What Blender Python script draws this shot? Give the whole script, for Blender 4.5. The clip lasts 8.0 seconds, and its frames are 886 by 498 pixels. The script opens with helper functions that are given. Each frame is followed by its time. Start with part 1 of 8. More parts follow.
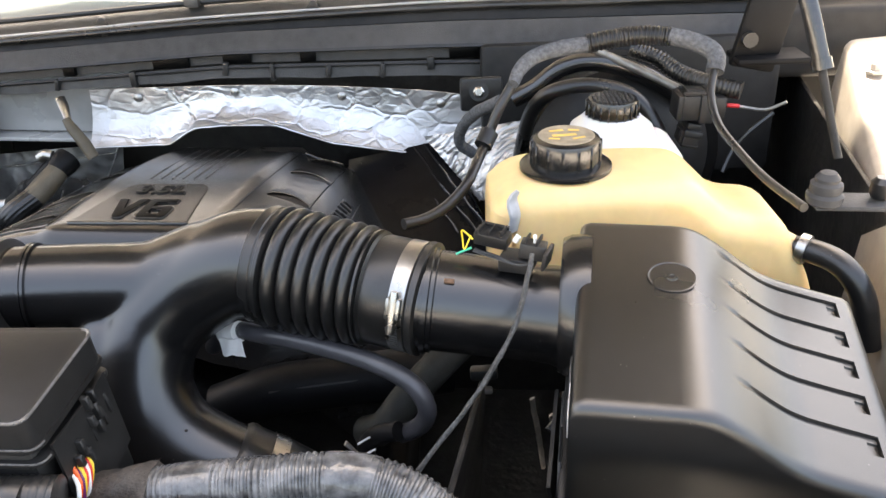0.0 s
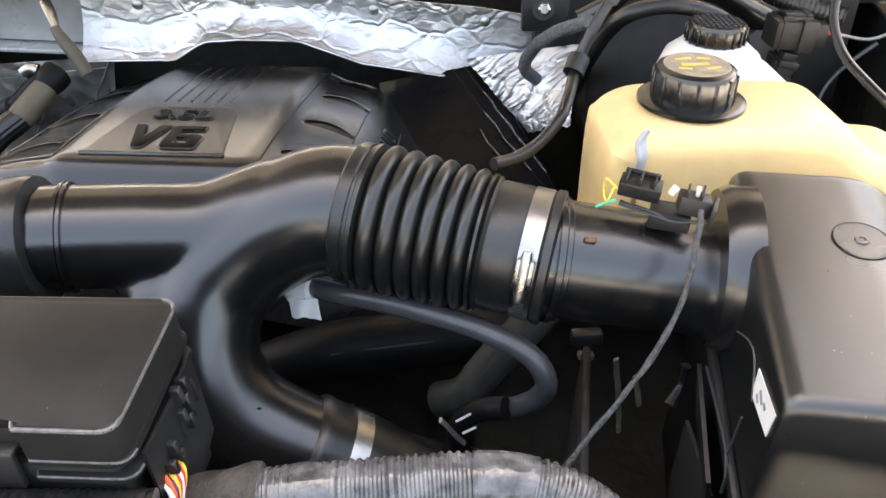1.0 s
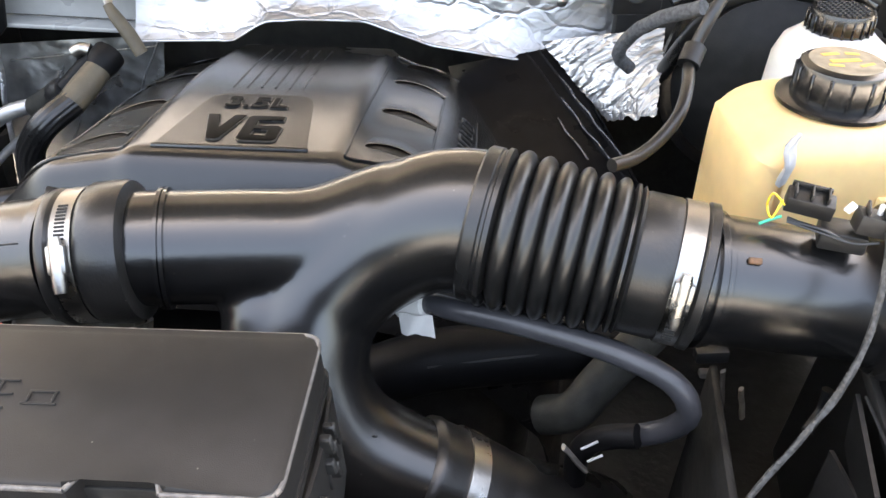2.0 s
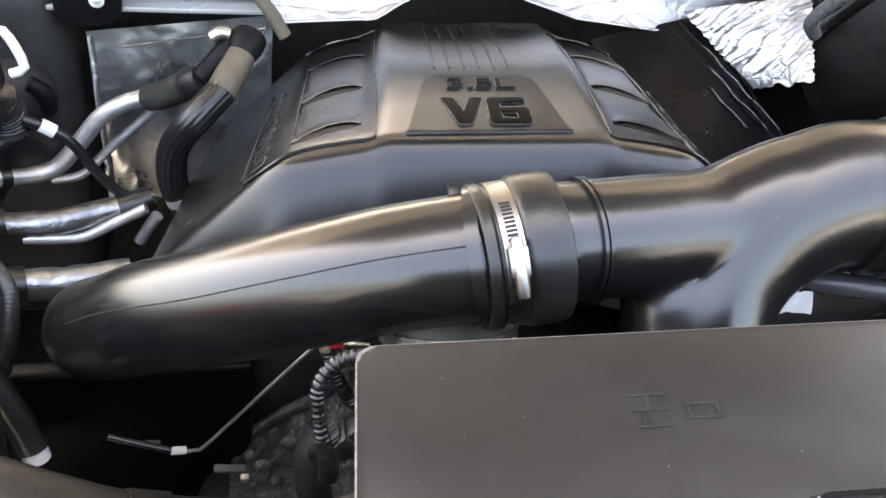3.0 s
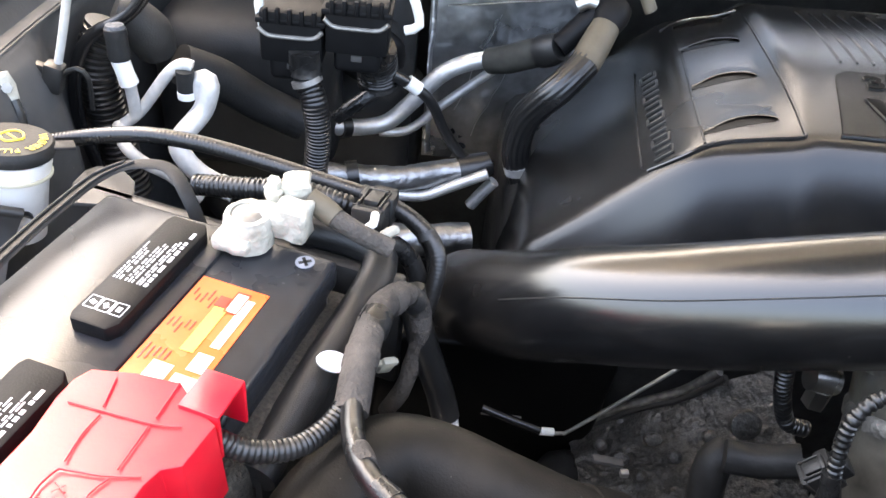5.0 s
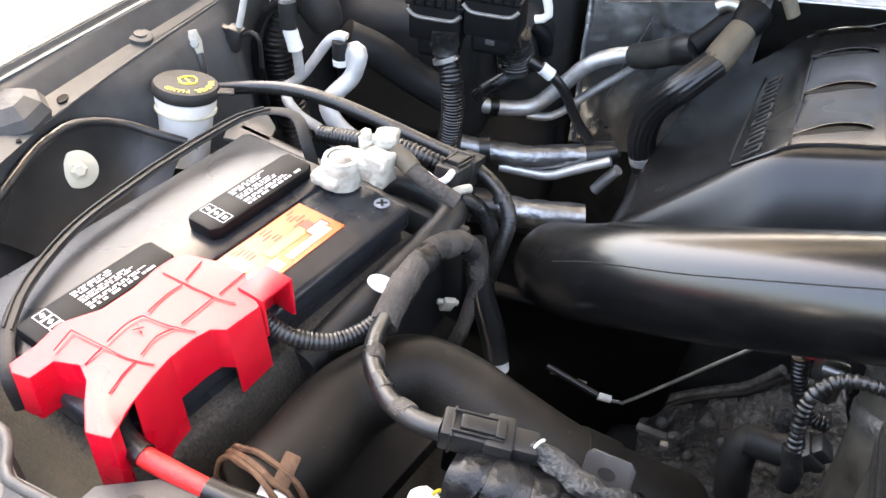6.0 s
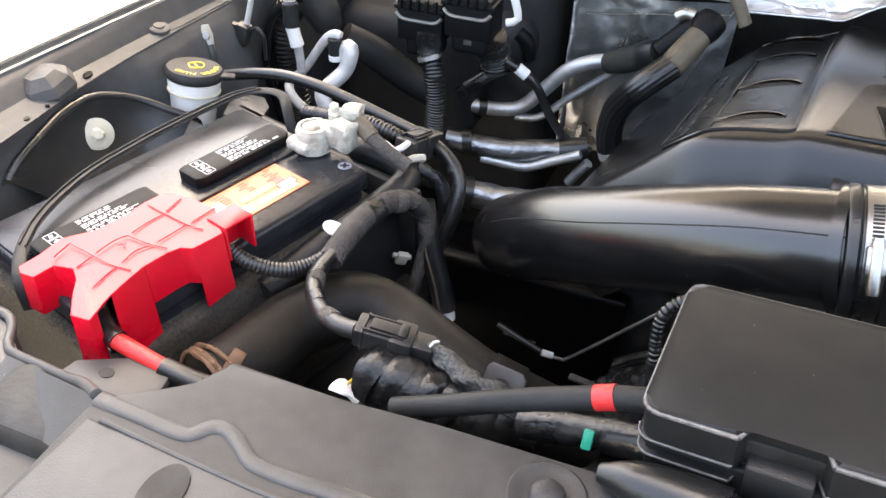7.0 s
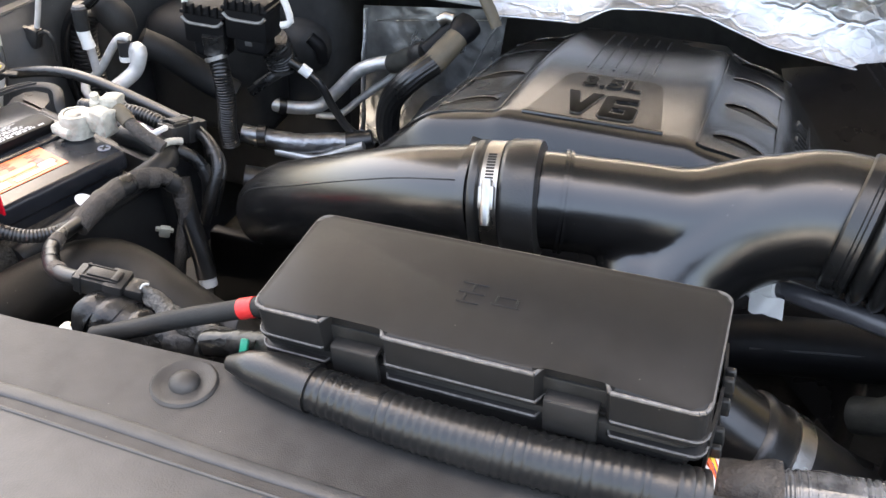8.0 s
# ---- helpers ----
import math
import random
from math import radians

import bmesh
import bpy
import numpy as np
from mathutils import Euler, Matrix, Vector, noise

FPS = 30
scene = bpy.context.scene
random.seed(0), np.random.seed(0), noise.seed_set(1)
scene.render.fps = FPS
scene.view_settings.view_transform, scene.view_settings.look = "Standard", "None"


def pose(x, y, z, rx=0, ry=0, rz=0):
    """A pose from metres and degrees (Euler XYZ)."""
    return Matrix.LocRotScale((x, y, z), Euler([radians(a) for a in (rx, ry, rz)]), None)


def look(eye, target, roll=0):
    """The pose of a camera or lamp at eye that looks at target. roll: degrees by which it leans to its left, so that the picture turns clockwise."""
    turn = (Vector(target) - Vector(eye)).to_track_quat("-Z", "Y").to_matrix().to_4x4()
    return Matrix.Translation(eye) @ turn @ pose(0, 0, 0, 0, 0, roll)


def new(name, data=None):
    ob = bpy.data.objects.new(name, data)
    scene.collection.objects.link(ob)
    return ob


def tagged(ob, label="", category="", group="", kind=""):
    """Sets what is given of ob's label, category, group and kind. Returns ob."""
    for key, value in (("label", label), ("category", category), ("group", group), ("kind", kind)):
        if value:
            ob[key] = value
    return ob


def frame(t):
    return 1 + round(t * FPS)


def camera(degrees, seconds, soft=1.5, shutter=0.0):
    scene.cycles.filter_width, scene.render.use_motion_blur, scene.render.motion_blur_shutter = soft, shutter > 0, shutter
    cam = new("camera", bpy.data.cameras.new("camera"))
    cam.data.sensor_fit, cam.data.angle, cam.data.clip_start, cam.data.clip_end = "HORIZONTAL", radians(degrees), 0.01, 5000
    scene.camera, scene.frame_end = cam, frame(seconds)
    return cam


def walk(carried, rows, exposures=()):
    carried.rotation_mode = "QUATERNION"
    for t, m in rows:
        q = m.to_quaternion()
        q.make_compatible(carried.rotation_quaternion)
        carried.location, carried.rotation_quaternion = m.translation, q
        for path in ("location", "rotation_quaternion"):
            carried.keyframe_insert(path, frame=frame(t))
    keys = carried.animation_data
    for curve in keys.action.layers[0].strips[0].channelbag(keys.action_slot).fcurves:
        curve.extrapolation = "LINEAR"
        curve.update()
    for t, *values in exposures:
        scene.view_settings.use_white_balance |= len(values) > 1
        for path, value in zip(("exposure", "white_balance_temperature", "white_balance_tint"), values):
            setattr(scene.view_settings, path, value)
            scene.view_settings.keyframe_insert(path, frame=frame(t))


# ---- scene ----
cam = camera(55.6, 8.0)
PATH = [
    (0, (0.035, 0.05, 1.589), (-0.02, 1.832, 0.684), 0.4),
    (0.5, (-0.054, 0.118, 1.562), (0.008, 1.844, 0.553), 2.5),
    (1, (-0.095, 0.156, 1.552), (-0.012, 1.847, 0.489), 3.5),
    (1.2, (-0.101, 0.169, 1.556), (-0.038, 1.851, 0.475), 3.7),
    (2.3, (-0.272, 0.234, 1.535), (-0.164, 1.879, 0.403), 4.5),
    (2.5, (-0.357, 0.244, 1.529), (-0.156, 1.878, 0.394), 4.8),
    (3, (-0.512, 0.273, 1.512), (-0.141, 1.865, 0.36), 6.1),
    (3.5, (-0.61, 0.3, 1.499), (-0.226, 1.873, 0.325), 7.3),
    (4, (-0.672, 0.324, 1.493), (-0.307, 1.875, 0.284), 8.2),
    (4.5, (-0.713, 0.334, 1.496), (-0.436, 1.878, 0.255), 8.2),
    (5, (-0.724, 0.324, 1.498), (-0.668, 1.876, 0.238), 6.5),
    (5.2, (-0.706, 0.314, 1.503), (-0.764, 1.857, 0.231), 5.4),
    (6.3, (-0.566, 0.241, 1.544), (-1.132, 1.664, 0.258), 0.1),
    (6.5, (-0.547, 0.227, 1.549), (-1.156, 1.646, 0.277), -0.6),
    (7, (-0.475, 0.18, 1.55), (-1.07, 1.636, 0.314), 0.7),
    (7.5, (-0.374, 0.152, 1.554), (-0.858, 1.671, 0.346), 3.0),
    (8, (-0.284, 0.126, 1.574), (-0.695, 1.682, 0.388), 3.3),
]
walk(cam, [(t, look(eye, target, roll)) for t, eye, target, roll in PATH], exposures=[(0.0, 3.08, 8000, 10), (1.0, 3.2, 8000, 10), (2.5, 3.73, 7950, 10), (3.5, 3.93, 7900, 10), (4.5, 4.01, 7650, 10), (5.0, 3.91, 7450, 10), (6.5, 3.52, 7450, 10), (7.0, 3.36, 7600, 10), (8.0, 3.34, 7700, 10)])


# ---- world, sun, exposure ----
world = bpy.data.worlds.new("sky")
scene.world = world
world.use_nodes = True
wn = world.node_tree.nodes
sky = wn.new("ShaderNodeTexSky")
sky.sky_type = "NISHITA"
sky.sun_disc = False
sky.sun_elevation = radians(60)
sky.sun_rotation = radians(-12)
sky.air_density, sky.dust_density, sky.ozone_density = 1.0, 7.0, 0.6
world.node_tree.links.new(sky.outputs["Color"], wn["Background"].inputs["Color"])
wn["Background"].inputs["Strength"].default_value = 0.15
lamp = bpy.data.lights.new("sun", "SUN")
lamp.energy, lamp.angle, lamp.color = 3.5, radians(1.5), (1.0, 0.95, 0.88)
sun = new("sun", lamp)
sun.matrix_world = look((-0.35, 2.65, 4.6), (-0.35, 0.6, 1.15))


# ---- materials ----
def mat(name, color, rough=0.5, metal=0.0, grain=60.0, vary=0.25, bump=0.1, bump_scale=400.0, stain=6.0, stain_color=None, stain_amt=0.0,
        rough_vary=0.15, coat=0.0, sss=0.0, trans=0.0, spec=0.5, aniso=None, specks=0.0):
    m = bpy.data.materials.new(name)
    m.use_nodes = True
    n, l = m.node_tree.nodes, m.node_tree.links
    b = n["Principled BSDF"]
    b.inputs["Metallic"].default_value = metal
    b.inputs["Specular IOR Level"].default_value = spec
    b.inputs["Coat Weight"].default_value = coat
    b.inputs["Coat Roughness"].default_value = 0.12
    b.inputs["Transmission Weight"].default_value = trans
    if sss:
        b.inputs["Subsurface Weight"].default_value = sss
        b.inputs["Subsurface Radius"].default_value = (0.03, 0.018, 0.007)
        b.inputs["Subsurface Scale"].default_value = 1.0
    tc = n.new("ShaderNodeTexCoord")
    vec = tc.outputs["Object"]
    if aniso:
        mp = n.new("ShaderNodeMapping")
        mp.inputs["Scale"].default_value = aniso
        l.new(vec, mp.inputs["Vector"])
        vec = mp.outputs["Vector"]
    fine = n.new("ShaderNodeTexNoise")
    fine.inputs["Scale"].default_value, fine.inputs["Detail"].default_value = grain, 6
    l.new(vec, fine.inputs["Vector"])
    big = n.new("ShaderNodeTexNoise")
    big.inputs["Scale"].default_value, big.inputs["Detail"].default_value = stain, 5
    l.new(tc.outputs["Object"], big.inputs["Vector"])
    ramp = n.new("ShaderNodeValToRGB")
    lo = [max(0, c * (1 - vary)) for c in color]
    hi = [min(1, c * (1 + vary)) for c in color]
    ramp.color_ramp.elements[0].color = (*lo, 1)
    ramp.color_ramp.elements[1].color = (*hi, 1)
    ramp.color_ramp.elements[0].position, ramp.color_ramp.elements[1].position = 0.3, 0.7
    l.new(fine.outputs["Fac"], ramp.inputs["Fac"])
    out = ramp.outputs["Color"]
    if stain_amt:
        mask = n.new("ShaderNodeValToRGB")
        mask.color_ramp.elements[0].position, mask.color_ramp.elements[1].position = 0.48, 0.72
        mask.color_ramp.elements[1].color = (stain_amt, stain_amt, stain_amt, 1)
        l.new(big.outputs["Fac"], mask.inputs["Fac"])
        mix = n.new("ShaderNodeMix")
        mix.data_type = "RGBA"
        mix.inputs[7].default_value = (*(stain_color or hi), 1)
        l.new(mask.outputs["Color"], mix.inputs[0])
        l.new(out, mix.inputs[6])
        out = mix.outputs[2]
    if specks:
        vo = n.new("ShaderNodeTexVoronoi")
        vo.inputs["Scale"].default_value = 95
        l.new(tc.outputs["Object"], vo.inputs["Vector"])
        th = n.new("ShaderNodeMath")
        th.operation = "MULTIPLY_ADD"
        th.inputs[1].default_value, th.inputs[2].default_value = 0.16, -0.045
        l.new(big.outputs["Fac"], th.inputs[0])
        dot = n.new("ShaderNodeMath")
        dot.operation = "LESS_THAN"
        l.new(vo.outputs["Distance"], dot.inputs[0])
        l.new(th.outputs["Value"], dot.inputs[1])
        amt = n.new("ShaderNodeMath")
        amt.operation = "MULTIPLY"
        amt.inputs[1].default_value = specks
        l.new(dot.outputs["Value"], amt.inputs[0])
        sp = n.new("ShaderNodeMix")
        sp.data_type = "RGBA"
        sp.inputs[7].default_value = (0.30, 0.28, 0.25, 1)
        l.new(amt.outputs["Value"], sp.inputs[0])
        l.new(out, sp.inputs[6])
        out = sp.outputs[2]
    l.new(out, b.inputs["Base Color"])
    rr = n.new("ShaderNodeMapRange")
    rr.inputs["To Min"].default_value = max(0.03, rough - rough_vary)
    rr.inputs["To Max"].default_value = min(1, rough + rough_vary)
    rr.inputs["From Min"].default_value, rr.inputs["From Max"].default_value = 0.25, 0.75
    l.new(big.outputs["Fac"], rr.inputs["Value"])
    l.new(rr.outputs["Result"], b.inputs["Roughness"])
    if bump:
        bn = n.new("ShaderNodeTexNoise")
        bn.inputs["Scale"].default_value, bn.inputs["Detail"].default_value = bump_scale, 3
        l.new(vec, bn.inputs["Vector"])
        bp = n.new("ShaderNodeBump")
        bp.inputs["Strength"].default_value, bp.inputs["Distance"].default_value = bump, 0.002
        l.new(bn.outputs["Fac"], bp.inputs["Height"])
        l.new(bp.outputs["Normal"], b.inputs["Normal"])
    return m


DUST = (0.16, 0.14, 0.12)
M_PLASTIC = mat("satin_black_plastic", (0.006, 0.006, 0.0063), 0.24, vary=0.2, bump=0.04, bump_scale=900, stain_color=DUST, stain_amt=0.04, rough_vary=0.05, spec=0.95, specks=0.35)
M_COVER = mat("moulded_cover_plastic", (0.007, 0.007, 0.0073), 0.25, vary=0.25, bump=0.06, bump_scale=1500, stain_color=DUST, stain_amt=0.05, rough_vary=0.06, spec=0.66, specks=0.35)
M_GRAINED = mat("grained_grey_plastic", (0.0155, 0.0152, 0.0150), 0.42, vary=0.12, bump=0.14, bump_scale=1800, stain_color=DUST, stain_amt=0.02, spec=0.26, specks=0.35)
M_BOX = mat("dark_box_plastic", (0.014, 0.014, 0.014), 0.4, vary=0.25, bump=0.2, bump_scale=1400, stain_color=DUST, stain_amt=0.12)
M_COWL = mat("weathered_cowl_plastic", (0.030, 0.030, 0.029), 0.5, vary=0.3, bump=0.3, bump_scale=500, stain=5, stain_color=(0.14, 0.13, 0.12), stain_amt=0.35)
M_TRAY = mat("dusty_tray_plastic", (0.033, 0.0322, 0.0315), 0.45, spec=0.35, vary=0.2, bump=0.2, bump_scale=1200, stain_color=(0.2, 0.18, 0.16), stain_amt=0.3, specks=0.35)
M_PANEL = mat("pale_grey_plastic", (0.047, 0.0465, 0.046), 0.48, vary=0.15, bump=0.15, bump_scale=900, stain_color=(0.13, 0.12, 0.11), stain_amt=0.3)
M_RUBBER = mat("matt_black_rubber", (0.009, 0.009, 0.009), 0.33, spec=0.65, vary=0.3, bump=0.10, bump_scale=500, stain_color=DUST, stain_amt=0.15, specks=0.35)
M_HOSE = mat("dusty_rubber_hose", (0.009, 0.008, 0.0066), 0.55, vary=0.3, bump=0.15, bump_scale=600, stain=9, stain_color=(0.040, 0.034, 0.026), stain_amt=0.35, spec=0.25, specks=0.35)
M_GREYHOSE = mat("faded_grey_rubber_hose", (0.042, 0.042, 0.037), 0.6, vary=0.3, bump=0.2, bump_scale=500, stain=12, stain_color=(0.055, 0.052, 0.045), stain_amt=0.4, spec=0.25)
M_BREATHER = mat("satin_grey_rubber_hose", (0.045, 0.045, 0.050), 0.34, vary=0.2, bump=0.08, bump_scale=600, spec=0.6, specks=0.2)
M_TAPE = mat("black_wrap_tape", (0.012, 0.012, 0.012), 0.30, vary=0.5, bump=0.6, bump_scale=130, stain=30, stain_color=(0.10, 0.095, 0.09), stain_amt=0.3, spec=0.45, specks=0.4)
M_CLOTH = mat("grey_cloth_tape", (0.050, 0.043, 0.037), 0.8, vary=0.45, bump=1.0, bump_scale=350, stain=14, stain_color=(0.2, 0.17, 0.14), stain_amt=0.5)
M_WRAP = mat("woven_battery_wrap", (0.044, 0.037, 0.028), 0.85, vary=0.6, grain=420, bump=1.0, bump_scale=420, stain=8, stain_color=(0.16, 0.14, 0.11), stain_amt=0.4)
M_DARK = mat("oily_dark_metal", (0.018, 0.018, 0.0175), 0.6, 0.2, vary=0.5, bump=0.8, bump_scale=60, stain=14, stain_color=(0.04, 0.037, 0.034), stain_amt=0.5)
M_BLOCK = mat("grimy_cast_metal", (0.085, 0.082, 0.077), 0.5, 0.5, grain=520, vary=0.55, bump=1.0, bump_scale=260, stain=18, stain_color=(0.03, 0.028, 0.025), stain_amt=0.7, specks=1.0)
M_CAST = mat("dull_cast_aluminium", (0.32, 0.31, 0.29), 0.5, 0.8, vary=0.3, bump=0.4, bump_scale=150, stain=12, stain_color=(0.12, 0.11, 0.10), stain_amt=0.5)
M_ALU = mat("brushed_aluminium_pipe", (0.60, 0.60, 0.59), 0.46, 0.7, vary=0.2, bump=0.15, bump_scale=300, stain=14, stain_color=(0.3, 0.29, 0.28), stain_amt=0.4)
M_PALEALU = mat("dull_oxidised_aluminium", (0.56, 0.55, 0.53), 0.55, 0.25, vary=0.2, bump=0.25, bump_scale=220, stain=22, stain_color=(0.34, 0.33, 0.31), stain_amt=0.5)
M_STEEL = mat("zinc_plated_steel", (0.44, 0.43, 0.41), 0.32, 1.0, vary=0.2, bump=0.1, bump_scale=400, stain=25, stain_color=(0.35, 0.33, 0.3), stain_amt=0.4)
def foil_mat(name, color, rough, scale, depth=0.36):
    m = mat(name, color, rough, 1.0, vary=0.06, bump=0, stain=9, stain_color=tuple(c * 0.75 for c in color), stain_amt=0.4)
    n, l = m.node_tree.nodes, m.node_tree.links
    tc = n.new("ShaderNodeTexCoord")
    warp = n.new("ShaderNodeTexNoise")
    warp.inputs["Scale"].default_value, warp.inputs["Detail"].default_value = scale * 0.5, 4
    l.new(tc.outputs["Object"], warp.inputs["Vector"])
    mix = n.new("ShaderNodeVectorMath")
    mix.operation = "MULTIPLY_ADD"
    mix.inputs[1].default_value = (0.030, 0.030, 0.030)
    l.new(warp.outputs["Color"], mix.inputs[0])
    l.new(tc.outputs["Object"], mix.inputs[2])
    flat = n.new("ShaderNodeMapping")
    flat.inputs["Scale"].default_value = (0.55, 1.0, 1.0)
    l.new(mix.outputs["Vector"], flat.inputs["Vector"])
    prev = None
    # sharp crease lines at two sizes over small facets
    for kind, sc, st, reach in (("DISTANCE_TO_EDGE", scale * 0.8, depth * 2.2, 0.10), ("DISTANCE_TO_EDGE", scale * 2.0, depth * 1.4, 0.16), ("F1", scale * 4.0, depth * 0.8, 1.0)):
        v = n.new("ShaderNodeTexVoronoi")
        v.feature = kind
        v.inputs["Scale"].default_value = sc
        l.new(flat.outputs["Vector"], v.inputs["Vector"])
        lim = n.new("ShaderNodeMapRange")
        lim.inputs["From Max"].default_value = reach
        l.new(v.outputs["Distance"], lim.inputs["Value"])
        b = n.new("ShaderNodeBump")
        b.inputs["Strength"].default_value, b.inputs["Distance"].default_value = st, 0.0024 * 28 / sc
        l.new(lim.outputs["Result"], b.inputs["Height"])
        if prev:
            l.new(prev.outputs["Normal"], b.inputs["Normal"])
        prev = b
    l.new(prev.outputs["Normal"], n["Principled BSDF"].inputs["Normal"])
    return m


M_FOIL = foil_mat("crinkled_aluminium_foil", (0.62, 0.62, 0.625), 0.42, 38, 0.19)
M_FILM = mat("dark_glossy_film", (0.0035, 0.0036, 0.0042), 0.30, vary=0.3, bump=0.16, bump_scale=60, rough_vary=0.06, spec=0.07, stain=20, stain_color=(0.010, 0.010, 0.011), stain_amt=0.3)
# paler and glossier than the film, to paint glints on its folds
M_CREASE = mat("film_crease_glint", (0.05, 0.05, 0.055), 0.16, vary=0.8, grain=90, bump=0.5, bump_scale=120, spec=1.0, coat=0.6)
M_FOILDARK = mat("dirty_foil_sleeve", (0.34, 0.345, 0.35), 0.40, 1.0, vary=0.35, bump=1.0, bump_scale=95, stain=16, stain_color=(0.1, 0.1, 0.1), stain_amt=0.5)
M_PAINT = mat("grey_primer_paint", (0.060, 0.061, 0.062), 0.55, 0.0, spec=0.15, vary=0.15, bump=0.08, bump_scale=300, stain=11, stain_color=(0.088, 0.089, 0.090), stain_amt=0.6, specks=0.3)
M_SILVER = mat("light_grey_paint", (0.40, 0.40, 0.39), 0.35, 0.2, vary=0.06, bump=0.06, bump_scale=600, stain=8, stain_color=(0.3, 0.29, 0.28), stain_amt=0.3)
M_FENDER = mat("beige_metallic_paint", (0.50, 0.45, 0.39), 0.3, 0.2, vary=0.05, bump=0.03, bump_scale=600, coat=0.5)
M_RAIL = mat("dusty_beige_rail_paint", (0.46, 0.42, 0.37), 0.4, 0.1, vary=0.08, bump=0.05, bump_scale=600, stain=9, stain_color=(0.34, 0.30, 0.26), stain_amt=0.4)
M_RED = mat("red_polypropylene", (0.72, 0.004, 0.022), 0.28, vary=0.06, bump=0.03, bump_scale=500, stain=12, stain_color=(0.72, 0.10, 0.08), stain_amt=0.15)
M_REDTAPE = mat("red_tape", (0.7, 0.03, 0.03), 0.45, vary=0.15, bump=0.3, bump_scale=300)
M_WHITE = mat("white_moulded_plastic", (0.75, 0.74, 0.71), 0.4, vary=0.06, bump=0.1, bump_scale=400, stain=18, stain_color=(0.5, 0.46, 0.38), stain_amt=0.4)
M_PRINT = mat("worn_white_print", (0.48, 0.49, 0.51), 0.5, vary=0.25, bump=0)
M_GREYPRINT = mat("worn_grey_sticker", (0.22, 0.23, 0.26), 0.5, vary=0.2, bump=0)
M_PAPER = mat("white_paper_label", (0.8, 0.79, 0.76), 0.6, vary=0.05, bump=0.1, bump_scale=200)
M_TERM = mat("corroded_lead_terminal", (0.50, 0.48, 0.41), 0.6, 0.1, vary=0.3, bump=0.9, bump_scale=220, stain=55, stain_color=(0.24, 0.21, 0.15), stain_amt=0.6)
M_TANK = mat("yellowed_translucent_plastic", (0.86, 0.62, 0.30), 0.38, vary=0.05, bump=0.08, bump_scale=120, stain=6, stain_color=(0.8, 0.5, 0.2), stain_amt=0.35, sss=0.35)
M_BOTTLE = mat("milky_white_plastic", (0.80, 0.79, 0.76), 0.35, vary=0.04, bump=0.06, bump_scale=150, sss=0.2)
M_ORANGE = mat("orange_label_print", (0.78, 0.11, 0.02), 0.3, vary=0.08, bump=0.03, bump_scale=300, stain=14, stain_color=(0.85, 0.24, 0.09), stain_amt=0.4)
M_YELLOW = mat("yellow_print", (0.85, 0.6, 0.05), 0.4, vary=0.08, bump=0)
M_LABELY = mat("faded_yellow_print", (0.88, 0.44, 0.08), 0.35, vary=0.1, bump=0)
M_LABELW = mat("faded_cream_print", (0.80, 0.62, 0.48), 0.35, vary=0.1, bump=0)
M_LABELD = mat("dark_red_print", (0.22, 0.03, 0.015), 0.35, vary=0.1, bump=0)
M_GREEN = mat("green_tape", (0.02, 0.45, 0.28), 0.4, vary=0.1, bump=0.1)
M_TAN = mat("tan_rubber_stopper", (0.105, 0.086, 0.058), 0.6, vary=0.15, bump=0.2, bump_scale=250)
M_RUST = mat("rusty_wire_clamp", (0.15, 0.085, 0.05), 0.75, 0.3, vary=0.5, bump=0.8, bump_scale=200)
M_BATTERY = mat("glossy_battery_plastic", (0.017, 0.0185, 0.022), 0.27, spec=0.4, vary=0.15, bump=0.06, bump_scale=900, stain=7, stain_color=(0.22, 0.2, 0.18), stain_amt=0.14, specks=0.35)
M_GROUND = mat("sunlit_concrete", (0.62, 0.60, 0.57), 0.8, vary=0.1, bump=0.3, bump_scale=40, grain=30, stain=0.6, stain_color=(0.5, 0.48, 0.45), stain_amt=0.5)
M_MATTE = mat("matt_cap_plastic", (0.020, 0.020, 0.020), 0.55, vary=0.2, bump=0.15, bump_scale=500, spec=0.25, stain_color=DUST, stain_amt=0.1)
M_DULLFOIL = mat("dull_insulation_foil", (0.24, 0.243, 0.245), 0.32, 0.95, vary=0.35, grain=35, bump=0.9, bump_scale=22, stain=9, stain_color=(0.06, 0.06, 0.06), stain_amt=0.7, rough_vary=0.12)
M_LETTER = mat("dull_black_lettering", (0.0012, 0.0012, 0.0012), 0.6, vary=0.1, bump=0, spec=0.06)
# paler than the letters, holds the highlight of their edges
M_RIM = mat("pale_letter_rim", (0.022, 0.022, 0.021), 0.35, vary=0.3, bump=0, spec=0.6)
M_CREAM = mat("cream_plastic", (0.50, 0.47, 0.37), 0.5, vary=0.08, bump=0.1, bump_scale=300, stain=20, stain_color=(0.3, 0.27, 0.2), stain_amt=0.3)
M_CAPTOP = mat("dusty_cap_top", (0.33, 0.27, 0.19), 0.5, vary=0.3, bump=0.1, grain=90, stain=30, stain_color=(0.19, 0.16, 0.12), stain_amt=0.5)
M_CAPINK = mat("faded_cap_print", (0.80, 0.52, 0.12), 0.5, vary=0.2, bump=0)
M_LINER = mat("satin_liner_plastic", (0.022, 0.022, 0.022), 0.36, vary=0.2, bump=0.08, bump_scale=700, stain_color=DUST, stain_amt=0.15)
M_GRIMY = mat("grimy_aluminium", (0.15, 0.145, 0.135), 0.45, 0.6, vary=0.5, grain=150, bump=0.5, bump_scale=200, stain=30, stain_color=(0.05, 0.046, 0.040), stain_amt=0.7)
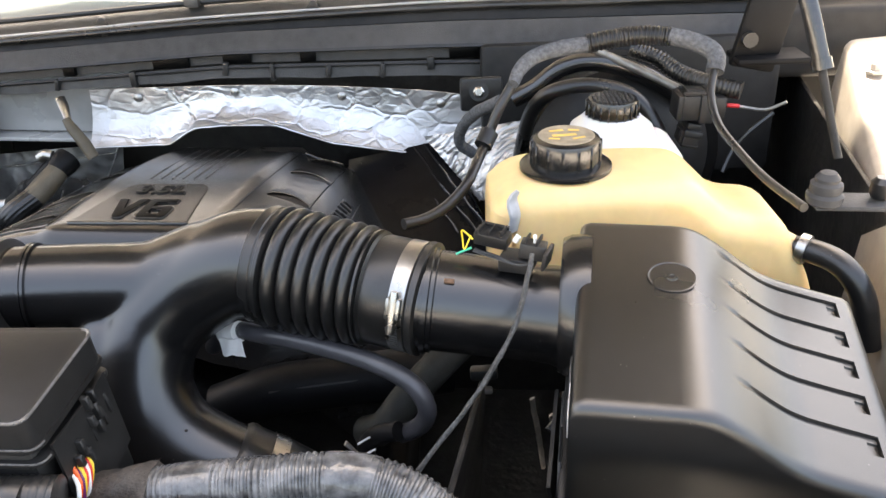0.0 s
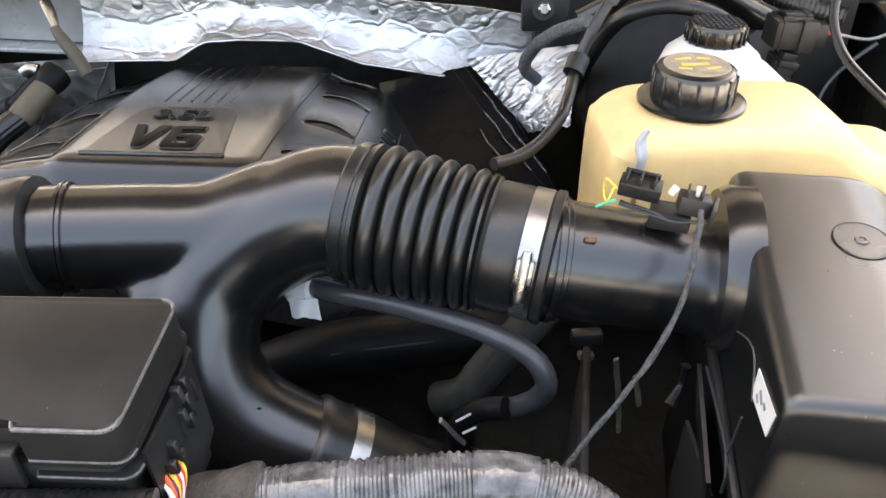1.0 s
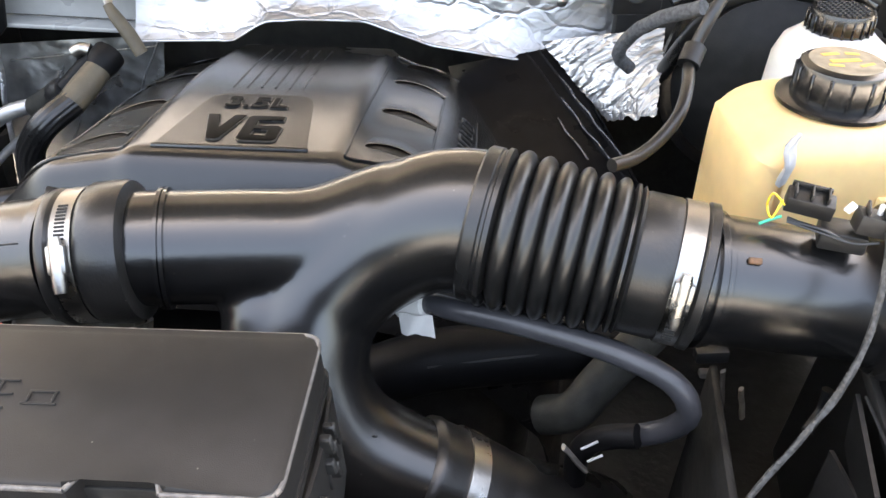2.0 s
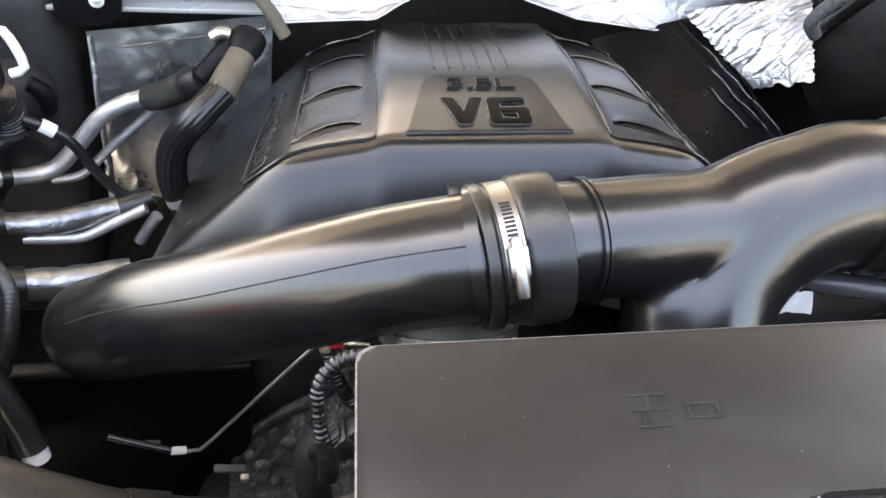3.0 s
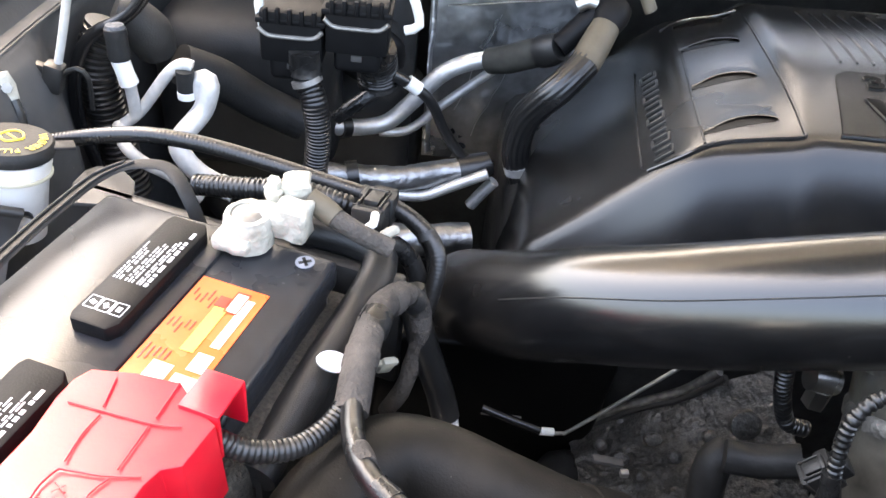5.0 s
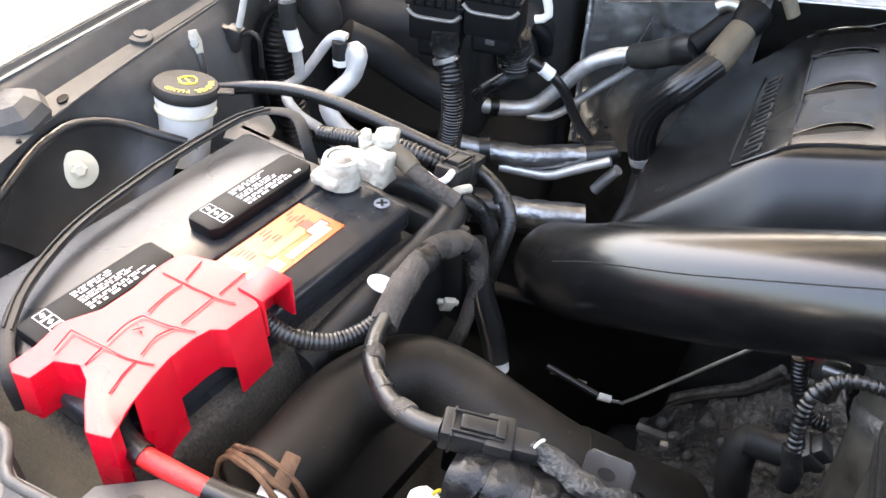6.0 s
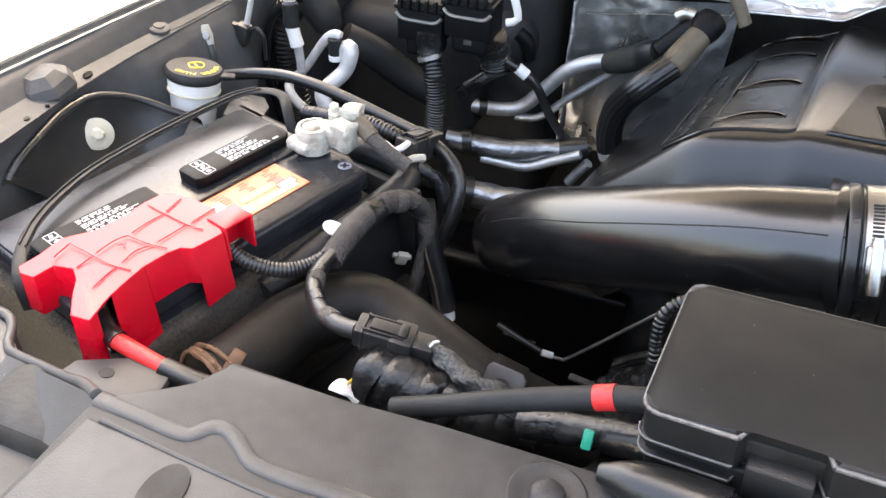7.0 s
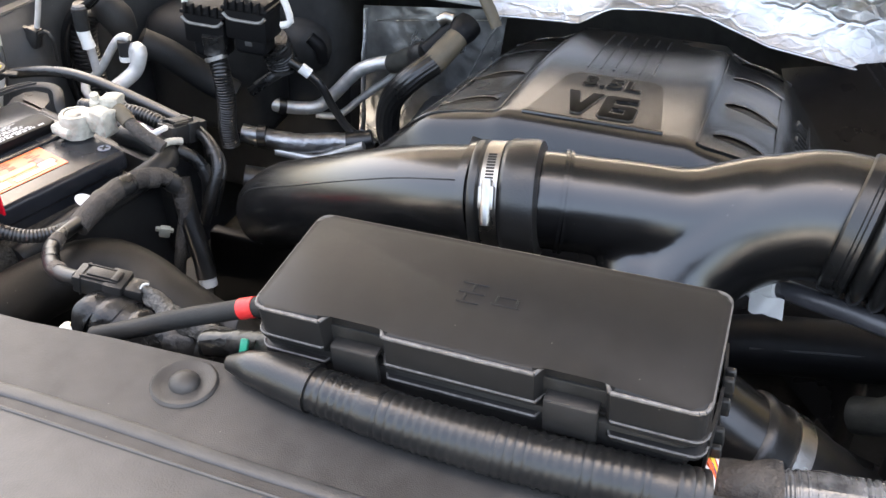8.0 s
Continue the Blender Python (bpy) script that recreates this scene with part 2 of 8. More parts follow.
M_ELBOW = mat("satin_brown_rubber", (0.064, 0.059, 0.049), 0.36, vary=0.5, bump=0.08, bump_scale=500, stain=22, stain_color=(0.085, 0.078, 0.062), stain_amt=0.6, spec=0.55)
# paler plastic, on the fuse box it carries edge highlights in its colour
M_EDGE = mat("pale_plastic_edge", (0.085, 0.082, 0.08), 0.42, vary=0.5, grain=250, bump=0.1, spec=0.8)
M_AIRLID = mat("dusty_airbox_plastic", (0.0060, 0.0060, 0.0058), 0.30, vary=0.3, rough_vary=0.06, bump=0.10, bump_scale=1600, spec=1.0, specks=0.35)
M_AIRLID.node_tree.nodes["Principled BSDF"].inputs["IOR"].default_value = 1.5
# near-black for openings and gaps, their shade is in this colour
M_SHADE = mat("near_black_shade_plastic", (0.002, 0.002, 0.002), 0.35, vary=0.1, bump=0, spec=0.12)
M_GREYTAPE = mat("pale_grey_cloth_tape", (0.105, 0.11, 0.118), 0.75, spec=0.25, vary=0.35, bump=0.8, bump_scale=420, grain=240, stain=16, stain_color=(0.03, 0.03, 0.032), stain_amt=0.5)
M_VENTCAP = mat("black_vent_cap_plastic", (0.006, 0.006, 0.0065), 0.5, spec=0.15, vary=0.2, bump=0.1, bump_scale=700)
M_GREYRUB = mat("grey_rubber_bumper", (0.055, 0.055, 0.056), 0.6, spec=0.25, vary=0.2, bump=0.2)
M_BUMPER = mat("dusty_grey_rubber", (0.055, 0.055, 0.054), 0.5, spec=0.35, vary=0.4, grain=45, bump=0.3, bump_scale=150, stain=25, stain_color=(0.05, 0.05, 0.05), stain_amt=0.6)
M_PURPLE = mat("purple_wire", (0.12, 0.015, 0.10), 0.4, vary=0.1, bump=0)
M_TWIST = mat("twisted_grey_cable", (0.045, 0.045, 0.043), 0.5, vary=0.7, grain=420, bump=0.8, bump_scale=380)
M_CLEARTAPE = mat("clear_wrap_over_conduit", (0.085, 0.085, 0.085), 0.22, vary=0.6, grain=130, bump=0.5, bump_scale=120, stain=40, stain_color=(0.30, 0.30, 0.30), stain_amt=0.5, spec=0.8)
M_GLASS = bpy.data.materials.new("windscreen_glass")
M_GLASS.use_nodes = True
gb = M_GLASS.node_tree.nodes["Principled BSDF"]
gb.inputs["Base Color"].default_value = (0.35, 0.4, 0.42, 1)
gb.inputs["Roughness"].default_value = 0.03
gb.inputs["Transmission Weight"].default_value = 0.6

# ---- building helpers ----
PLACE = {}
PASSENGER = Matrix()
# the driver's half of the bay stands turned a little against the passenger's half
TURN = Matrix(((0.99801, -0.04287, -0.04619), (0.04201, 0.99893, -0.01945), (0.04698, 0.01747, 0.99874))).to_4x4()
HINGE = Vector((-0.095, 0.156, 1.552))


def driver_half(k=1.0):
    return Matrix.Translation(HINGE) @ Matrix.Scale(k, 4) @ TURN @ Matrix.Translation((0.108, -0.144, -1.563))


DATUM = [PASSENGER]


def thing(name, m, label, category, group="", kind=""):
    ob = new(name)
    ob.empty_display_size = 0.02
    m = DATUM[0] @ m
    ob.matrix_world = m
    PLACE[ob.name] = m.copy()
    return tagged(ob, label, category, group, kind)


def part(name, bm, material, parent, label="", local=False, flat=False, keep=None):
    """Links bm as one mesh under parent; bm is in the world's metres unless local, then in the parent's own."""
    base = PLACE[parent.name]
    if not local:
        bm.transform(base.inverted() @ DATUM[0])
    bmesh.ops.recalc_face_normals(bm, faces=bm.faces)
    me = bpy.data.meshes.new(name)
    bm.to_mesh(me)
    bm.free()
    me.materials.append(material)
    if not flat:
        for p in me.polygons:
            p.use_smooth = True
        me.set_sharp_from_angle(angle=radians(38))
    ob = new(name, me)
    ob.parent = parent
    PLACE[ob.name] = base
    return tagged(ob, label)


def solid(name, bm, material, label, category, group="", kind="", flat=False):
    """A thing of one mesh, its origin at the middle of its base."""
    bm.transform(DATUM[0])
    cs = [v.co for v in bm.verts]
    lo = Vector([min(c[i] for c in cs) for i in range(3)])
    hi = Vector([max(c[i] for c in cs) for i in range(3)])
    o = Vector(((lo.x + hi.x) / 2, (lo.y + hi.y) / 2, lo.z))
    bm.transform(Matrix.Translation(-o))
    bmesh.ops.recalc_face_normals(bm, faces=bm.faces)
    me = bpy.data.meshes.new(name)
    bm.to_mesh(me)
    bm.free()
    me.materials.append(material)
    if not flat:
        for p in me.polygons:
            p.use_smooth = True
        me.set_sharp_from_angle(angle=radians(38))
    ob = new(name, me)
    ob.location = o
    PLACE[ob.name] = Matrix.Translation(o)
    return tagged(ob, label, category, group, kind)


def join(*bms):
    out = bms[0]
    for b in bms[1:]:
        me = bpy.data.meshes.new("joined")
        b.to_mesh(me)
        b.free()
        out.from_mesh(me)
        bpy.data.meshes.remove(me)
    return out


def moved(bm, m):
    bm.transform(m)
    return bm


def rbox(sx, sy, sz, m=None, r=0.003, seg=2, taper=1.0):
    """A box with rounded edges, centred; taper scales its top."""
    bm = bmesh.new()
    bmesh.ops.create_cube(bm, size=1)
    for v in bm.verts:
        k = taper if v.co.z > 0 else 1
        v.co = Vector((v.co.x * sx * k, v.co.y * sy * k, v.co.z * sz))
    r = min(r, 0.45 * min(sx, sy, sz))
    if r > 0:
        bmesh.ops.bevel(bm, geom=bm.edges[:], offset=r, segments=seg, affect="EDGES", profile=0.5)
    if m is not None:
        bm.transform(m)
    return bm


def prism(outline, z0, z1, m=None, r=0.0, seg=2):
    """An outline in x, y raised from z0 to z1, its edges rounded by r."""
    bm = bmesh.new()
    lo = [bm.verts.new((x, y, z0)) for x, y in outline]
    hi = [bm.verts.new((x, y, z1)) for x, y in outline]
    bm.faces.new(lo[::-1])
    bm.faces.new(hi)
    n = len(outline)
    for i in range(n):
        bm.faces.new((lo[i], lo[(i + 1) % n], hi[(i + 1) % n], hi[i]))
    if r:
        bmesh.ops.bevel(bm, geom=bm.edges[:], offset=r, segments=seg, affect="EDGES", profile=0.5)
    if m is not None:
        bm.transform(m)
    return bm


def lathe(profile, m=None, seg=32):
    """Turns a profile of (radius, height) round z."""
    bm = bmesh.new()
    rings = []
    for r, z in profile:
        if r < 1e-6:
            rings.append([bm.verts.new((0, 0, z))])
        else:
            rings.append([bm.verts.new((r * math.cos(2 * math.pi * i / seg), r * math.sin(2 * math.pi * i / seg), z)) for i in range(seg)])
    for a, b in zip(rings, rings[1:]):
        for i in range(seg):
            j = (i + 1) % seg
            if len(a) == 1 and len(b) > 1:
                bm.faces.new((a[0], b[i], b[j]))
            elif len(b) == 1 and len(a) > 1:
                bm.faces.new((a[i], a[j], b[0]))
            elif len(a) > 1:
                bm.faces.new((a[i], a[j], b[j], b[i]))
    for ring, flip in ((rings[0], True), (rings[-1], False)):
        if len(ring) > 1:
            bm.faces.new(ring[::-1] if flip else ring)
    if m is not None:
        bm.transform(m)
    return bm


def spline(points, step=0.01):
    """A smooth line through the points, sampled about every step."""
    p = [Vector(q) for q in points]
    if len(p) == 2:
        n = max(1, int((p[1] - p[0]).length / step))
        return [p[0].lerp(p[1], i / n) for i in range(n + 1)]
    ext = [2 * p[0] - p[1]] + p + [2 * p[-1] - p[-2]]
    out = []
    for i in range(1, len(ext) - 2):
        a, b, c, d = ext[i - 1:i + 3]
        n = max(2, int((c - b).length / step))
        for k in range(n):
            t = k / n
            out.append(0.5 * ((2 * b) + (c - a) * t + (2 * a - 5 * b + 4 * c - d) * t * t + (3 * b - a - 3 * c + d) * t ** 3))
    out.append(p[-1])
    return out


def aim(a, b, up=(0, 0, 1)):
    """A pose at a whose z axis points at b."""
    z = (Vector(b) - Vector(a)).normalized()
    u = Vector(up)
    if abs(z.dot(u)) > 0.98:
        u = Vector((0, 1, 0))
    x = u.cross(z).normalized()
    y = z.cross(x)
    m = Matrix((x, y, z)).transposed().to_4x4()
    m.translation = Vector(a)
    return m


def tube(points, radius, seg=16, step=0.008, ripple=0.0, pitch=0.004, rough=0.0, flat=1.0, caps=True, flute=0, seed=1):
    """A hose along points. radius: one number or one for each point; ripple and pitch: rings of a corrugated conduit; rough: uneven wrapping."""
    if ripple:
        step = pitch / 4
    line = spline(points, step)
    n = len(line)
    radii = [radius] * n
    if isinstance(radius, (list, tuple)):
        base = [Vector(q) for q in points]
        # radii follow the nearest places along the control line
        cum = [0]
        for a, b in zip(base, base[1:]):
            cum.append(cum[-1] + (b - a).length)
        tot = 0
        ls = [0]
        for a, b in zip(line, line[1:]):
            tot += (b - a).length
            ls.append(tot)
        radii = [float(np.interp(s / tot * cum[-1], cum, radius)) for s in ls]
    bm = bmesh.new()
    tan = [(line[min(i + 1, n - 1)] - line[max(i - 1, 0)]).normalized() for i in range(n)]
    side = tan[0].orthogonal().normalized()
    if abs(tan[0].z) < 0.9:
        side = tan[0].cross(Vector((0, 0, 1))).normalized()
    rings = []
    dist = 0
    for i in range(n):
        if i:
            dist += (line[i] - line[i - 1]).length
            side = (side - tan[i] * side.dot(tan[i])).normalized()
        up = side.cross(tan[i]).normalized()
        r = radii[i]
        if ripple:
            ph = (dist / pitch) % 1
            r = r + (ripple if ph < 0.55 else 0.0)
        ring = []
        for k in range(seg):
            a = 2 * math.pi * k / seg
            rr = r * (1 + (0.05 if flute and k % 4 < 2 else 0))
            if rough:
                q = line[i] * 90 + Vector((math.cos(a), math.sin(a), seed)) * 1.3
                rr *= 1 + rough * noise.noise(q)
            ring.append(bm.verts.new(line[i] + side * (math.cos(a) * rr) + up * (math.sin(a) * rr * flat)))
        rings.append(ring)
    for a, b in zip(rings, rings[1:]):
        for k in range(seg):
            j = (k + 1) % seg
            bm.faces.new((a[k], a[j], b[j], b[k]))
    if caps:
        bm.faces.new(rings[0][::-1])
        bm.faces.new(rings[-1])
    return bm


def sheet(fn, nu, nv, thick=0.0015):
    """A sheet with thickness: fn(u, v) gives its place for u, v from 0 to 1."""
    bm = bmesh.new()
    g = [[bm.verts.new(fn(i / nu, j / nv)) for j in range(nv + 1)] for i in range(nu + 1)]
    for i in range(nu):
        for j in range(nv):
            bm.faces.new((g[i][j], g[i + 1][j], g[i + 1][j + 1], g[i][j + 1]))
    if thick:
        bmesh.ops.recalc_face_normals(bm, faces=bm.faces)
        bmesh.ops.solidify(bm, geom=bm.faces[:], thickness=thick)
    return bm


def letters(text, size, depth, m, bold=0.0):
    """Raised letters in the plane of m, as a bmesh."""
    cu = bpy.data.curves.new("letters", "FONT")
    cu.body, cu.size, cu.extrude, cu.offset = text, size, depth / 2, bold
    cu.align_x, cu.align_y = "CENTER", "CENTER"
    cu.resolution_u = 4
    ob = new("letters", cu)
    bpy.context.view_layer.update()
    me = bpy.data.meshes.new_from_object(ob.evaluated_get(bpy.context.evaluated_depsgraph_get()))
    bm = bmesh.new()
    bm.from_mesh(me)
    bpy.data.objects.remove(ob)
    bpy.data.curves.remove(cu)
    bpy.data.meshes.remove(me)
    bm.transform(m)
    return bm


def frame_of(o, x_to, y_to):
    """A pose at o whose x axis points at x_to and whose y axis leans to y_to."""
    o = Vector(o)
    x = (Vector(x_to) - o).normalized()
    z = x.cross(Vector(y_to) - o).normalized()
    y = z.cross(x)
    m = Matrix((x, y, z)).transposed().to_4x4()
    m.translation = o
    return m


def clamp_on(parent, a, b, r, width, screw_angle, slots=1):
    """A worm-drive clamp round the axis from a to b, with its screw at an angle about that axis."""
    m = aim(a, b)
    h = width / 2
    band = lathe([(r, -h), (r + 0.0012, -h), (r + 0.0012, h), (r, h)], m, 48)
    c = part("clamp_band", band, M_STEEL, parent, "shiny zinc-plated clamp band")
    q = m @ Matrix.Rotation(radians(screw_angle), 4, "Z") @ Matrix.Translation((r + 0.004, 0, 0))
    part("screw_housing", rbox(0.007, 0.018, width * 0.95, q, 0.002), M_STEEL, parent)
    part("clamp_screw", lathe([(0, -0.02), (0.0035, -0.02), (0.0042, -0.016), (0.0042, 0.008), (0.003, 0.014), (0, 0.014)], q @ Matrix.Rotation(radians(90), 4, "X") @ Matrix.Translation((0.001, 0, 0)), 12), M_STEEL, parent)
    for i in range(10):
        w = m @ Matrix.Rotation(radians(screw_angle + slots * (16 + 3.4 * i)), 4, "Z") @ Matrix.Translation((r + 0.0014, 0, 0))
        part("slot", rbox(0.0008, 0.0014, width * 0.5, w, 0.0002, 1), M_DARK, parent)
    return c


# ---- setting: ground, body panels ----
def ground():
    bm = sheet(lambda u, v: (-60 + 120 * u, -60 + 120 * v, 0), 12, 12, 0)
    solid("ground", bm, M_GROUND, "pale sunlit concrete ground", "ground", kind="structure")


def firewall():
    m = Matrix.Translation((-0.345, 1.4, 0.4))
    fw = thing("wall_firewall", m, "dark firewall behind the engine", "wall", kind="structure")
    part("firewall_panel", rbox(1.95, 0.02, 1.05, pose(-0.30, 1.42, 0.80), 0.004), M_DARK, fw)
    # upright light grey panel under the cowl with a bent lower lip
    part("cowl_front_panel", sheet(lambda u, v: (-0.80 + 0.34 * u, 1.262 - 0.012 * v, 1.165 + 0.10 * v), 8, 3, 0.003), M_SILVER, fw, "light grey painted steel panel")
    part("lower_lip", rbox(0.30, 0.035, 0.006, pose(-0.65, 1.246, 1.160), 0.002), M_SILVER, fw)
    sq = Vector((-0.7024, 1.205, 1.178))
    part("white_stud", lathe([(0.008, 0), (0.008, 0.003), (0.005, 0.006), (0.0045, 0.016), (0, 0.017)], aim(sq, sq + Vector((0.02, -0.1, 0.06))), 16), M_WHITE, fw, "white plastic stud")
    part("stud_plate", prism([(-0.755, 1.215), (-0.674, 1.215), (-0.681, 1.160), (-0.690, 1.149), (-0.703, 1.1443), (-0.739, 1.1401), (-0.751, 1.157)], -0.004, 0.004, Matrix(((1, 0, 0, 0), (0, 0, 1, 1.224), (0, 1, 0, 0), (0, 0, 0, 1))), 0.002), M_VENTCAP, fw, "dark plastic plate round the stud")


def cowl():
    m = Matrix.Translation((-0.345, 1.27, 1.25))
    c = thing("cowl_grille", m, "dusty black plastic cowl below the windscreen", "cowl", kind="structure")
    random.seed(31)

    def rise(x, low):
        """The cowl climbs towards the driver's side, its lower edge less than its top."""
        return float(np.interp(x, [-1.15, -0.65, -0.31, 0.0, 0.47], [-0.075, -0.031, 0.0, 0.008, 0.012] if low else [-0.080, -0.032, 0.004, 0.026, 0.045]))

    def band(v0, v1, y0, y1, n=40, ragged=0.0):
        """A strip of the cowl between two heights, 0 at its lower edge and 1 at the seal."""
        def fn(u, v):
            x = -1.15 + 1.62 * u
            k = v0 + (v1 - v0) * v
            cut = ragged * noise.noise(Vector((x * 14, 2, 0))) * (1 - v)
            z = (1.2604 + rise(x, True)) * (1 - k) + (1.3300 + rise(x, False)) * k + cut
            return (x, y0 + (y1 - y0) * v + 0.03 * (x + 0.345) ** 2, z)
        return sheet(fn, n, 6, 0.004)

    part("lower_band", band(0.0, 0.24, 1.224, 1.228, 90, 0.004), M_COWL, c)
    part("lower_lip", band(0.225, 0.255, 1.217, 1.219), M_BOX, c)
    part("slot_band", band(0.25, 0.48, 1.240, 1.242), M_COWL, c)
    part("upper_band", band(0.48, 0.80, 1.228, 1.246), M_COWL, c)
    part("upper_lip", band(0.455, 0.50, 1.222, 1.224), M_BOX, c)
    part("seal_channel", band(0.80, 0.97, 1.258, 1.268), M_MATTE, c)
    # solid blocks for the slots, the shade inside them is their near-black colour
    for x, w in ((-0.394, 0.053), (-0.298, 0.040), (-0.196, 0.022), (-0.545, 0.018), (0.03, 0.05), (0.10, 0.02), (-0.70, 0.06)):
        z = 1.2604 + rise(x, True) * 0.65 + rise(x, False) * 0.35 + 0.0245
        part("vent_slot", rbox(w, 0.012, 0.0150, pose(x, 1.236 + 0.03 * (x + 0.345) ** 2, z, 0, -4, 0), 0.001), M_SHADE, c)
    for x in (-0.655, -0.560, -0.447, -0.312, -0.245, -0.165, -0.088, -0.02, 0.06, 0.13):
        z = 1.2604 + rise(x, True) + random.uniform(0.008, 0.020)
        part("clip", rbox(random.uniform(0.006, 0.011), 0.010, random.uniform(0.014, 0.026), pose(x, 1.221, z, 0, random.uniform(-8, 8), 0), 0.002), M_BOX, c)
    line = [(x, 1.262 + 0.03 * (x + 0.345) ** 2, 1.3300 + rise(x, False)) for x in (-1.15, -0.9, -0.658, -0.52, -0.382, -0.2, -0.005, 0.2, 0.45)]
    part("seal", tube(line, 0.0050, 12, 0.03), M_RUBBER, c, "black rubber weather strip")
    part("seal_edge", tube([(x, y + 0.003, z + 0.0075) for x, y, z in line], 0.0018, 8, 0.03), M_SILVER, c, "pale worn edge of the weather strip")
    part("top_shelf", sheet(lambda u, v: (-1.15 + 1.62 * u, 1.268 + 0.05 * v + 0.03 * (-0.805 + 1.62 * u) ** 2, 1.334 + rise(-1.15 + 1.62 * u, False) + 0.020 * v), 30, 8, 0.004), M_COWL, c)
    part("wiper_arm", tube([(x, 1.300, 1.3535 + rise(x, False)) for x in (-1.0, -0.66, -0.37, -0.1, 0.2)], 0.0045, 8, 0.03), M_BOX, c)
    part("wiper_joint", rbox(0.022, 0.03, 0.014, pose(-0.372, 1.300, 1.353), 0.003), M_PANEL, c)
    for x in (-0.50, -0.19):
        part("washer_jet", prism([(-0.010, 0), (0.010, 0), (0.003, 0.011), (-0.003, 0.011)], -0.004, 0.004, pose(x, 1.268, 1.340 + rise(x, False), 90, 0, 0), 0.001), M_BOX, c)
    g = thing("window_windscreen", Matrix.Translation((-0.345, 1.4, 1.38)), "sloping windscreen glass with pale reflections", "windscreen", kind="structure")
    part("pane", sheet(lambda u, v: (-1.15 + 1.62 * u, 1.318 + 0.75 * v, 1.354 + rise(-1.15 + 1.62 * u, False) + 0.42 * v), 12, 4, 0.006), M_GLASS, g)


def hood():
    m = Matrix.Translation((-0.345, 1.34, 1.5))
    h = thing("hood", m, "raised beige painted hood propped open over the bay", "hood", kind="structure")

    def fn(u, v):
        x = -1.165 + 1.66 * u
        return (x, 1.40 - 0.80 * v, 1.445 + 0.90 * v + 0.05 * math.sin(math.pi * u) * v)

    part("hood_skin", sheet(fn, 12, 8, 0.02), M_FENDER, h)
    part("insulation_pad", sheet(lambda u, v: Vector(fn(0.03 + 0.94 * u, 0.36 + 0.58 * v)) + Vector((0, -0.02, -0.02)), 10, 8, 0.006), M_MATTE, h, "black felt insulation pad")


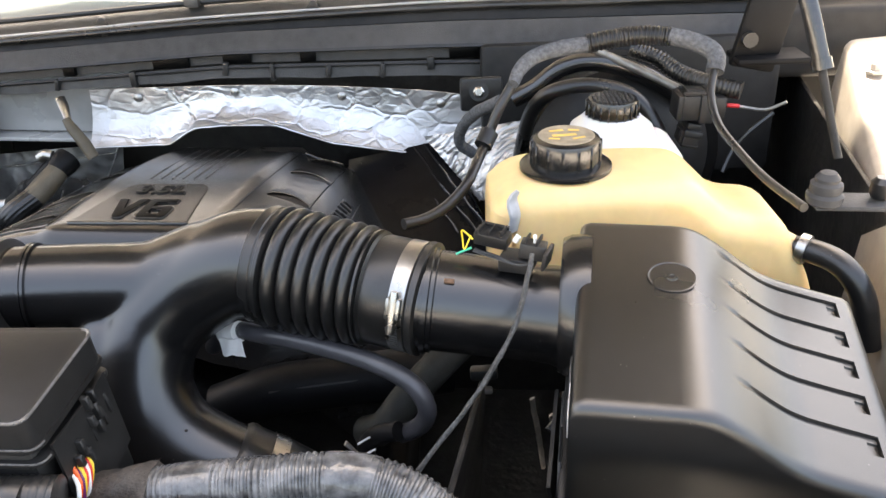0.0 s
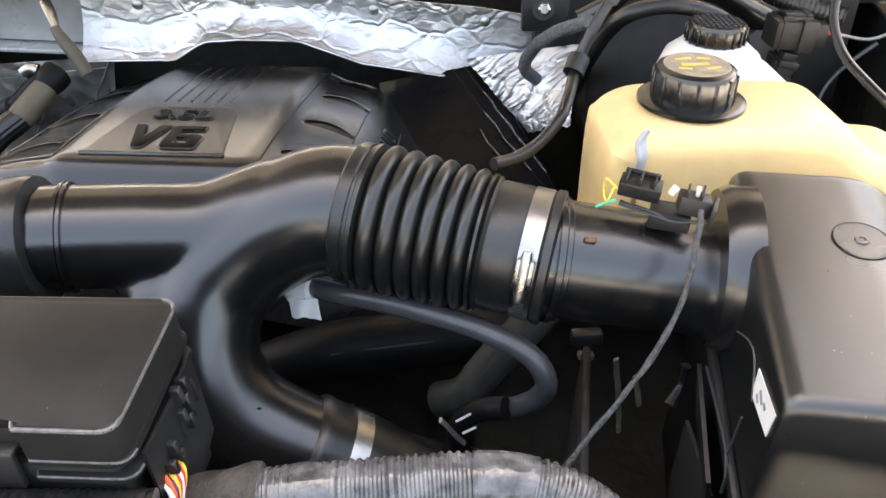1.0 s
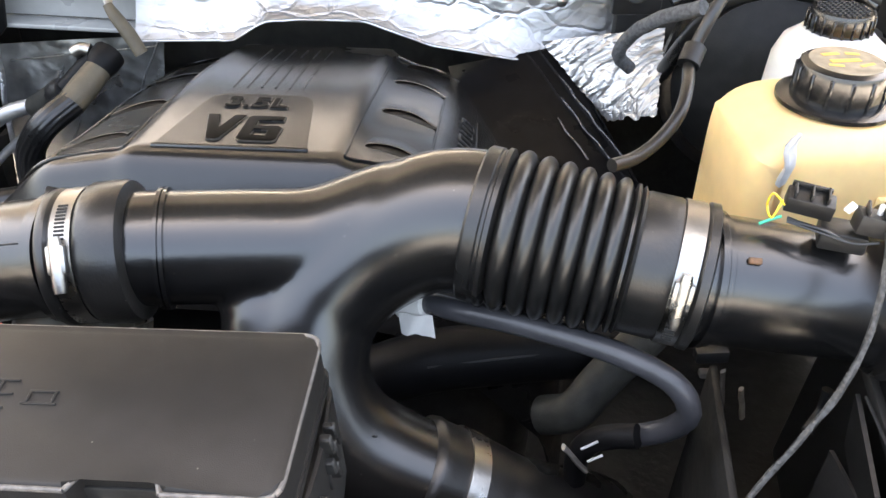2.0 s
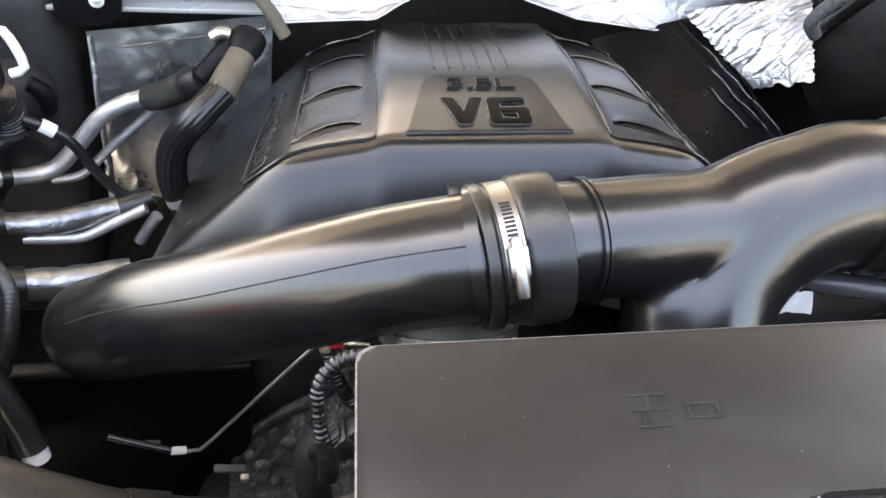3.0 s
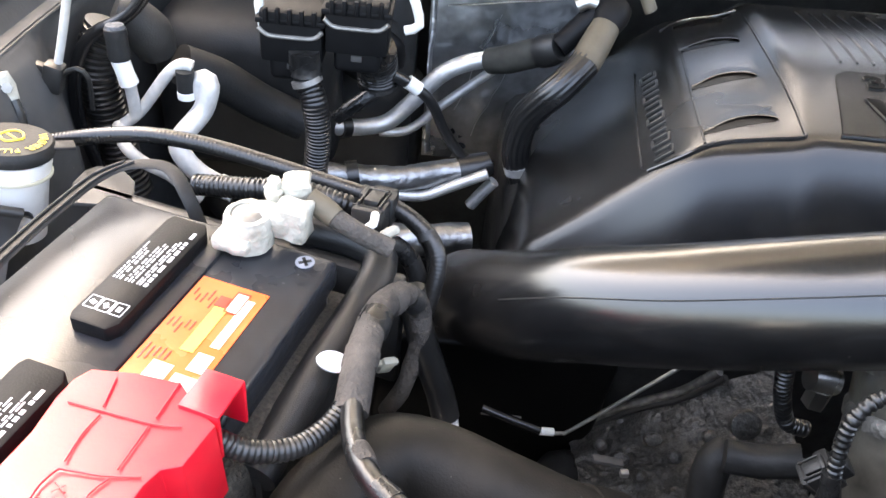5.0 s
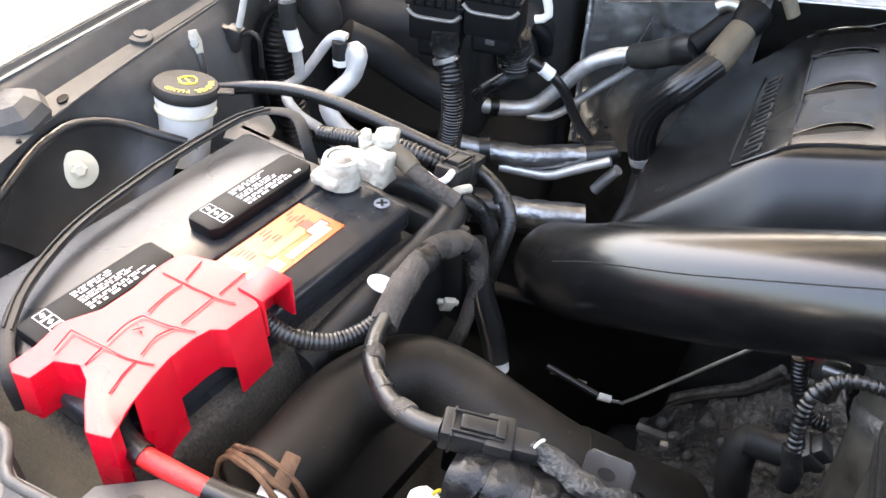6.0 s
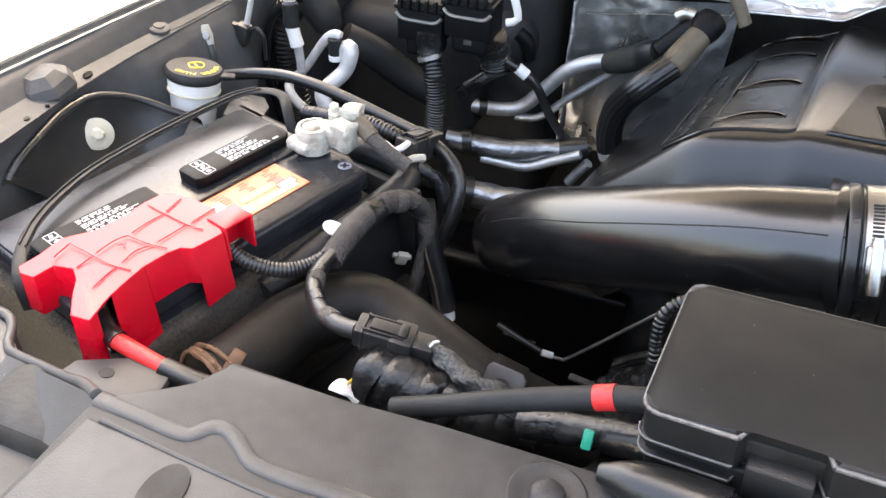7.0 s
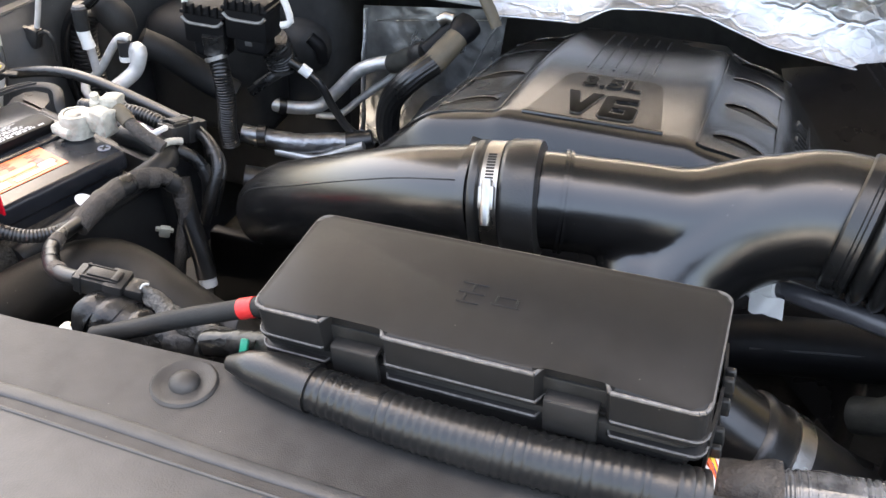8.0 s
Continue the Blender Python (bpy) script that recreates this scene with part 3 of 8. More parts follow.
def fenders():
    # passenger side: outer edge, top rail and inner wall
    m = Matrix.Translation((-1.10, 0.8, 1.0))
    f = thing("inner_fender", m, "dusty dark grey painted inner fender rail", "fender", kind="structure")

    def outer_edge(y):
        return -1.127 + 0.118 * (y - 0.651)

    def across(prof, v):
        k = v * (len(prof) - 1)
        i = min(int(k), len(prof) - 2)
        t = k - i
        return [prof[i][n] * (1 - t) + prof[i + 1][n] * t for n in (0, 1)]

    def inner_line(y):
        return float(np.interp(y, [0.60, 0.69, 0.75, 0.82, 0.89, 0.96, 1.4], [0.075, 0.057, 0.050, 0.043, 0.040, 0.036, 0.030]))

    def rail(u, v):
        """Raised lip, wavy fold and flat top; behind the wheel arch the side falls away as a sloping wall."""
        y = 0.18 + 1.25 * u
        e = inner_line(y)
        w = min(1.0, max(0.0, (y - 0.72) / 0.08))
        w *= float(np.interp(y, [0.94, 0.99], [1.0, -0.35]))
        side = [(e + d * w - 0.004 * (1 - abs(w)), z) for d, z in ((0.010, 1.162), (0.020, 1.138), (0.028, 1.10), (0.034, 1.0), (0.036, 0.62))]
        dx, z = across([(0.0, 1.202), (0.003, 1.2055), (0.008, 1.2055), (0.010, 1.2015), (0.014, 1.1995), (0.40 * e, 1.1945), (0.52 * e, 1.186), (0.60 * e, 1.1795), (e - 0.004, 1.1755), (e, 1.1745)] + side, v)
        wave = 0.0035 * math.sin(7.5 * y + 0.6) if 0.012 < dx < e - 0.006 else 0.0
        return (outer_edge(y) + dx + wave, y, z)

    part("rail_skin", sheet(rail, 70, 56, 0.003), M_PAINT, f)
    part("rail_crease", tube([(outer_edge(y) + inner_line(y) - 0.001, y, 1.1752) for y in [0.70 + 0.05 * k for k in range(14)]], 0.0012, 6, 0.05), M_PAINT, f)
    def outer(u, v):
        prof = [(-0.72, 0.45), (-0.71, 0.80), (-0.65, 1.02), (-0.49, 1.13), (-0.22, 1.188), (-0.04, 1.205), (-0.002, 1.206)]
        dx, z = across(prof, v)
        y = -0.1 + 1.6 * u
        return (outer_edge(y) + dx, y, z)

    part("fender_skin", sheet(outer, 10, 24, 0.003), M_FENDER, f, "pale beige outer fender in full sun")
    part("edge_bead", tube([(outer_edge(y) + 0.0045, y, 1.2062) for y in (0.0, 0.4, 0.8, 1.43)], 0.0018, 8, 0.05), M_FENDER, f)
    part("rail_fold", tube([(outer_edge(y) + 0.0135, y, 1.2008) for y in (0.19, 0.5, 0.8, 1.42)], 0.0010, 8, 0.05), M_SILVER, f)
    # flat discs for the holes, inner shade given by near-black colour
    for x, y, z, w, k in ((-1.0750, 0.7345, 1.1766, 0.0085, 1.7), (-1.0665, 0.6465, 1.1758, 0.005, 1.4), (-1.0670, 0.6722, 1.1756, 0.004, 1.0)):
        part("hole", lathe([(0, 0), (w / 2, 0), (w / 2, 0.0012), (0, 0.0012)], pose(x, y, z, 0, 0, 20) @ Matrix.Diagonal((1, k, 1, 1)), 14), M_SHADE, f)
    for x, y, z in ((-1.0760, 0.846, 1.1815), (-1.046, 0.566, 1.1725)):
        part("bolt", lathe([(0.0115, -0.004), (0.0115, 0.0006), (0.0095, 0.0016), (0.0060, 0.0014), (0.0055, 0.0030), (0, 0.0034)], pose(x, y, z, 0, 14, 0), 20), M_PAINT, f)
    # driver side, pale beige
    DATUM[0] = driver_half()
    m2 = Matrix.Translation((0.52, 0.8, 1.0))
    g = thing("inner_fender", m2, "pale beige painted fender rail in bright light", "fender", kind="structure")

    def rail2(u, v):
        y = 0.15 + 1.02 * u
        x0 = 0.474 + 0.30 * (y - 0.856)
        z0 = max(1.16, 1.24 + 0.16 * (y - 0.856))
        prof = [(-0.02, -0.62), (-0.012, -0.07), (-0.004, -0.008), (0.004, 0), (0.075, 0.004), (0.09, 0.014), (0.13, 0.02), (0.30, -0.03), (0.55, -0.2), (0.62, -0.7)]
        k = v * (len(prof) - 1)
        i = min(int(k), len(prof) - 2)
        t = k - i
        return (x0 + prof[i][0] * (1 - t) + prof[i + 1][0] * t, y, z0 + prof[i][1] * (1 - t) + prof[i + 1][1] * t)

    part("rail_skin", sheet(rail2, 20, 32, 0.003), M_RAIL, g)
    part("inner_wall", rbox(0.006, 1.35, 0.66, pose(0.452, 0.8, 0.895, 0, 0, -10.7), 0.002), M_DARK, g)
    part("cowl_end", rbox(0.26, 0.22, 0.10, pose(0.60, 1.29, 1.285), 0.012, 3), M_MATTE, g)
    part("bolt", lathe([(0.012, 0), (0.012, 0.003), (0.0065, 0.004), (0.0065, 0.012), (0, 0.012)], pose(0.555, 1.06, 1.277), 6), M_RAIL, g)
    DATUM[0] = PASSENGER


def front_support():
    m = Matrix.Translation((-0.4, 0.3, 0.9))
    f = thing("radiator_cover", m, "dusty dark grey plastic cover over the radiator", "radiator cover", kind="structure")
    edge = [(-0.768, 0.392), (-0.766, 0.3978), (-0.7530, 0.4035), (-0.7370, 0.4115), (-0.7210, 0.4240), (-0.7160, 0.4455), (-0.7133, 0.4490), (-0.6436, 0.4470), (-0.5847, 0.4515), (-0.45, 0.456), (-0.25, 0.452), (0.05, 0.448), (0.30, 0.43), (0.30, -0.02), (-0.50, -0.02), (-0.64, 0.10), (-0.768, 0.30)]
    part("cover_sheet", prism(edge, 1.188, 1.200, None, 0.003), M_TRAY, f)
    part("front_wall", rbox(1.2, 0.02, 0.9, pose(-0.3, -0.03, 0.75), 0.004), M_TRAY, f)
    part("radiator", rbox(1.0, 0.05, 0.62, pose(-0.36, 0.40, 0.86), 0.01), M_DARK, f)
    # raised pale bead that runs along the cover with one jog
    band = [(-0.766, 0.3955), (-0.7318, 0.3940), (-0.7090, 0.3930), (-0.7030, 0.3960), (-0.6974, 0.4030), (-0.6900, 0.4050), (-0.6830, 0.4030), (-0.6738, 0.3975), (-0.6640, 0.3915), (-0.6398, 0.3905), (-0.6079, 0.3920), (-0.5424, 0.3903), (-0.4691, 0.3867), (-0.398, 0.3845), (-0.2, 0.378), (0.1, 0.370)]
    part("flat_bead", tube([(x, y, 1.2002) for x, y in band], 0.0048, 12, 0.006, flat=0.35), M_PANEL, f)
    part("step", tube([(-0.7525, 0.3826, 1.2022), (-0.7103, 0.3796, 1.2022), (-0.6694, 0.3774, 1.2022), (-0.6442, 0.3765, 1.2022), (-0.6086, 0.3780, 1.2022), (-0.5141, 0.3746, 1.2022), (-0.4318, 0.3719, 1.2022), (-0.2, 0.364, 1.2022), (0.1, 0.352, 1.2022)], 0.0016, 8, 0.02), M_PANEL, f)
    part("front_band", prism([(-0.760, 0.382), (-0.71, 0.3785), (-0.66, 0.3755), (-0.62, 0.377), (-0.50, 0.3735), (-0.3, 0.367), (0.2, 0.348), (0.2, 0.05), (-0.48, 0.05), (-0.66, 0.18), (-0.765, 0.3)], 1.199, 1.2025, None, 0.002), M_PANEL, f)
    part("oval_hole", lathe([(0, 0), (0.018, 0), (0.018, 0.001), (0, 0.001)], Matrix.Translation((-0.694, 0.358, 1.2025)) @ Matrix.Diagonal((0.62, 0.95, 1, 1)), 24), M_DARK, f)
    # grey corner panel beside the headlight
    c = thing("corner_panel", Matrix.Translation((-0.95, 0.36, 1.10)), "pale grey plastic corner panel with a bolt and label", "panel", kind="structure")
    out = [(-1.0333, 0.4764), (-0.9655, 0.4656), (-0.9346, 0.4628), (-0.9102, 0.4594), (-0.8981, 0.4476), (-0.8875, 0.4354), (-0.8571, 0.4357), (-0.8275, 0.4356), (-0.8086, 0.4307), (-0.7881, 0.4238), (-0.760, 0.345), (-0.890, 0.300)]
    part("panel", prism(out[::-1], 1.105, 1.150, None, 0.004), M_PANEL, c)
    part("ridge", tube([(-0.9655, 0.4656, 1.1525), (-0.9346, 0.4628, 1.1525), (-0.9102, 0.4594, 1.1525), (-0.8981, 0.4476, 1.1525), (-0.8875, 0.4354, 1.1525), (-0.8400, 0.4235, 1.1660), (-0.8150, 0.4160, 1.1760), (-0.7900, 0.4080, 1.1890), (-0.7680, 0.3970, 1.2005)], 0.0034, 10, 0.006), M_PANEL, c)
    part("ramp", sheet(lambda u, v: (-0.885 + 0.119 * u + 0.006 * v, 0.4310 - 0.035 * u - 0.030 * v, 1.153 + 0.047 * u - (0.004 + 0.020 * u) * v), 10, 5, 0.003), M_PANEL, c)
    part("inner_ridge", tube([(-0.8720, 0.4155, 1.1520), (-0.8650, 0.4133, 1.1520), (-0.8550, 0.4067, 1.1520), (-0.8511, 0.3970, 1.1520), (-0.8513, 0.3906, 1.1520)], 0.0035, 8, 0.006), M_PANEL, c)
    part("bolt", lathe([(0.0165, 0), (0.0165, 0.002), (0.0140, 0.0032), (0.0105, 0.0028), (0.0095, 0.0035), (0.0085, 0.006), (0, 0.0065)], Matrix.Translation((-0.9347, 0.4413, 1.1510)), 32), M_CAST, c, "bright round bolt")
    part("label", rbox(0.034, 0.026, 0.001, Matrix.Translation((-0.8446, 0.4004, 1.1510)) @ pose(0, 0, 0, 0, 0, 30), 0.0003), M_PAPER, c, "white paper label")
    part("dent", lathe([(0, 0), (0.0085, 0), (0.0085, 0.0012), (0, 0.0012)], Matrix.Translation((-0.8620, 0.4141, 1.1510)) @ pose(0, 0, 0, 0, 0, -20) @ Matrix.Diagonal((0.8, 1.5, 1, 1)), 20), M_DARK, c)
    part("latch_plate", prism([(-0.852, 0.436), (-0.848, 0.451), (-0.816, 0.467), (-0.783, 0.472), (-0.779, 0.447), (-0.785, 0.434), (-0.828, 0.425)][::-1], 1.139, 1.145, None, 0.0015), M_PANEL, c)
    part("plate_hole", lathe([(0, 0), (0.0048, 0), (0.0048, 0.0010), (0, 0.0010)], pose(-0.8215, 0.449, 1.1445) @ Matrix.Diagonal((1.2, 0.9, 1, 1)), 18), M_DARK, c)


def push_pin(x, y, z, r=0.017):
    t = thing("push_pin", pose(x, y, z), "round black plastic push pin in a recess", "push pin", group="pins along the radiator cover")
    part("rim", lathe([(r * 1.2, 0), (r * 1.2, 0.0008), (r * 1.12, 0.0022), (r * 1.02, 0.0022), (r * 0.86, 0.0010), (r * 0.6, 0.0006), (0, 0.0006)], pose(0, 0, 0), 40), M_TRAY, t, local=True)
    part("head", lathe([(r * 0.55, 0), (r * 0.55, 0.002), (r * 0.45, 0.0045), (r * 0.2, 0.006), (0, 0.0062)], pose(0, 0, 0), 28), M_TRAY, t, local=True)


ground()
firewall()
cowl()
hood()
fenders()
front_support()
push_pin(-0.521, 0.431, 1.2)


# ---- engine cover ----
CX, CY = -0.3365, 0.884
COVER = pose(CX, CY, 0, 0, 0, -6.1)


def cover_z(dx, y):
    a = abs(dx) / (1 - 0.1 * (y - CY))
    drop = float(np.interp(a, [0, 0.092, 0.106, 0.170, 0.184, 0.226, 0.26, 0.30, 0.315, 0.325], [0, 0, -0.006, -0.018, -0.026, -0.066, -0.098, -0.135, -0.18, -0.27]))
    front = float(np.interp(y, [0.78, 0.80, 0.825, 0.845, 0.857, 0.866, 0.873], [-0.22, -0.14, -0.076, -0.036, -0.015, -0.0035, 0]))
    back = -0.38 * max(0, y - 0.93) ** 2 - 3.0 * max(0, y - 1.20) ** 2
    side = -0.010 * min(1, max(0, (y - 0.89) / 0.09)) * min(1, max(0, (a - 0.095) / 0.02))
    return 1.191 + back + drop + front + side + 0.06 * dx


def on_cover(dx, y, up=0.0):
    e = 0.004
    p = Vector((dx, y - CY, cover_z(dx, y)))
    px = Vector((e, 0, cover_z(dx + e, y) - p.z))
    py = Vector((0, e, cover_z(dx, y + e) - p.z))
    nrm = px.cross(py).normalized()
    x = (px - nrm * px.dot(nrm)).normalized()
    m = Matrix((x, nrm.cross(x), nrm)).transposed().to_4x4()
    m.translation = p + nrm * up
    return COVER @ m


def engine_cover():
    c = thing("engine_cover", Matrix.Translation((CX, 1.0, 0.95)), "satin black moulded plastic engine cover with raised lettering", "engine cover")
    ys = [0.806, 0.812, 0.825, 0.835, 0.845, 0.85, 0.855, 0.86, 0.865, 0.871, 0.878] + [0.884 + 0.0125 * i for i in range(32)]

    def fn(u, v):
        y = ys[round(v * (len(ys) - 1))]
        dx = 0.325 * (1 - 0.1 * (y - CY)) * (2 * u - 1)
        return COVER @ Vector((dx, y - CY, cover_z(dx, y)))

    part("shell", sheet(fn, 90, len(ys) - 1, 0.003), M_COVER, c)
    # name plate with its lower ridge and lettering
    def quad(pts, up):
        return [on_cover(x, y, up).translation for x, y in pts]

    def bar(pts, r, up=0.0005):
        return tube([on_cover(x, y, up).translation for x, y in pts], r, 8, 0.006)

    plate = bmesh.new()
    rows = []
    for j in range(13):
        q = j / 12
        y = 0.883 + 0.114 * q
        w = (0.068 - 0.018 * q) * (1 - 0.18 * max(0, (q - 0.88) / 0.12) ** 2)
        rows.append([plate.verts.new(on_cover(-0.004 - w + 2 * w * i / 12, y, 0.0012).translation) for i in range(13)])
    for a, b in zip(rows, rows[1:]):
        for i in range(12):
            plate.faces.new((a[i], a[i + 1], b[i + 1], b[i]))
    bmesh.ops.solidify(plate, geom=plate.faces[:], thickness=0.0016)
    part("name_plate", plate, M_COVER, c, "smooth recessed name plate")
    part("plate_ridge", bar([(-0.074, 0.879), (-0.004, 0.880), (0.066, 0.881)], 0.0024), M_PLASTIC, c)

    def glyph(outline, z=0.0016):
        g = prism(outline, -0.001, z, None, 0.0)
        top = [e for e in g.edges if all(v.co.z > 0 for v in e.verts)]
        bmesh.ops.bevel(g, geom=top, offset=0.0009, segments=2, affect="EDGES", profile=0.5)
        return g

    def grow(poly, d):
        """The outline moved outwards by d."""
        n = len(poly)
        area = sum(poly[i][0] * poly[(i + 1) % n][1] - poly[(i + 1) % n][0] * poly[i][1] for i in range(n))
        sg = 1 if area > 0 else -1
        out = []
        for i in range(n):
            p, q, r = Vector(poly[i - 1]), Vector(poly[i]), Vector(poly[(i + 1) % n])
            a, b = (q - p).normalized(), (r - q).normalized()
            na, nb = Vector((a.y, -a.x)) * sg, Vector((b.y, -b.x)) * sg
            m = (na + nb).normalized()
            out.append(tuple(q + m * (d / max(0.4, m.dot(na)))))
        return out

    def raised(polys, m, label):
        # wider paler layer under each letter paints its edge highlight
        rim = [glyph(grow(p, 0.0009), 0.0012) for p in polys]
        part("lettering_rim", moved(join(*rim), m), M_RIM, c)
        part("lettering", moved(join(*[glyph(p, 0.0020) for p in polys]), m), M_LETTER, c, label)

    vee = [(-0.042, 0.050), (-0.031, 0.050), (-0.0235, 0.018), (-0.0165, 0.050), (-0.0055, 0.050), (-0.0175, 0.002), (-0.0205, 0.0), (-0.0265, 0.0), (-0.0295, 0.002)]
    at = on_cover(0.0, 0.916, 0.0016)
    raised([[(x, y - 0.025) for x, y in vee][::-1]], at, "raised black letter V")
    raised([[(0.0315, 0.025), (0.0015, 0.025), (-0.002, 0.021), (-0.002, -0.021), (0.0015, -0.025), (0.0305, -0.025), (0.034, -0.021), (0.034, 0.001), (0.0305, 0.005), (0.0080, 0.005), (0.0080, -0.003), (0.0240, -0.003), (0.0240, -0.0165), (0.0080, -0.0165), (0.0080, 0.0165), (0.0315, 0.0165)][::-1]], at, "raised black figure 6")
    for up, bold, mm in ((0.0016, 0.0014, M_RIM), (0.0022, 0.0004, M_LETTER)):
        part("lettering" if mm is M_LETTER else "lettering_rim", letters("3.5L", 0.036, 0.0020, on_cover(-0.0045, 0.972, up) @ Matrix.Diagonal((1.02, 0.92, 1, 1)), bold), mm, c, "raised black letters 3.5L" if mm is M_LETTER else "")
    # low black bars stand in for thin shaded grooves in the top
    for i in range(6):
        x0 = -0.043 + 0.0145 * i
        part("rib", bar([(x0, 1.020), (x0 - 0.001, 1.08), (x0 - 0.004, 1.18)], 0.0013, -0.0002), M_RUBBER, c)
    for s in (-1, 1):
        part("groove_edge", bar([(s * 0.099, 0.880), (s * 0.099, 0.96), (s * 0.100, 1.10), (s * 0.098, 1.20)], 0.0014), M_COVER, c)
        part("panel_edge", bar([(s * 0.099, 0.879), (s * 0.104, 0.8785), (s * 0.120, 0.8805), (s * 0.150, 0.8805), (s * 0.171, 0.876), (s * 0.186, 0.873), (s * 0.208, 0.880)], 0.0017), M_PLASTIC, c)
        part("panel_edge", bar([(s * 0.171, 0.880), (s * 0.170, 0.96), (s * 0.169, 1.06), (s * 0.167, 1.18)], 0.0012), M_COVER, c)
        part("strip_edge", bar([(s * 0.212, 0.890), (s * 0.211, 0.96), (s * 0.206, 1.10)], 0.0011), M_COVER, c)
        part("top_edge", bar([(s * 0.100, 1.207), (s * 0.125, 1.214), (s * 0.150, 1.210), (s * 0.178, 1.190)], 0.0015), M_PLASTIC, c)
        for i in range(4):
            y0 = 0.889 + 0.097 * i - (0.012 if i == 3 else 0)
            k = 0.9 if i == 3 else 1.0
            m = on_cover(s * 0.140, y0 + 0.018, 0.0)
            lid = bmesh.new()
            dish = bmesh.new()
            g, gg = [], []
            for a in range(17):
                q = a / 16
                x = s * (-0.029 + 0.060 * q) * k
                arch = float(np.interp(q, [0, 0.06, 0.16, 0.34, 0.5, 0.68, 0.85, 1], [0.006, 0.010, 0.0135, 0.0155, 0.0135, 0.0075, -0.001, -0.0085]))
                low = arch - 0.0145 * math.sin(math.pi * min(1, 0.04 + 0.94 * q)) ** 0.75
                hh = 0.0022 * float(np.interp(q, [0, 0.1, 0.6, 1], [0.75, 1, 0.85, 0.05]))
                col = [lid.verts.new((x, arch + 0.0045, 0.0004)), lid.verts.new((x, arch + 0.0008, hh * 0.75)), lid.verts.new((x, arch, hh * 0.92))]
                for b in range(7):
                    r = b / 6
                    col.append(lid.verts.new((x, arch + 0.0010 + 0.022 * r, hh * (1 - r) ** 1.6 + 0.0002)))
                g.append(col)
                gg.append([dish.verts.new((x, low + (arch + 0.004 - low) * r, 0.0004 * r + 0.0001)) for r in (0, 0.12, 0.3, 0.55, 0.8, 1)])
            for a in range(16):
                for b in range(9):
                    lid.faces.new((g[a][b], g[a + 1][b], g[a + 1][b + 1], g[a][b + 1]))
                for b in range(5):
                    dish.faces.new((gg[a][b], gg[a + 1][b], gg[a + 1][b + 1], gg[a][b + 1]))
            lid.transform(m)
            dish.transform(m)
            lou = part("louvre", lid, M_COVER, c)
            # the mouth lies on the shell, near-black colour stands in for recess shade
            part("louvre_mouth", dish, M_SHADE, lou, "near-black louvre mouth with the recess shade in its colour")
        # lettering strip, its letters as plain bars
        for i in range(8):
            m = on_cover(s * 0.197, 0.894 + 0.0245 * i, 0.0008)
            for q in (-0.0065, 0.0065):
                part("letter_bar", moved(rbox(0.016, 0.0020, 0.0022, None, 0.0006), m @ Matrix.Translation((0, q, 0))), M_RIM, c)
            if i % 3 != 2:
                part("letter_bar", moved(rbox(0.0022, 0.014, 0.0018, None, 0.0006), m @ Matrix.Translation((0.008, 0, 0))), M_RIM, c)
            if i % 2:
                part("letter_bar", moved(rbox(0.0022, 0.014, 0.0018, None, 0.0006), m @ Matrix.Translation((-0.008, 0, 0))), M_RIM, c)


engine_cover()


# ---- intake ducting ----
def intake_tube():
    pts = [(-0.381, 0.6675, 1.2238), (-0.395, 0.668, 1.2205), (-0.449, 0.677, 1.2055), (-0.503, 0.6945, 1.180), (-0.5635, 0.7224, 1.1442), (-0.604, 0.7485, 1.1163), (-0.632, 0.7755, 1.087), (-0.656, 0.8095, 1.0557), (-0.672, 0.8564, 1.0163), (-0.676, 0.905, 0.975)]
    rr = [0.0392, 0.0394, 0.0390, 0.0394, 0.0398, 0.0403, 0.0403, 0.0410, 0.0411, 0.0411]
    t = thing("intake_tube", Matrix.Translation((-0.55, 0.72, 1.10)), "satin black plastic intake tube with a moulded seam", "intake tube")
    part("tube_wall", tube(pts, rr, 48, 0.006), M_PLASTIC, t)
    seam = []
    d = Vector((0, -0.68, 0.73)).normalized()
    line = spline(pts[:7], 0.02)
    for i, p in enumerate(line):
        a = (line[min(i + 1, len(line) - 1)] - line[max(0, i - 1)]).normalized()
        e = (d - a * d.dot(a)).normalized()
        seam.append(p + e * (float(np.interp(p.x, [-0.632, -0.604, -0.5635, -0.503, -0.449, -0.395], [0.0403, 0.0403, 0.0398, 0.0394, 0.0390, 0.0394])) + 0.0002))
    part("mould_seam", tube(seam, 0.0005, 6, 0.01), M_DARK, t)
    part("collar", lathe([(0.0392, -0.004), (0.0432, -0.004), (0.0432, 0.004), (0.0392, 0.004)], aim((-0.397, 0.6682, 1.2198), (-0.449, 0.677, 1.2055)), 48), M_PLASTIC, t)
    q = Vector((-0.5555, 0.690, 1.1235))
    for i in range(4):
        part("mould_mark", moved(rbox(0.0052, 0.0010, 0.0052, None, 0.0004), frame_of(q, q + Vector((0.065, -0.027, 0.035)), q + Vector((0, -0.5, -0.7))) @ pose(0.0066 * i - 0.010, 0, 0)), M_BOX, t)


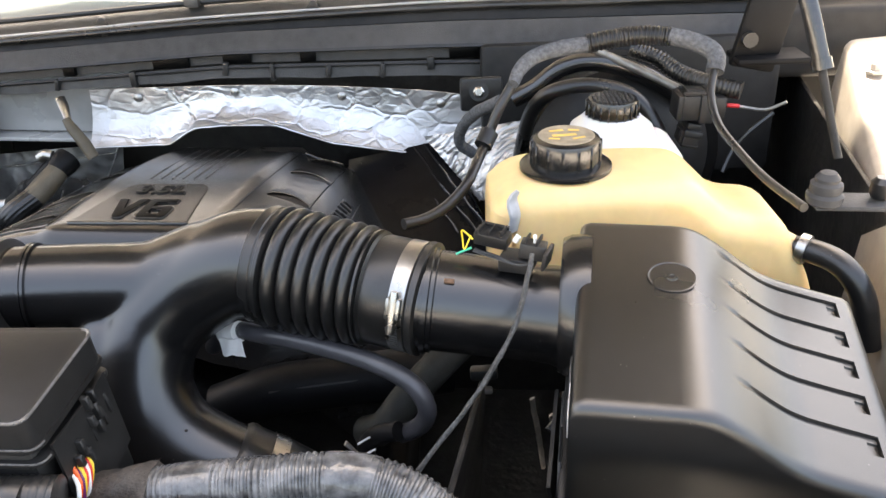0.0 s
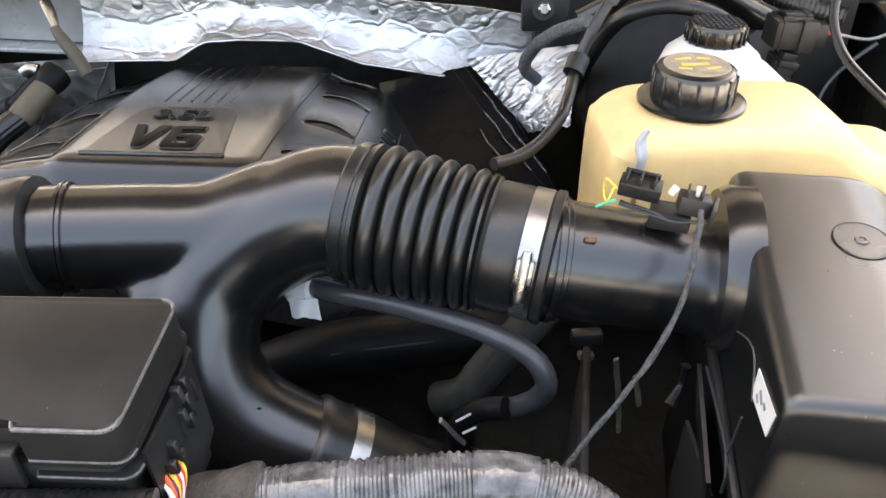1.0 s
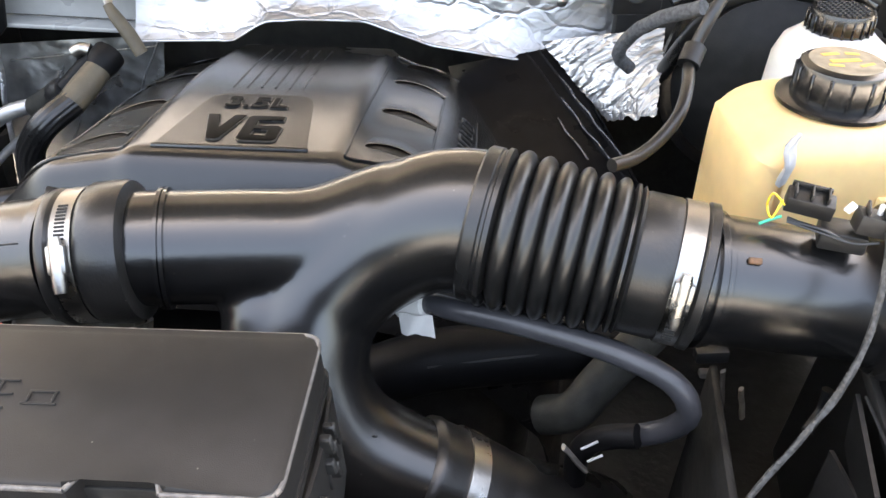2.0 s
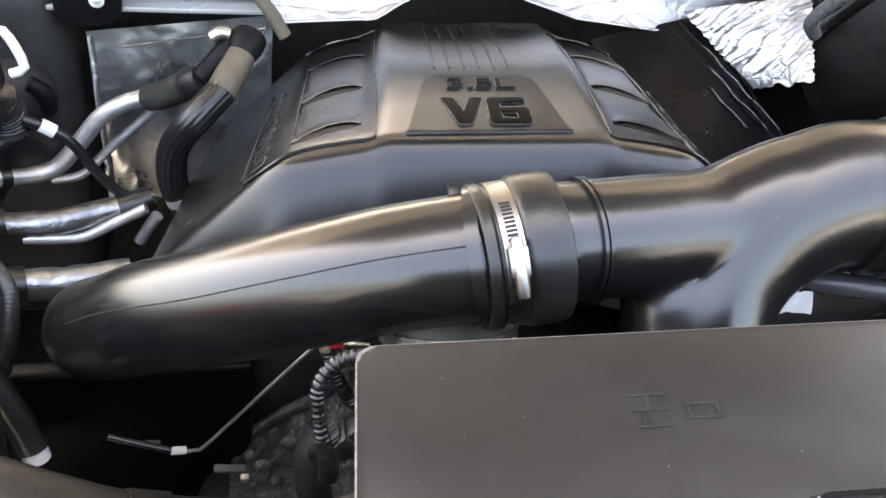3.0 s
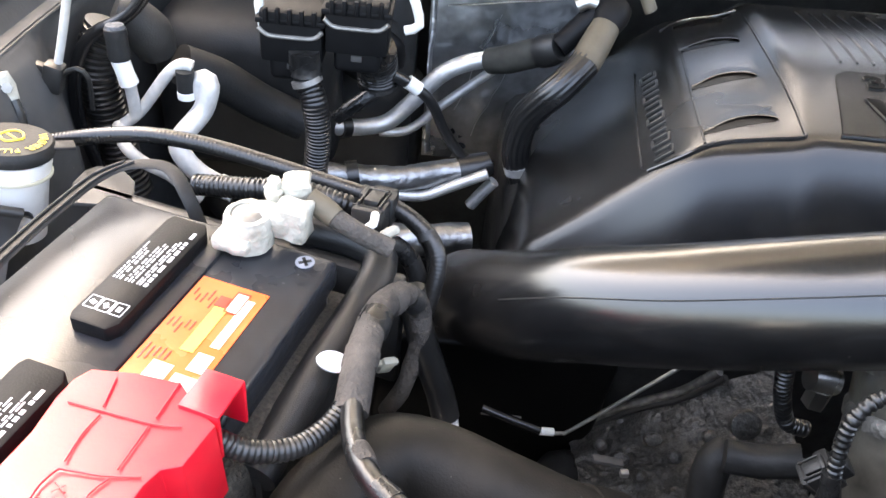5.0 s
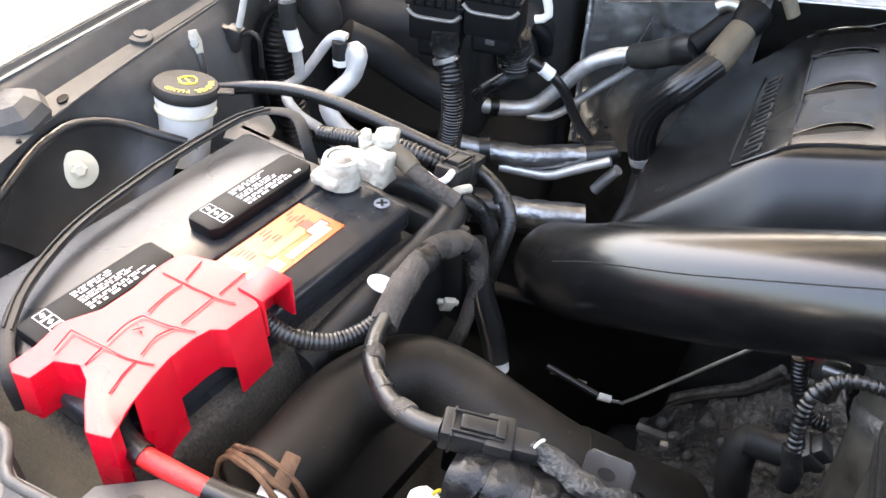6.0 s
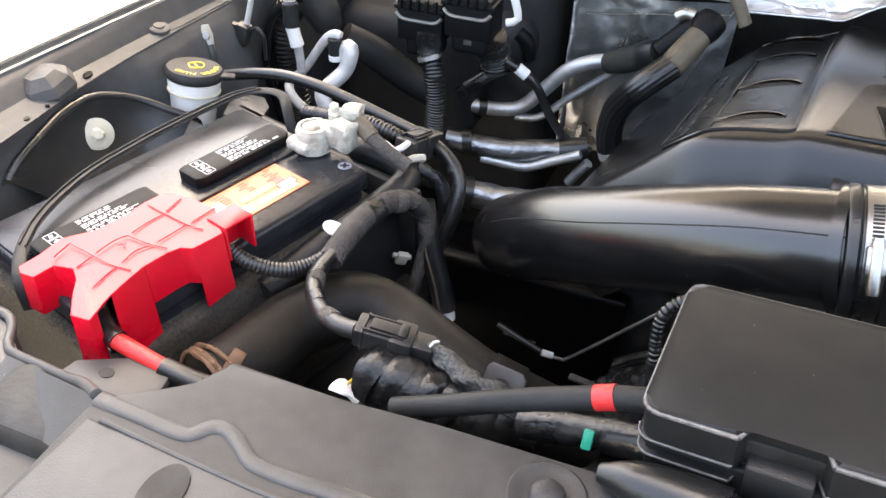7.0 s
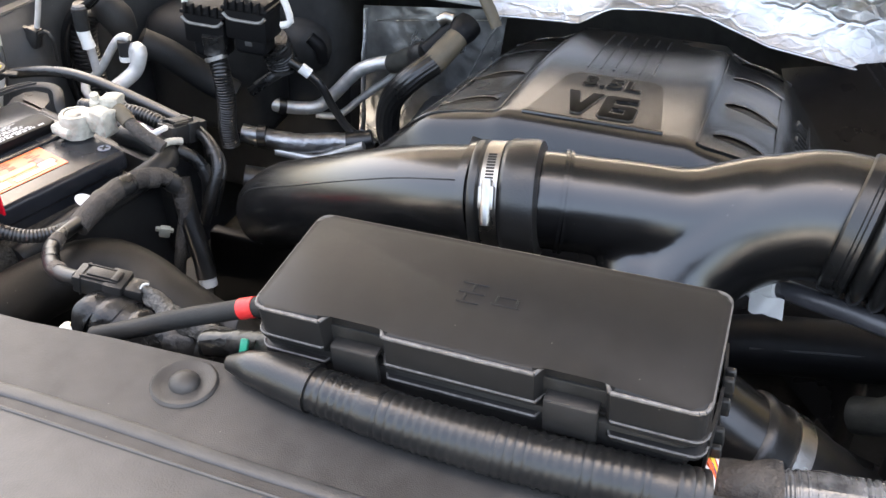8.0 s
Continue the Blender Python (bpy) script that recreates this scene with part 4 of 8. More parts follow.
def y_duct():
    t = thing("intake_duct", Matrix.Translation((-0.23, 0.66, 1.10)), "smooth black plastic Y-shaped intake duct", "intake duct")
    left = tube([(-0.358, 0.6675, 1.2275), (-0.320, 0.6725, 1.2275), (-0.290, 0.6771, 1.2269), (-0.240, 0.6853, 1.2254), (-0.191, 0.6905, 1.2380), (-0.151, 0.6886, 1.2455), (-0.118, 0.6850, 1.2465)], [0.0375, 0.0375, 0.0377, 0.0388, 0.0437, 0.0472, 0.0475], 44, 0.006)
    branch = tube([(-0.118, 0.686, 1.2480), (-0.1595, 0.6885, 1.2470), (-0.2056, 0.6841, 1.2229), (-0.2362, 0.6679, 1.1935), (-0.2455, 0.6486, 1.1649), (-0.2395, 0.6323, 1.1335), (-0.2190, 0.6230, 1.1040), (-0.1850, 0.6200, 1.0810), (-0.1430, 0.6200, 1.0600)], [0.0472, 0.0465, 0.0450, 0.0434, 0.0434, 0.0436, 0.0436, 0.0434, 0.0432], 44, 0.006)
    fillet = tube([(-0.292, 0.672, 1.214), (-0.274, 0.660, 1.192), (-0.266, 0.646, 1.168), (-0.262, 0.636, 1.150)], [0.020, 0.031, 0.036, 0.037], 28, 0.006)
    body = part("duct_wall", join(left, branch, fillet), M_PLASTIC, t)
    blend = body.modifiers.new("blend", "REMESH")
    blend.mode, blend.voxel_size, blend.use_smooth_shade = "VOXEL", 0.0024, True
    ease = body.modifiers.new("ease", "SMOOTH")
    ease.factor, ease.iterations = 0.5, 22
    for x in (-0.337, -0.3335):
        part("rib", lathe([(0.0375, -0.0012), (0.0398, -0.0012), (0.0398, 0.0012), (0.0375, 0.0012)], aim((x, 0.6702, 1.2275), (x + 0.03, 0.6742, 1.2273)), 48), M_PLASTIC, t)
    # a row of small moulded marks on the elbow
    for i in range(7):
        a = Vector((-0.2135 + 0.0030 * i, 0.5935 + 0.0012 * i, 1.1005 + 0.0056 * i))
        part("mould_mark", rbox(0.0022, 0.0012, 0.0034, Matrix.Translation(a) @ pose(0, 0, 0, 40, 20, 0), 0.0004, 1), M_BOX, t)
    return t


def sleeves():
    s = thing("rubber_sleeve", Matrix.Translation((-0.374, 0.668, 1.18)), "black rubber coupling sleeve with a zinc worm clamp", "rubber sleeve")
    a, b = Vector((-0.4015, 0.6665, 1.2195)), Vector((-0.346, 0.6690, 1.2272))
    part("sleeve", lathe([(0.0395, 0), (0.0432, 0.001), (0.0445, 0.003), (0.0445, 0.007), (0.0425, 0.009), (0.0425, 0.023), (0.0445, 0.025), (0.0462, 0.028), (0.0462, 0.046), (0.0450, 0.050), (0.0380, 0.0525)], aim(a, b), 56), M_RUBBER, s)
    clamp_on(s, a.lerp(b, 0.30), b, 0.0428, 0.0125, 149, -1)
    part("clamp_tab", rbox(0.016, 0.010, 0.004, pose(-0.408, 0.690, 1.2515, 30, 10, 0), 0.001), M_RUBBER, s)
    part("sleeve_notch", rbox(0.010, 0.0015, 0.003, pose(-0.3575, 0.6385, 1.1915, 30, 0, 0), 0.0005), M_BOX, s)
    d = thing("rubber_sleeve", Matrix.Translation((-0.13, 0.625, 1.03)), "black rubber elbow coupling with a slotted steel clamp", "rubber sleeve")
    a, b = Vector((-0.170, 0.6200, 1.0735)), Vector((-0.113, 0.6205, 1.0445))
    part("sleeve", lathe([(0.0432, -0.003), (0.0462, 0.0), (0.0468, 0.004), (0.0455, 0.010), (0.0455, 0.040), (0.0440, 0.060)], aim(a, b), 44), M_RUBBER, d)
    clamp_on(d, a.lerp(b, 0.48), b, 0.0458, 0.014, 262, -1)
    for k in (0, 1):
        w = aim(a.lerp(b, 0.48), b) @ Matrix.Rotation(radians(172 + 15 * k), 4, "Z") @ Matrix.Translation((0.0472, 0, 0))
        part("band_window", rbox(0.0006, 0.009, 0.0050, w, 0.0002, 1), M_DARK, d)
    part("lower_hose", tube([a.lerp(b, 0.9), (-0.085, 0.624, 1.030), (-0.050, 0.638, 1.006), (-0.020, 0.665, 0.970), (0.0, 0.70, 0.92)], 0.0425, 28, 0.01), M_RUBBER, d)


def bellows():
    t = thing("bellows_hose", Matrix.Translation((-0.07, 0.64, 1.18)), "black ribbed rubber bellows hose with a zinc worm clamp", "bellows hose")
    a, b = Vector((-0.1285, 0.6830, 1.2475)), Vector((-0.0045, 0.6475, 1.2410))
    prof = [(0.0465, -0.0085), (0.0505, -0.0085), (0.0520, -0.0070), (0.0522, 0.0005), (0.0512, 0.0015), (0.0512, 0.0035), (0.0530, 0.0045), (0.0530, 0.0075), (0.0490, 0.0095)]
    z = 0.010
    for i in range(6):
        h = 0.0140 - 0.0005 * i
        for k in range(9):
            q = k / 8
            prof.append((0.0465 - 0.0006 * i + 0.0075 * math.sin(math.pi * q) ** 0.6, z + h * q))
        z += h
    prof += [(0.0455, z + 0.001), (0.049, z + 0.002), (0.049, z + 0.004), (0.0455, z + 0.005), (0.0485, z + 0.007), (0.0455, z + 0.009), (0.0462, z + 0.011), (0.0462, z + 0.030), (0.0452, z + 0.032), (0.0452, z + 0.046), (0.0475, z + 0.048), (0.0475, z + 0.053), (0.042, z + 0.055)]
    part("bellows", lathe(prof, aim(a, b), 56), M_RUBBER, t)
    u = (b - a).normalized()
    c = a + u * (z + 0.039)
    clamp_on(t, c, c + u, 0.0454, 0.013, 163)


def air_meter_tube():
    t = thing("air_meter_tube", Matrix.Translation((0.05, 0.62, 1.18)), "black plastic air meter tube with a cut wiring plug", "air tube")
    u = Vector((0.110, -0.008, -0.008))
    a = Vector((0.006, 0.6440, 1.2410))
    part("tube_wall", tube([a - u * 0.1, a + u * 0.3, a + u * 0.6, a + u * 0.8, a + u * 0.93, a + u * 1.08], [0.0418, 0.0410, 0.0400, 0.0392, 0.0400, 0.046], 44, 0.006), M_PLASTIC, t)
    part("flange", lathe([(0.0415, -0.003), (0.0450, -0.003), (0.0450, 0.001), (0.0435, 0.002), (0.0435, 0.005), (0.0415, 0.006)], aim(a, a + u), 48), M_PLASTIC, t)
    DATUM[0] = driver_half(1.03)
    s = part("sensor_base", moved(rbox(0.026, 0.020, 0.012, None, 0.002), pose(0.064, 0.592, 1.288, 0, 0, -21)), M_BOX, t)
    DATUM[0] = PASSENGER
    part("mark", rbox(0.008, 0.004, 0.003, pose(0.0225, 0.6165, 1.2735, 35, 0, -6), 0.001), M_RUST, t)


def sensor_plug():
    t = thing("wiring_plug", pose(0.058, 0.59, 1.294, 0, 0, -24) @ Matrix.Scale(0.74, 4), "broken black sensor plug with loose coloured wires", "wiring plug")
    part("housing", rbox(0.036, 0.018, 0.014, pose(-0.022, 0.010, 0.012, 8, 4, 0), 0.0015), M_BOX, t, local=True)
    part("housing", rbox(0.026, 0.020, 0.016, pose(0.024, 0.002, 0.010, -5, 8, 10), 0.0015), M_BOX, t, local=True)
    for x, y in ((-0.034, 0.010), (-0.022, 0.010), (-0.010, 0.010), (0.018, 0.002), (0.030, 0.003)):
        part("wall", rbox(0.002, 0.018, 0.006, pose(x, y, 0.021, 0, 6, 0), 0.0005), M_BOX, t, local=True)
    part("latch", rbox(0.030, 0.003, 0.005, pose(-0.022, 0.019, 0.021, 8, 4, 0), 0.0006), M_BOX, t, local=True)
    part("clip", rbox(0.006, 0.004, 0.009, pose(0.006, 0.004, 0.018, 0, 30, 0), 0.001), M_WHITE, t, local=True)
    part("pin", lathe([(0.002, 0), (0.002, 0.008), (0.001, 0.009), (0, 0.009)], pose(0.026, 0.002, 0.018), 10), M_WHITE, t, local=True)
    part("side_ear", rbox(0.004, 0.026, 0.020, pose(0.040, -0.002, 0.006, 0, 10, 0), 0.001), M_BOX, t, local=True)
    part("yellow_wire", tube([(-0.040, 0.0, 0.012), (-0.050, -0.003, 0.022), (-0.052, 0.002, 0.008), (-0.047, -0.006, 0.002), (-0.042, 0.0, 0.016)], 0.0009, 6, 0.003), M_YELLOW, t, "yellow wire end", local=True)
    part("green_wire", tube([(-0.040, -0.004, 0.004), (-0.048, -0.006, 0.0), (-0.055, -0.010, -0.003)], 0.0012, 6, 0.003), M_GREEN, t, "green wire end", local=True)
    for i in range(4):
        part("wire", tube([(-0.036, -0.004 - 0.002 * i, 0.004), (-0.01, -0.010 - 0.001 * i, 0.001 + 0.003 * math.sin(i)), (0.012, -0.013, -0.002), (0.030, -0.012, 0.002)], 0.0011, 6, 0.004), M_RUBBER, t, local=True)


def air_box():
    t = thing("air_filter_box", frame_of((0.0975, 0.5245, 1.284), (0.1975, 0.506, 1.284), (0.116, 0.631, 1.300)), "dusty black plastic air filter box with a ribbed sloping lid", "air filter box")
    prof = [(0.0, 0.0), (0.070, 0.0), (0.078, -0.0008), (0.086, -0.0030), (0.094, -0.0072), (0.104, -0.0140), (0.115, -0.0225), (0.126, -0.0315), (0.135, -0.0380), (0.143, -0.0430), (0.152, -0.0470), (0.163, -0.0505), (0.18, -0.0555), (0.198, -0.0605), (0.214, -0.0650)]
    y0, y1, x1, r = -0.089, 0.114, 0.214, 0.009
    grooves = (0.094, 0.0605, 0.0285, -0.0055, -0.042)

    def height(x, y):
        for (xa, za), (xb, zb) in zip(prof, prof[1:]):
            if x <= xb + 1e-6:
                z = za + (zb - za) * (x - xa) / (xb - xa)
                break
        for d in (x, x1 - x, y - y0, y1 - y):
            if d < r:
                z -= r - math.sqrt(max(0.0, r * r - (r - d) ** 2))
        for g in grooves:
            k = min(1.0, max(0.0, (x - 0.104) / 0.018))
            if 0.104 < x < 0.1981 and g - 1e-5 < y < g + 0.0040:
                z -= 0.0026 * k
            elif 0.1901 < x < 0.1981 and g - 0.0122 < y <= g:
                z -= 0.0040
        return z

    def steps(a, b, n, extra):
        v = [a + (b - a) * i / n for i in range(n + 1)]
        v = [q for q in v if all(abs(q - e) > 0.0007 for e in extra)]
        return sorted(v + list(extra))

    xs = steps(0.0, x1, 56, [0.1895, 0.1902, 0.1980, 0.1987, 0.0008, 0.0022, 0.213, 0.2118])
    ys = steps(y0, y1, 60, [g + e for g in grooves for e in (-0.0128, -0.0121, -0.0008, 0.0, 0.0039, 0.0047)] + [y0 + 0.0008, y0 + 0.0022, y1 - 0.0008, y1 - 0.0022])
    bm = bmesh.new()
    V = [[bm.verts.new((x, y, height(x, y))) for y in ys] for x in xs]
    for i in range(len(xs) - 1):
        for j in range(len(ys) - 1):
            bm.faces.new((V[i][j], V[i + 1][j], V[i + 1][j + 1], V[i][j + 1]))
    ring = [V[i][0] for i in range(len(xs))] + [V[-1][j] for j in range(1, len(ys))] + [V[i][-1] for i in range(len(xs) - 2, -1, -1)] + [V[0][j] for j in range(len(ys) - 2, 0, -1)]
    low = [bm.verts.new((v.co.x, v.co.y, -0.30)) for v in ring]
    for i in range(len(ring)):
        k = (i + 1) % len(ring)
        bm.faces.new((ring[i], low[i], low[k], ring[k]))
    part("lid", bm, M_AIRLID, t, local=True)
    part("medallion", lathe([(0.0175, 0), (0.0175, 0.0006), (0.0165, 0.0009), (0.0158, 0.0003), (0.0045, 0.0003), (0.004, 0.0012), (0.0022, 0.0012), (0.0018, 0.0005), (0, 0.0005)], pose(0.0665, 0.0435, 0.0), 40), M_AIRLID, t, local=True)
    tag = [(-0.0434, -0.0253), (-0.0830, -0.0160), (-0.0815, -0.0360), (-0.0453, -0.0450)]
    part("sticker", prism(tag[::-1], 0.0, 0.0006, Matrix(((0, 0, -1, -0.0004), (1, 0, 0, 0), (0, 1, 0, 0), (0, 0, 0, 1)))), M_PAPER, t, "small white label", local=True)
    for y, z, w in ((-0.060, -0.030, 0.008), (-0.068, -0.028, 0.004), (-0.056, -0.036, 0.005)):
        part("sticker_print", rbox(0.0006, w, 0.0028, pose(-0.0013, y, z, 18, 0, 0), 0.0001, 1), M_GREYPRINT, t, local=True)
    part("side_edge", tube([(-0.001, 0.019, -0.0586), (-0.001, -0.0163, -0.0324), (-0.001, -0.0339, -0.0290), (-0.001, -0.050, -0.046)], 0.0007, 6, 0.006), M_EDGE, t, "thin pale moulding line", local=True)
    part("side_flange", moved(rbox(0.006, 0.20, 0.010, None, 0.002), pose(-0.003, 0.0, -0.10)), M_BOX, t, local=True)
    part("inlet_collar", lathe([(0.052, -0.012), (0.055, -0.006), (0.056, 0.004), (0.056, 0.010)], pose(0.0, 0.062, -0.047, 0, 90, 0), 40), M_PLASTIC, t, local=True)


intake_tube()
y_duct()
sleeves()
bellows()
air_meter_tube()
DATUM[0] = driver_half(1.03)
sensor_plug()
air_box()
DATUM[0] = PASSENGER


# ---- fuse box ----
def fuse_box():
    t = thing("fuse_box", pose(-0.3538, 0.4959, 1.2633, 5.95, -5.05, -5.32), "dark grey plastic fuse box with two side latches", "fuse box")
    L, W = 0.2643, 0.0911
    h, w = L / 2, W / 2
    out = [(-h, w), (-h, -w), (-h + 0.045, -w), (-h + 0.049, -w + 0.008), (-h + 0.082, -w + 0.008), (-h + 0.086, -w), (h - 0.090, -w), (h - 0.086, -w + 0.008), (h - 0.053, -w + 0.008), (h - 0.049, -w), (h, -w), (h, w)]
    def turned(p, q, r, rad):
        """A rounded corner at q between p and r."""
        p, q, r = Vector(p), Vector(q), Vector(r)
        a, b = q + (p - q).normalized() * rad, q + (r - q).normalized() * rad
        return [tuple((1 - k) ** 2 * a + 2 * k * (1 - k) * q + k * k * b) for k in (0, 0.25, 0.5, 0.75, 1)]

    n = len(out)
    out = [v for i in range(n) for v in (turned(out[i - 1], out[i], out[(i + 1) % n], 0.009) if i in (0, 1, n - 2, n - 1) else [out[i]])]
    lid = prism(out[::-1], -0.024, 0.0, None, 0.0)
    edges = [e for e in lid.edges if all(v.co.z > -0.001 for v in e.verts)]
    bmesh.ops.bevel(lid, geom=edges, offset=0.0032, segments=3, affect="EDGES", profile=0.5)
    part("lid", lid, M_GRAINED, t, local=True)
    big = [(x * 1.012, y * 1.03) for x, y in out]
    part("lid_flange", prism(big[::-1], -0.0265, -0.0225, None, 0.0014), M_GRAINED, t, local=True)
    part("base_flange", prism(big[::-1], -0.0385, -0.0345, None, 0.0014), M_GRAINED, t, local=True)
    # pale tubes along the rims paint the highlight of the bevelled edges
    def edge(z, r, k):
        loop = [(x * k, y * k, z) for x, y in out]
        for a, b in zip(loop, loop[1:] + loop[:1]):
            if z < -0.01 and (a[1] > -0.02 or b[1] > -0.02):
                continue
            part("worn_edge", tube([a, b], r, 8, 0.05), M_EDGE, t, local=True)

    edge(-0.0014, 0.0013, 0.9985)
    edge(-0.0230, 0.0007, 1.015)
    edge(-0.0350, 0.0007, 1.015)
    part("base", rbox(L * 0.97, W * 0.96, 0.10, pose(-0.003, 0.001, -0.080), 0.004), M_BOX, t, local=True)
    for x in (-h + 0.0655, h - 0.0695):
        part("latch", moved(join(rbox(0.030, 0.004, 0.024, pose(0, 0, -0.009), 0.0012), rbox(0.030, 0.011, 0.003, pose(0, 0.004, 0.002), 0.001)), pose(x, -w - 0.0005, -0.021, -3, 0, 0)), M_BOX, t, local=True)
        part("latch_seat", rbox(0.036, 0.003, 0.014, pose(x, -w + 0.008, -0.016), 0.001), M_DARK, t, local=True)
    # moulded symbols on the lid
    for x, y, a, b in ((-0.010, 0.010, 0.016, 0.0012), (-0.010, 0.002, 0.016, 0.0012), (-0.010, -0.006, 0.014, 0.0012), (0.012, 0.004, 0.014, 0.0012), (0.012, -0.003, 0.017, 0.0012), (-0.010, 0.006, 0.0014, 0.009), (0.006, 0.0005, 0.0012, 0.007), (0.018, 0.0005, 0.0012, 0.007), (-0.013, -0.002, 0.0012, 0.006)):
        part("moulded_symbol", rbox(a, b, 0.0010, pose(x, y, 0.0003), 0.0003, 1), M_GRAINED, t, local=True)
    # open end with terminals and bright wires
    for i in range(4):
        part("terminal_rib", rbox(0.007, 0.0035, 0.016, pose(h + 0.002, 0.026 - 0.008 * i, -0.050 - 0.004 * (i % 2), 0, -8, 0), 0.001), M_BOX, t, local=True)
    part("end_bracket", sheet(lambda u, v: (h + 0.001 + 0.004 * math.sin(math.pi * (0.15 + 0.7 * u)), -0.034 + 0.070 * u, -0.030 - 0.065 * v), 12, 8, 0.002), M_BOX, t, "dusty black end bracket", local=True)
    for k, (y, z) in enumerate(((0.012, -0.030), (0.004, -0.030), (0.010, -0.042), (0.002, -0.044), (0.008, -0.054), (-0.016, -0.050), (-0.022, -0.056), (-0.012, -0.060))):
        part("terminal_slot", rbox(0.006, 0.0042, 0.009 + 0.002 * (k % 3), pose(h + 0.0065, y, z, 0, -6, 0), 0.0008, 1), M_DARK if k % 2 else M_BOX, t, local=True)
    for i, mm in enumerate((M_YELLOW, M_REDTAPE, M_PAPER, M_REDTAPE, M_YELLOW, M_PURPLE, M_ORANGE, M_PAPER)):
        y = -0.026 - 0.0026 * i
        part("wire", tube([(h + 0.002, y + 0.016, -0.058 - 0.004 * (i % 2)), (h + 0.008, y + 0.010, -0.066), (h + 0.006, y + 0.004, -0.078 - 0.002 * (i % 3)), (h - 0.004, y, -0.092)], 0.0015, 8, 0.004), mm, t, local=True)


fuse_box()


def front_conduits():
    con = solid("corrugated_conduit", tube([(-0.497, 0.449, 1.208), (-0.47, 0.446, 1.212), (-0.43, 0.440, 1.213), (-0.38, 0.435, 1.213), (-0.32, 0.433, 1.213), (-0.26, 0.434, 1.213), (-0.215, 0.438, 1.212)], [0.004, 0.0105, 0.0135, 0.0148, 0.0150, 0.0150, 0.0140], 20, ripple=0.0008, pitch=0.0052), M_RUBBER, "black ribbed conduit wrapped in shiny tape beside the fuse box", "conduit", group="conduits")
    part("tape_end", tube([(-0.500, 0.4492, 1.2075), (-0.485, 0.4475, 1.2105), (-0.465, 0.4453, 1.2124), (-0.440, 0.4415, 1.2130)], [0.0050, 0.0105, 0.0136, 0.0155], 20, 0.005, rough=0.04), M_RUBBER, con)
    for x in (-0.405, -0.335, -0.24):
        y = float(np.interp(x, [-0.47, -0.43, -0.38, -0.32, -0.26], [0.446, 0.440, 0.435, 0.433, 0.434]))
        part("tape_turn", tube([(x - 0.008, y + 0.0006, 1.2128), (x, y, 1.213), (x + 0.008, y - 0.0004, 1.2131)], [0.0136, 0.0158, 0.0152], 20, 0.004, rough=0.04), M_RUBBER, con)
    DATUM[0] = driver_half(1.02)
    con = solid("corrugated_conduit", tube([(-0.19, 0.452, 1.200), (-0.16, 0.452, 1.204), (-0.12, 0.451, 1.207), (-0.08, 0.451, 1.209), (-0.045, 0.449, 1.207), (-0.012, 0.440, 1.196), (0.018, 0.425, 1.168), (0.03, 0.41, 1.12)], 0.0165, 22, ripple=0.0012, pitch=0.0044), M_CLEARTAPE, "thick ribbed black conduit in clear shiny tape", "conduit", group="conduits")
    part("tape_band", tube([(-0.178, 0.452, 1.202), (-0.160, 0.452, 1.204), (-0.146, 0.4515, 1.2055)], [0.0172, 0.0180, 0.0172], 20, 0.005, rough=0.05), M_CLEARTAPE, con)
    part("tape_band", tube([(-0.072, 0.451, 1.209), (-0.056, 0.450, 1.2085), (-0.040, 0.4485, 1.206)], [0.0174, 0.0180, 0.0174], 20, 0.005, rough=0.05), M_CLEARTAPE, con)
    solid("tape_wrap", tube([(-0.245, 0.452, 1.196), (-0.215, 0.453, 1.200), (-0.185, 0.452, 1.202)], [0.012, 0.016, 0.0185], 18, 0.005, rough=0.25), M_CLOTH, "crumpled black cloth tape where conduits meet", "tape")
    DATUM[0] = PASSENGER


front_conduits()


# ---- breather hose and cable across the gap ----
def breather():
    t = thing("breather_hose", Matrix.Translation((-0.08, 0.6, 1.10)), "thin black rubber breather hose with masking tape at its end", "hose")
    pts = [(-0.212, 0.690, 1.155), (-0.190, 0.668, 1.188), (-0.148, 0.634, 1.203), (-0.105, 0.612, 1.207), (-0.055, 0.590, 1.203), (-0.022, 0.574, 1.192), (-0.010, 0.568, 1.172), (-0.014, 0.576, 1.150), (-0.024, 0.584, 1.136), (-0.034, 0.591, 1.1263)]
    part("hose", tube(pts, 0.0078, 16, 0.006), M_BREATHER, t)
    part("tape", tube([(-0.188, 0.659, 1.190), (-0.181, 0.654, 1.194), (-0.172, 0.648, 1.198)], [0.0096, 0.0102, 0.0096], 12, 0.003, rough=0.08), M_PAPER, t, "ragged white masking tape")
    part("tape_tail", sheet(lambda u, v: (-0.1905 + 0.0225 * u + 0.002 * v, 0.6460 - 0.010 * u - 0.002 * v + 0.0012 * math.sin(9 * u + 3 * v), 1.1935 + 0.0045 * u - 0.0165 * v * (1.0 + 0.05 * math.sin(13 * u))), 10, 6, 0.0006), M_PAPER, t)


DATUM[0] = driver_half(1.03)
breather()
DATUM[0] = PASSENGER
solid("signal_cable", tube([(0.0835, 0.602, 1.3060), (0.0811, 0.591, 1.2972), (0.0722, 0.5667, 1.2689), (0.0560, 0.5460, 1.2430), (0.0357, 0.5330, 1.2130), (0.0190, 0.5232, 1.1939), (0.0040, 0.5120, 1.1760)], 0.0019, 8, 0.003, rough=0.35), M_TWIST, "thin twisted black cable hanging from the plug", "cable")


DATUM[0] = driver_half(1.01)
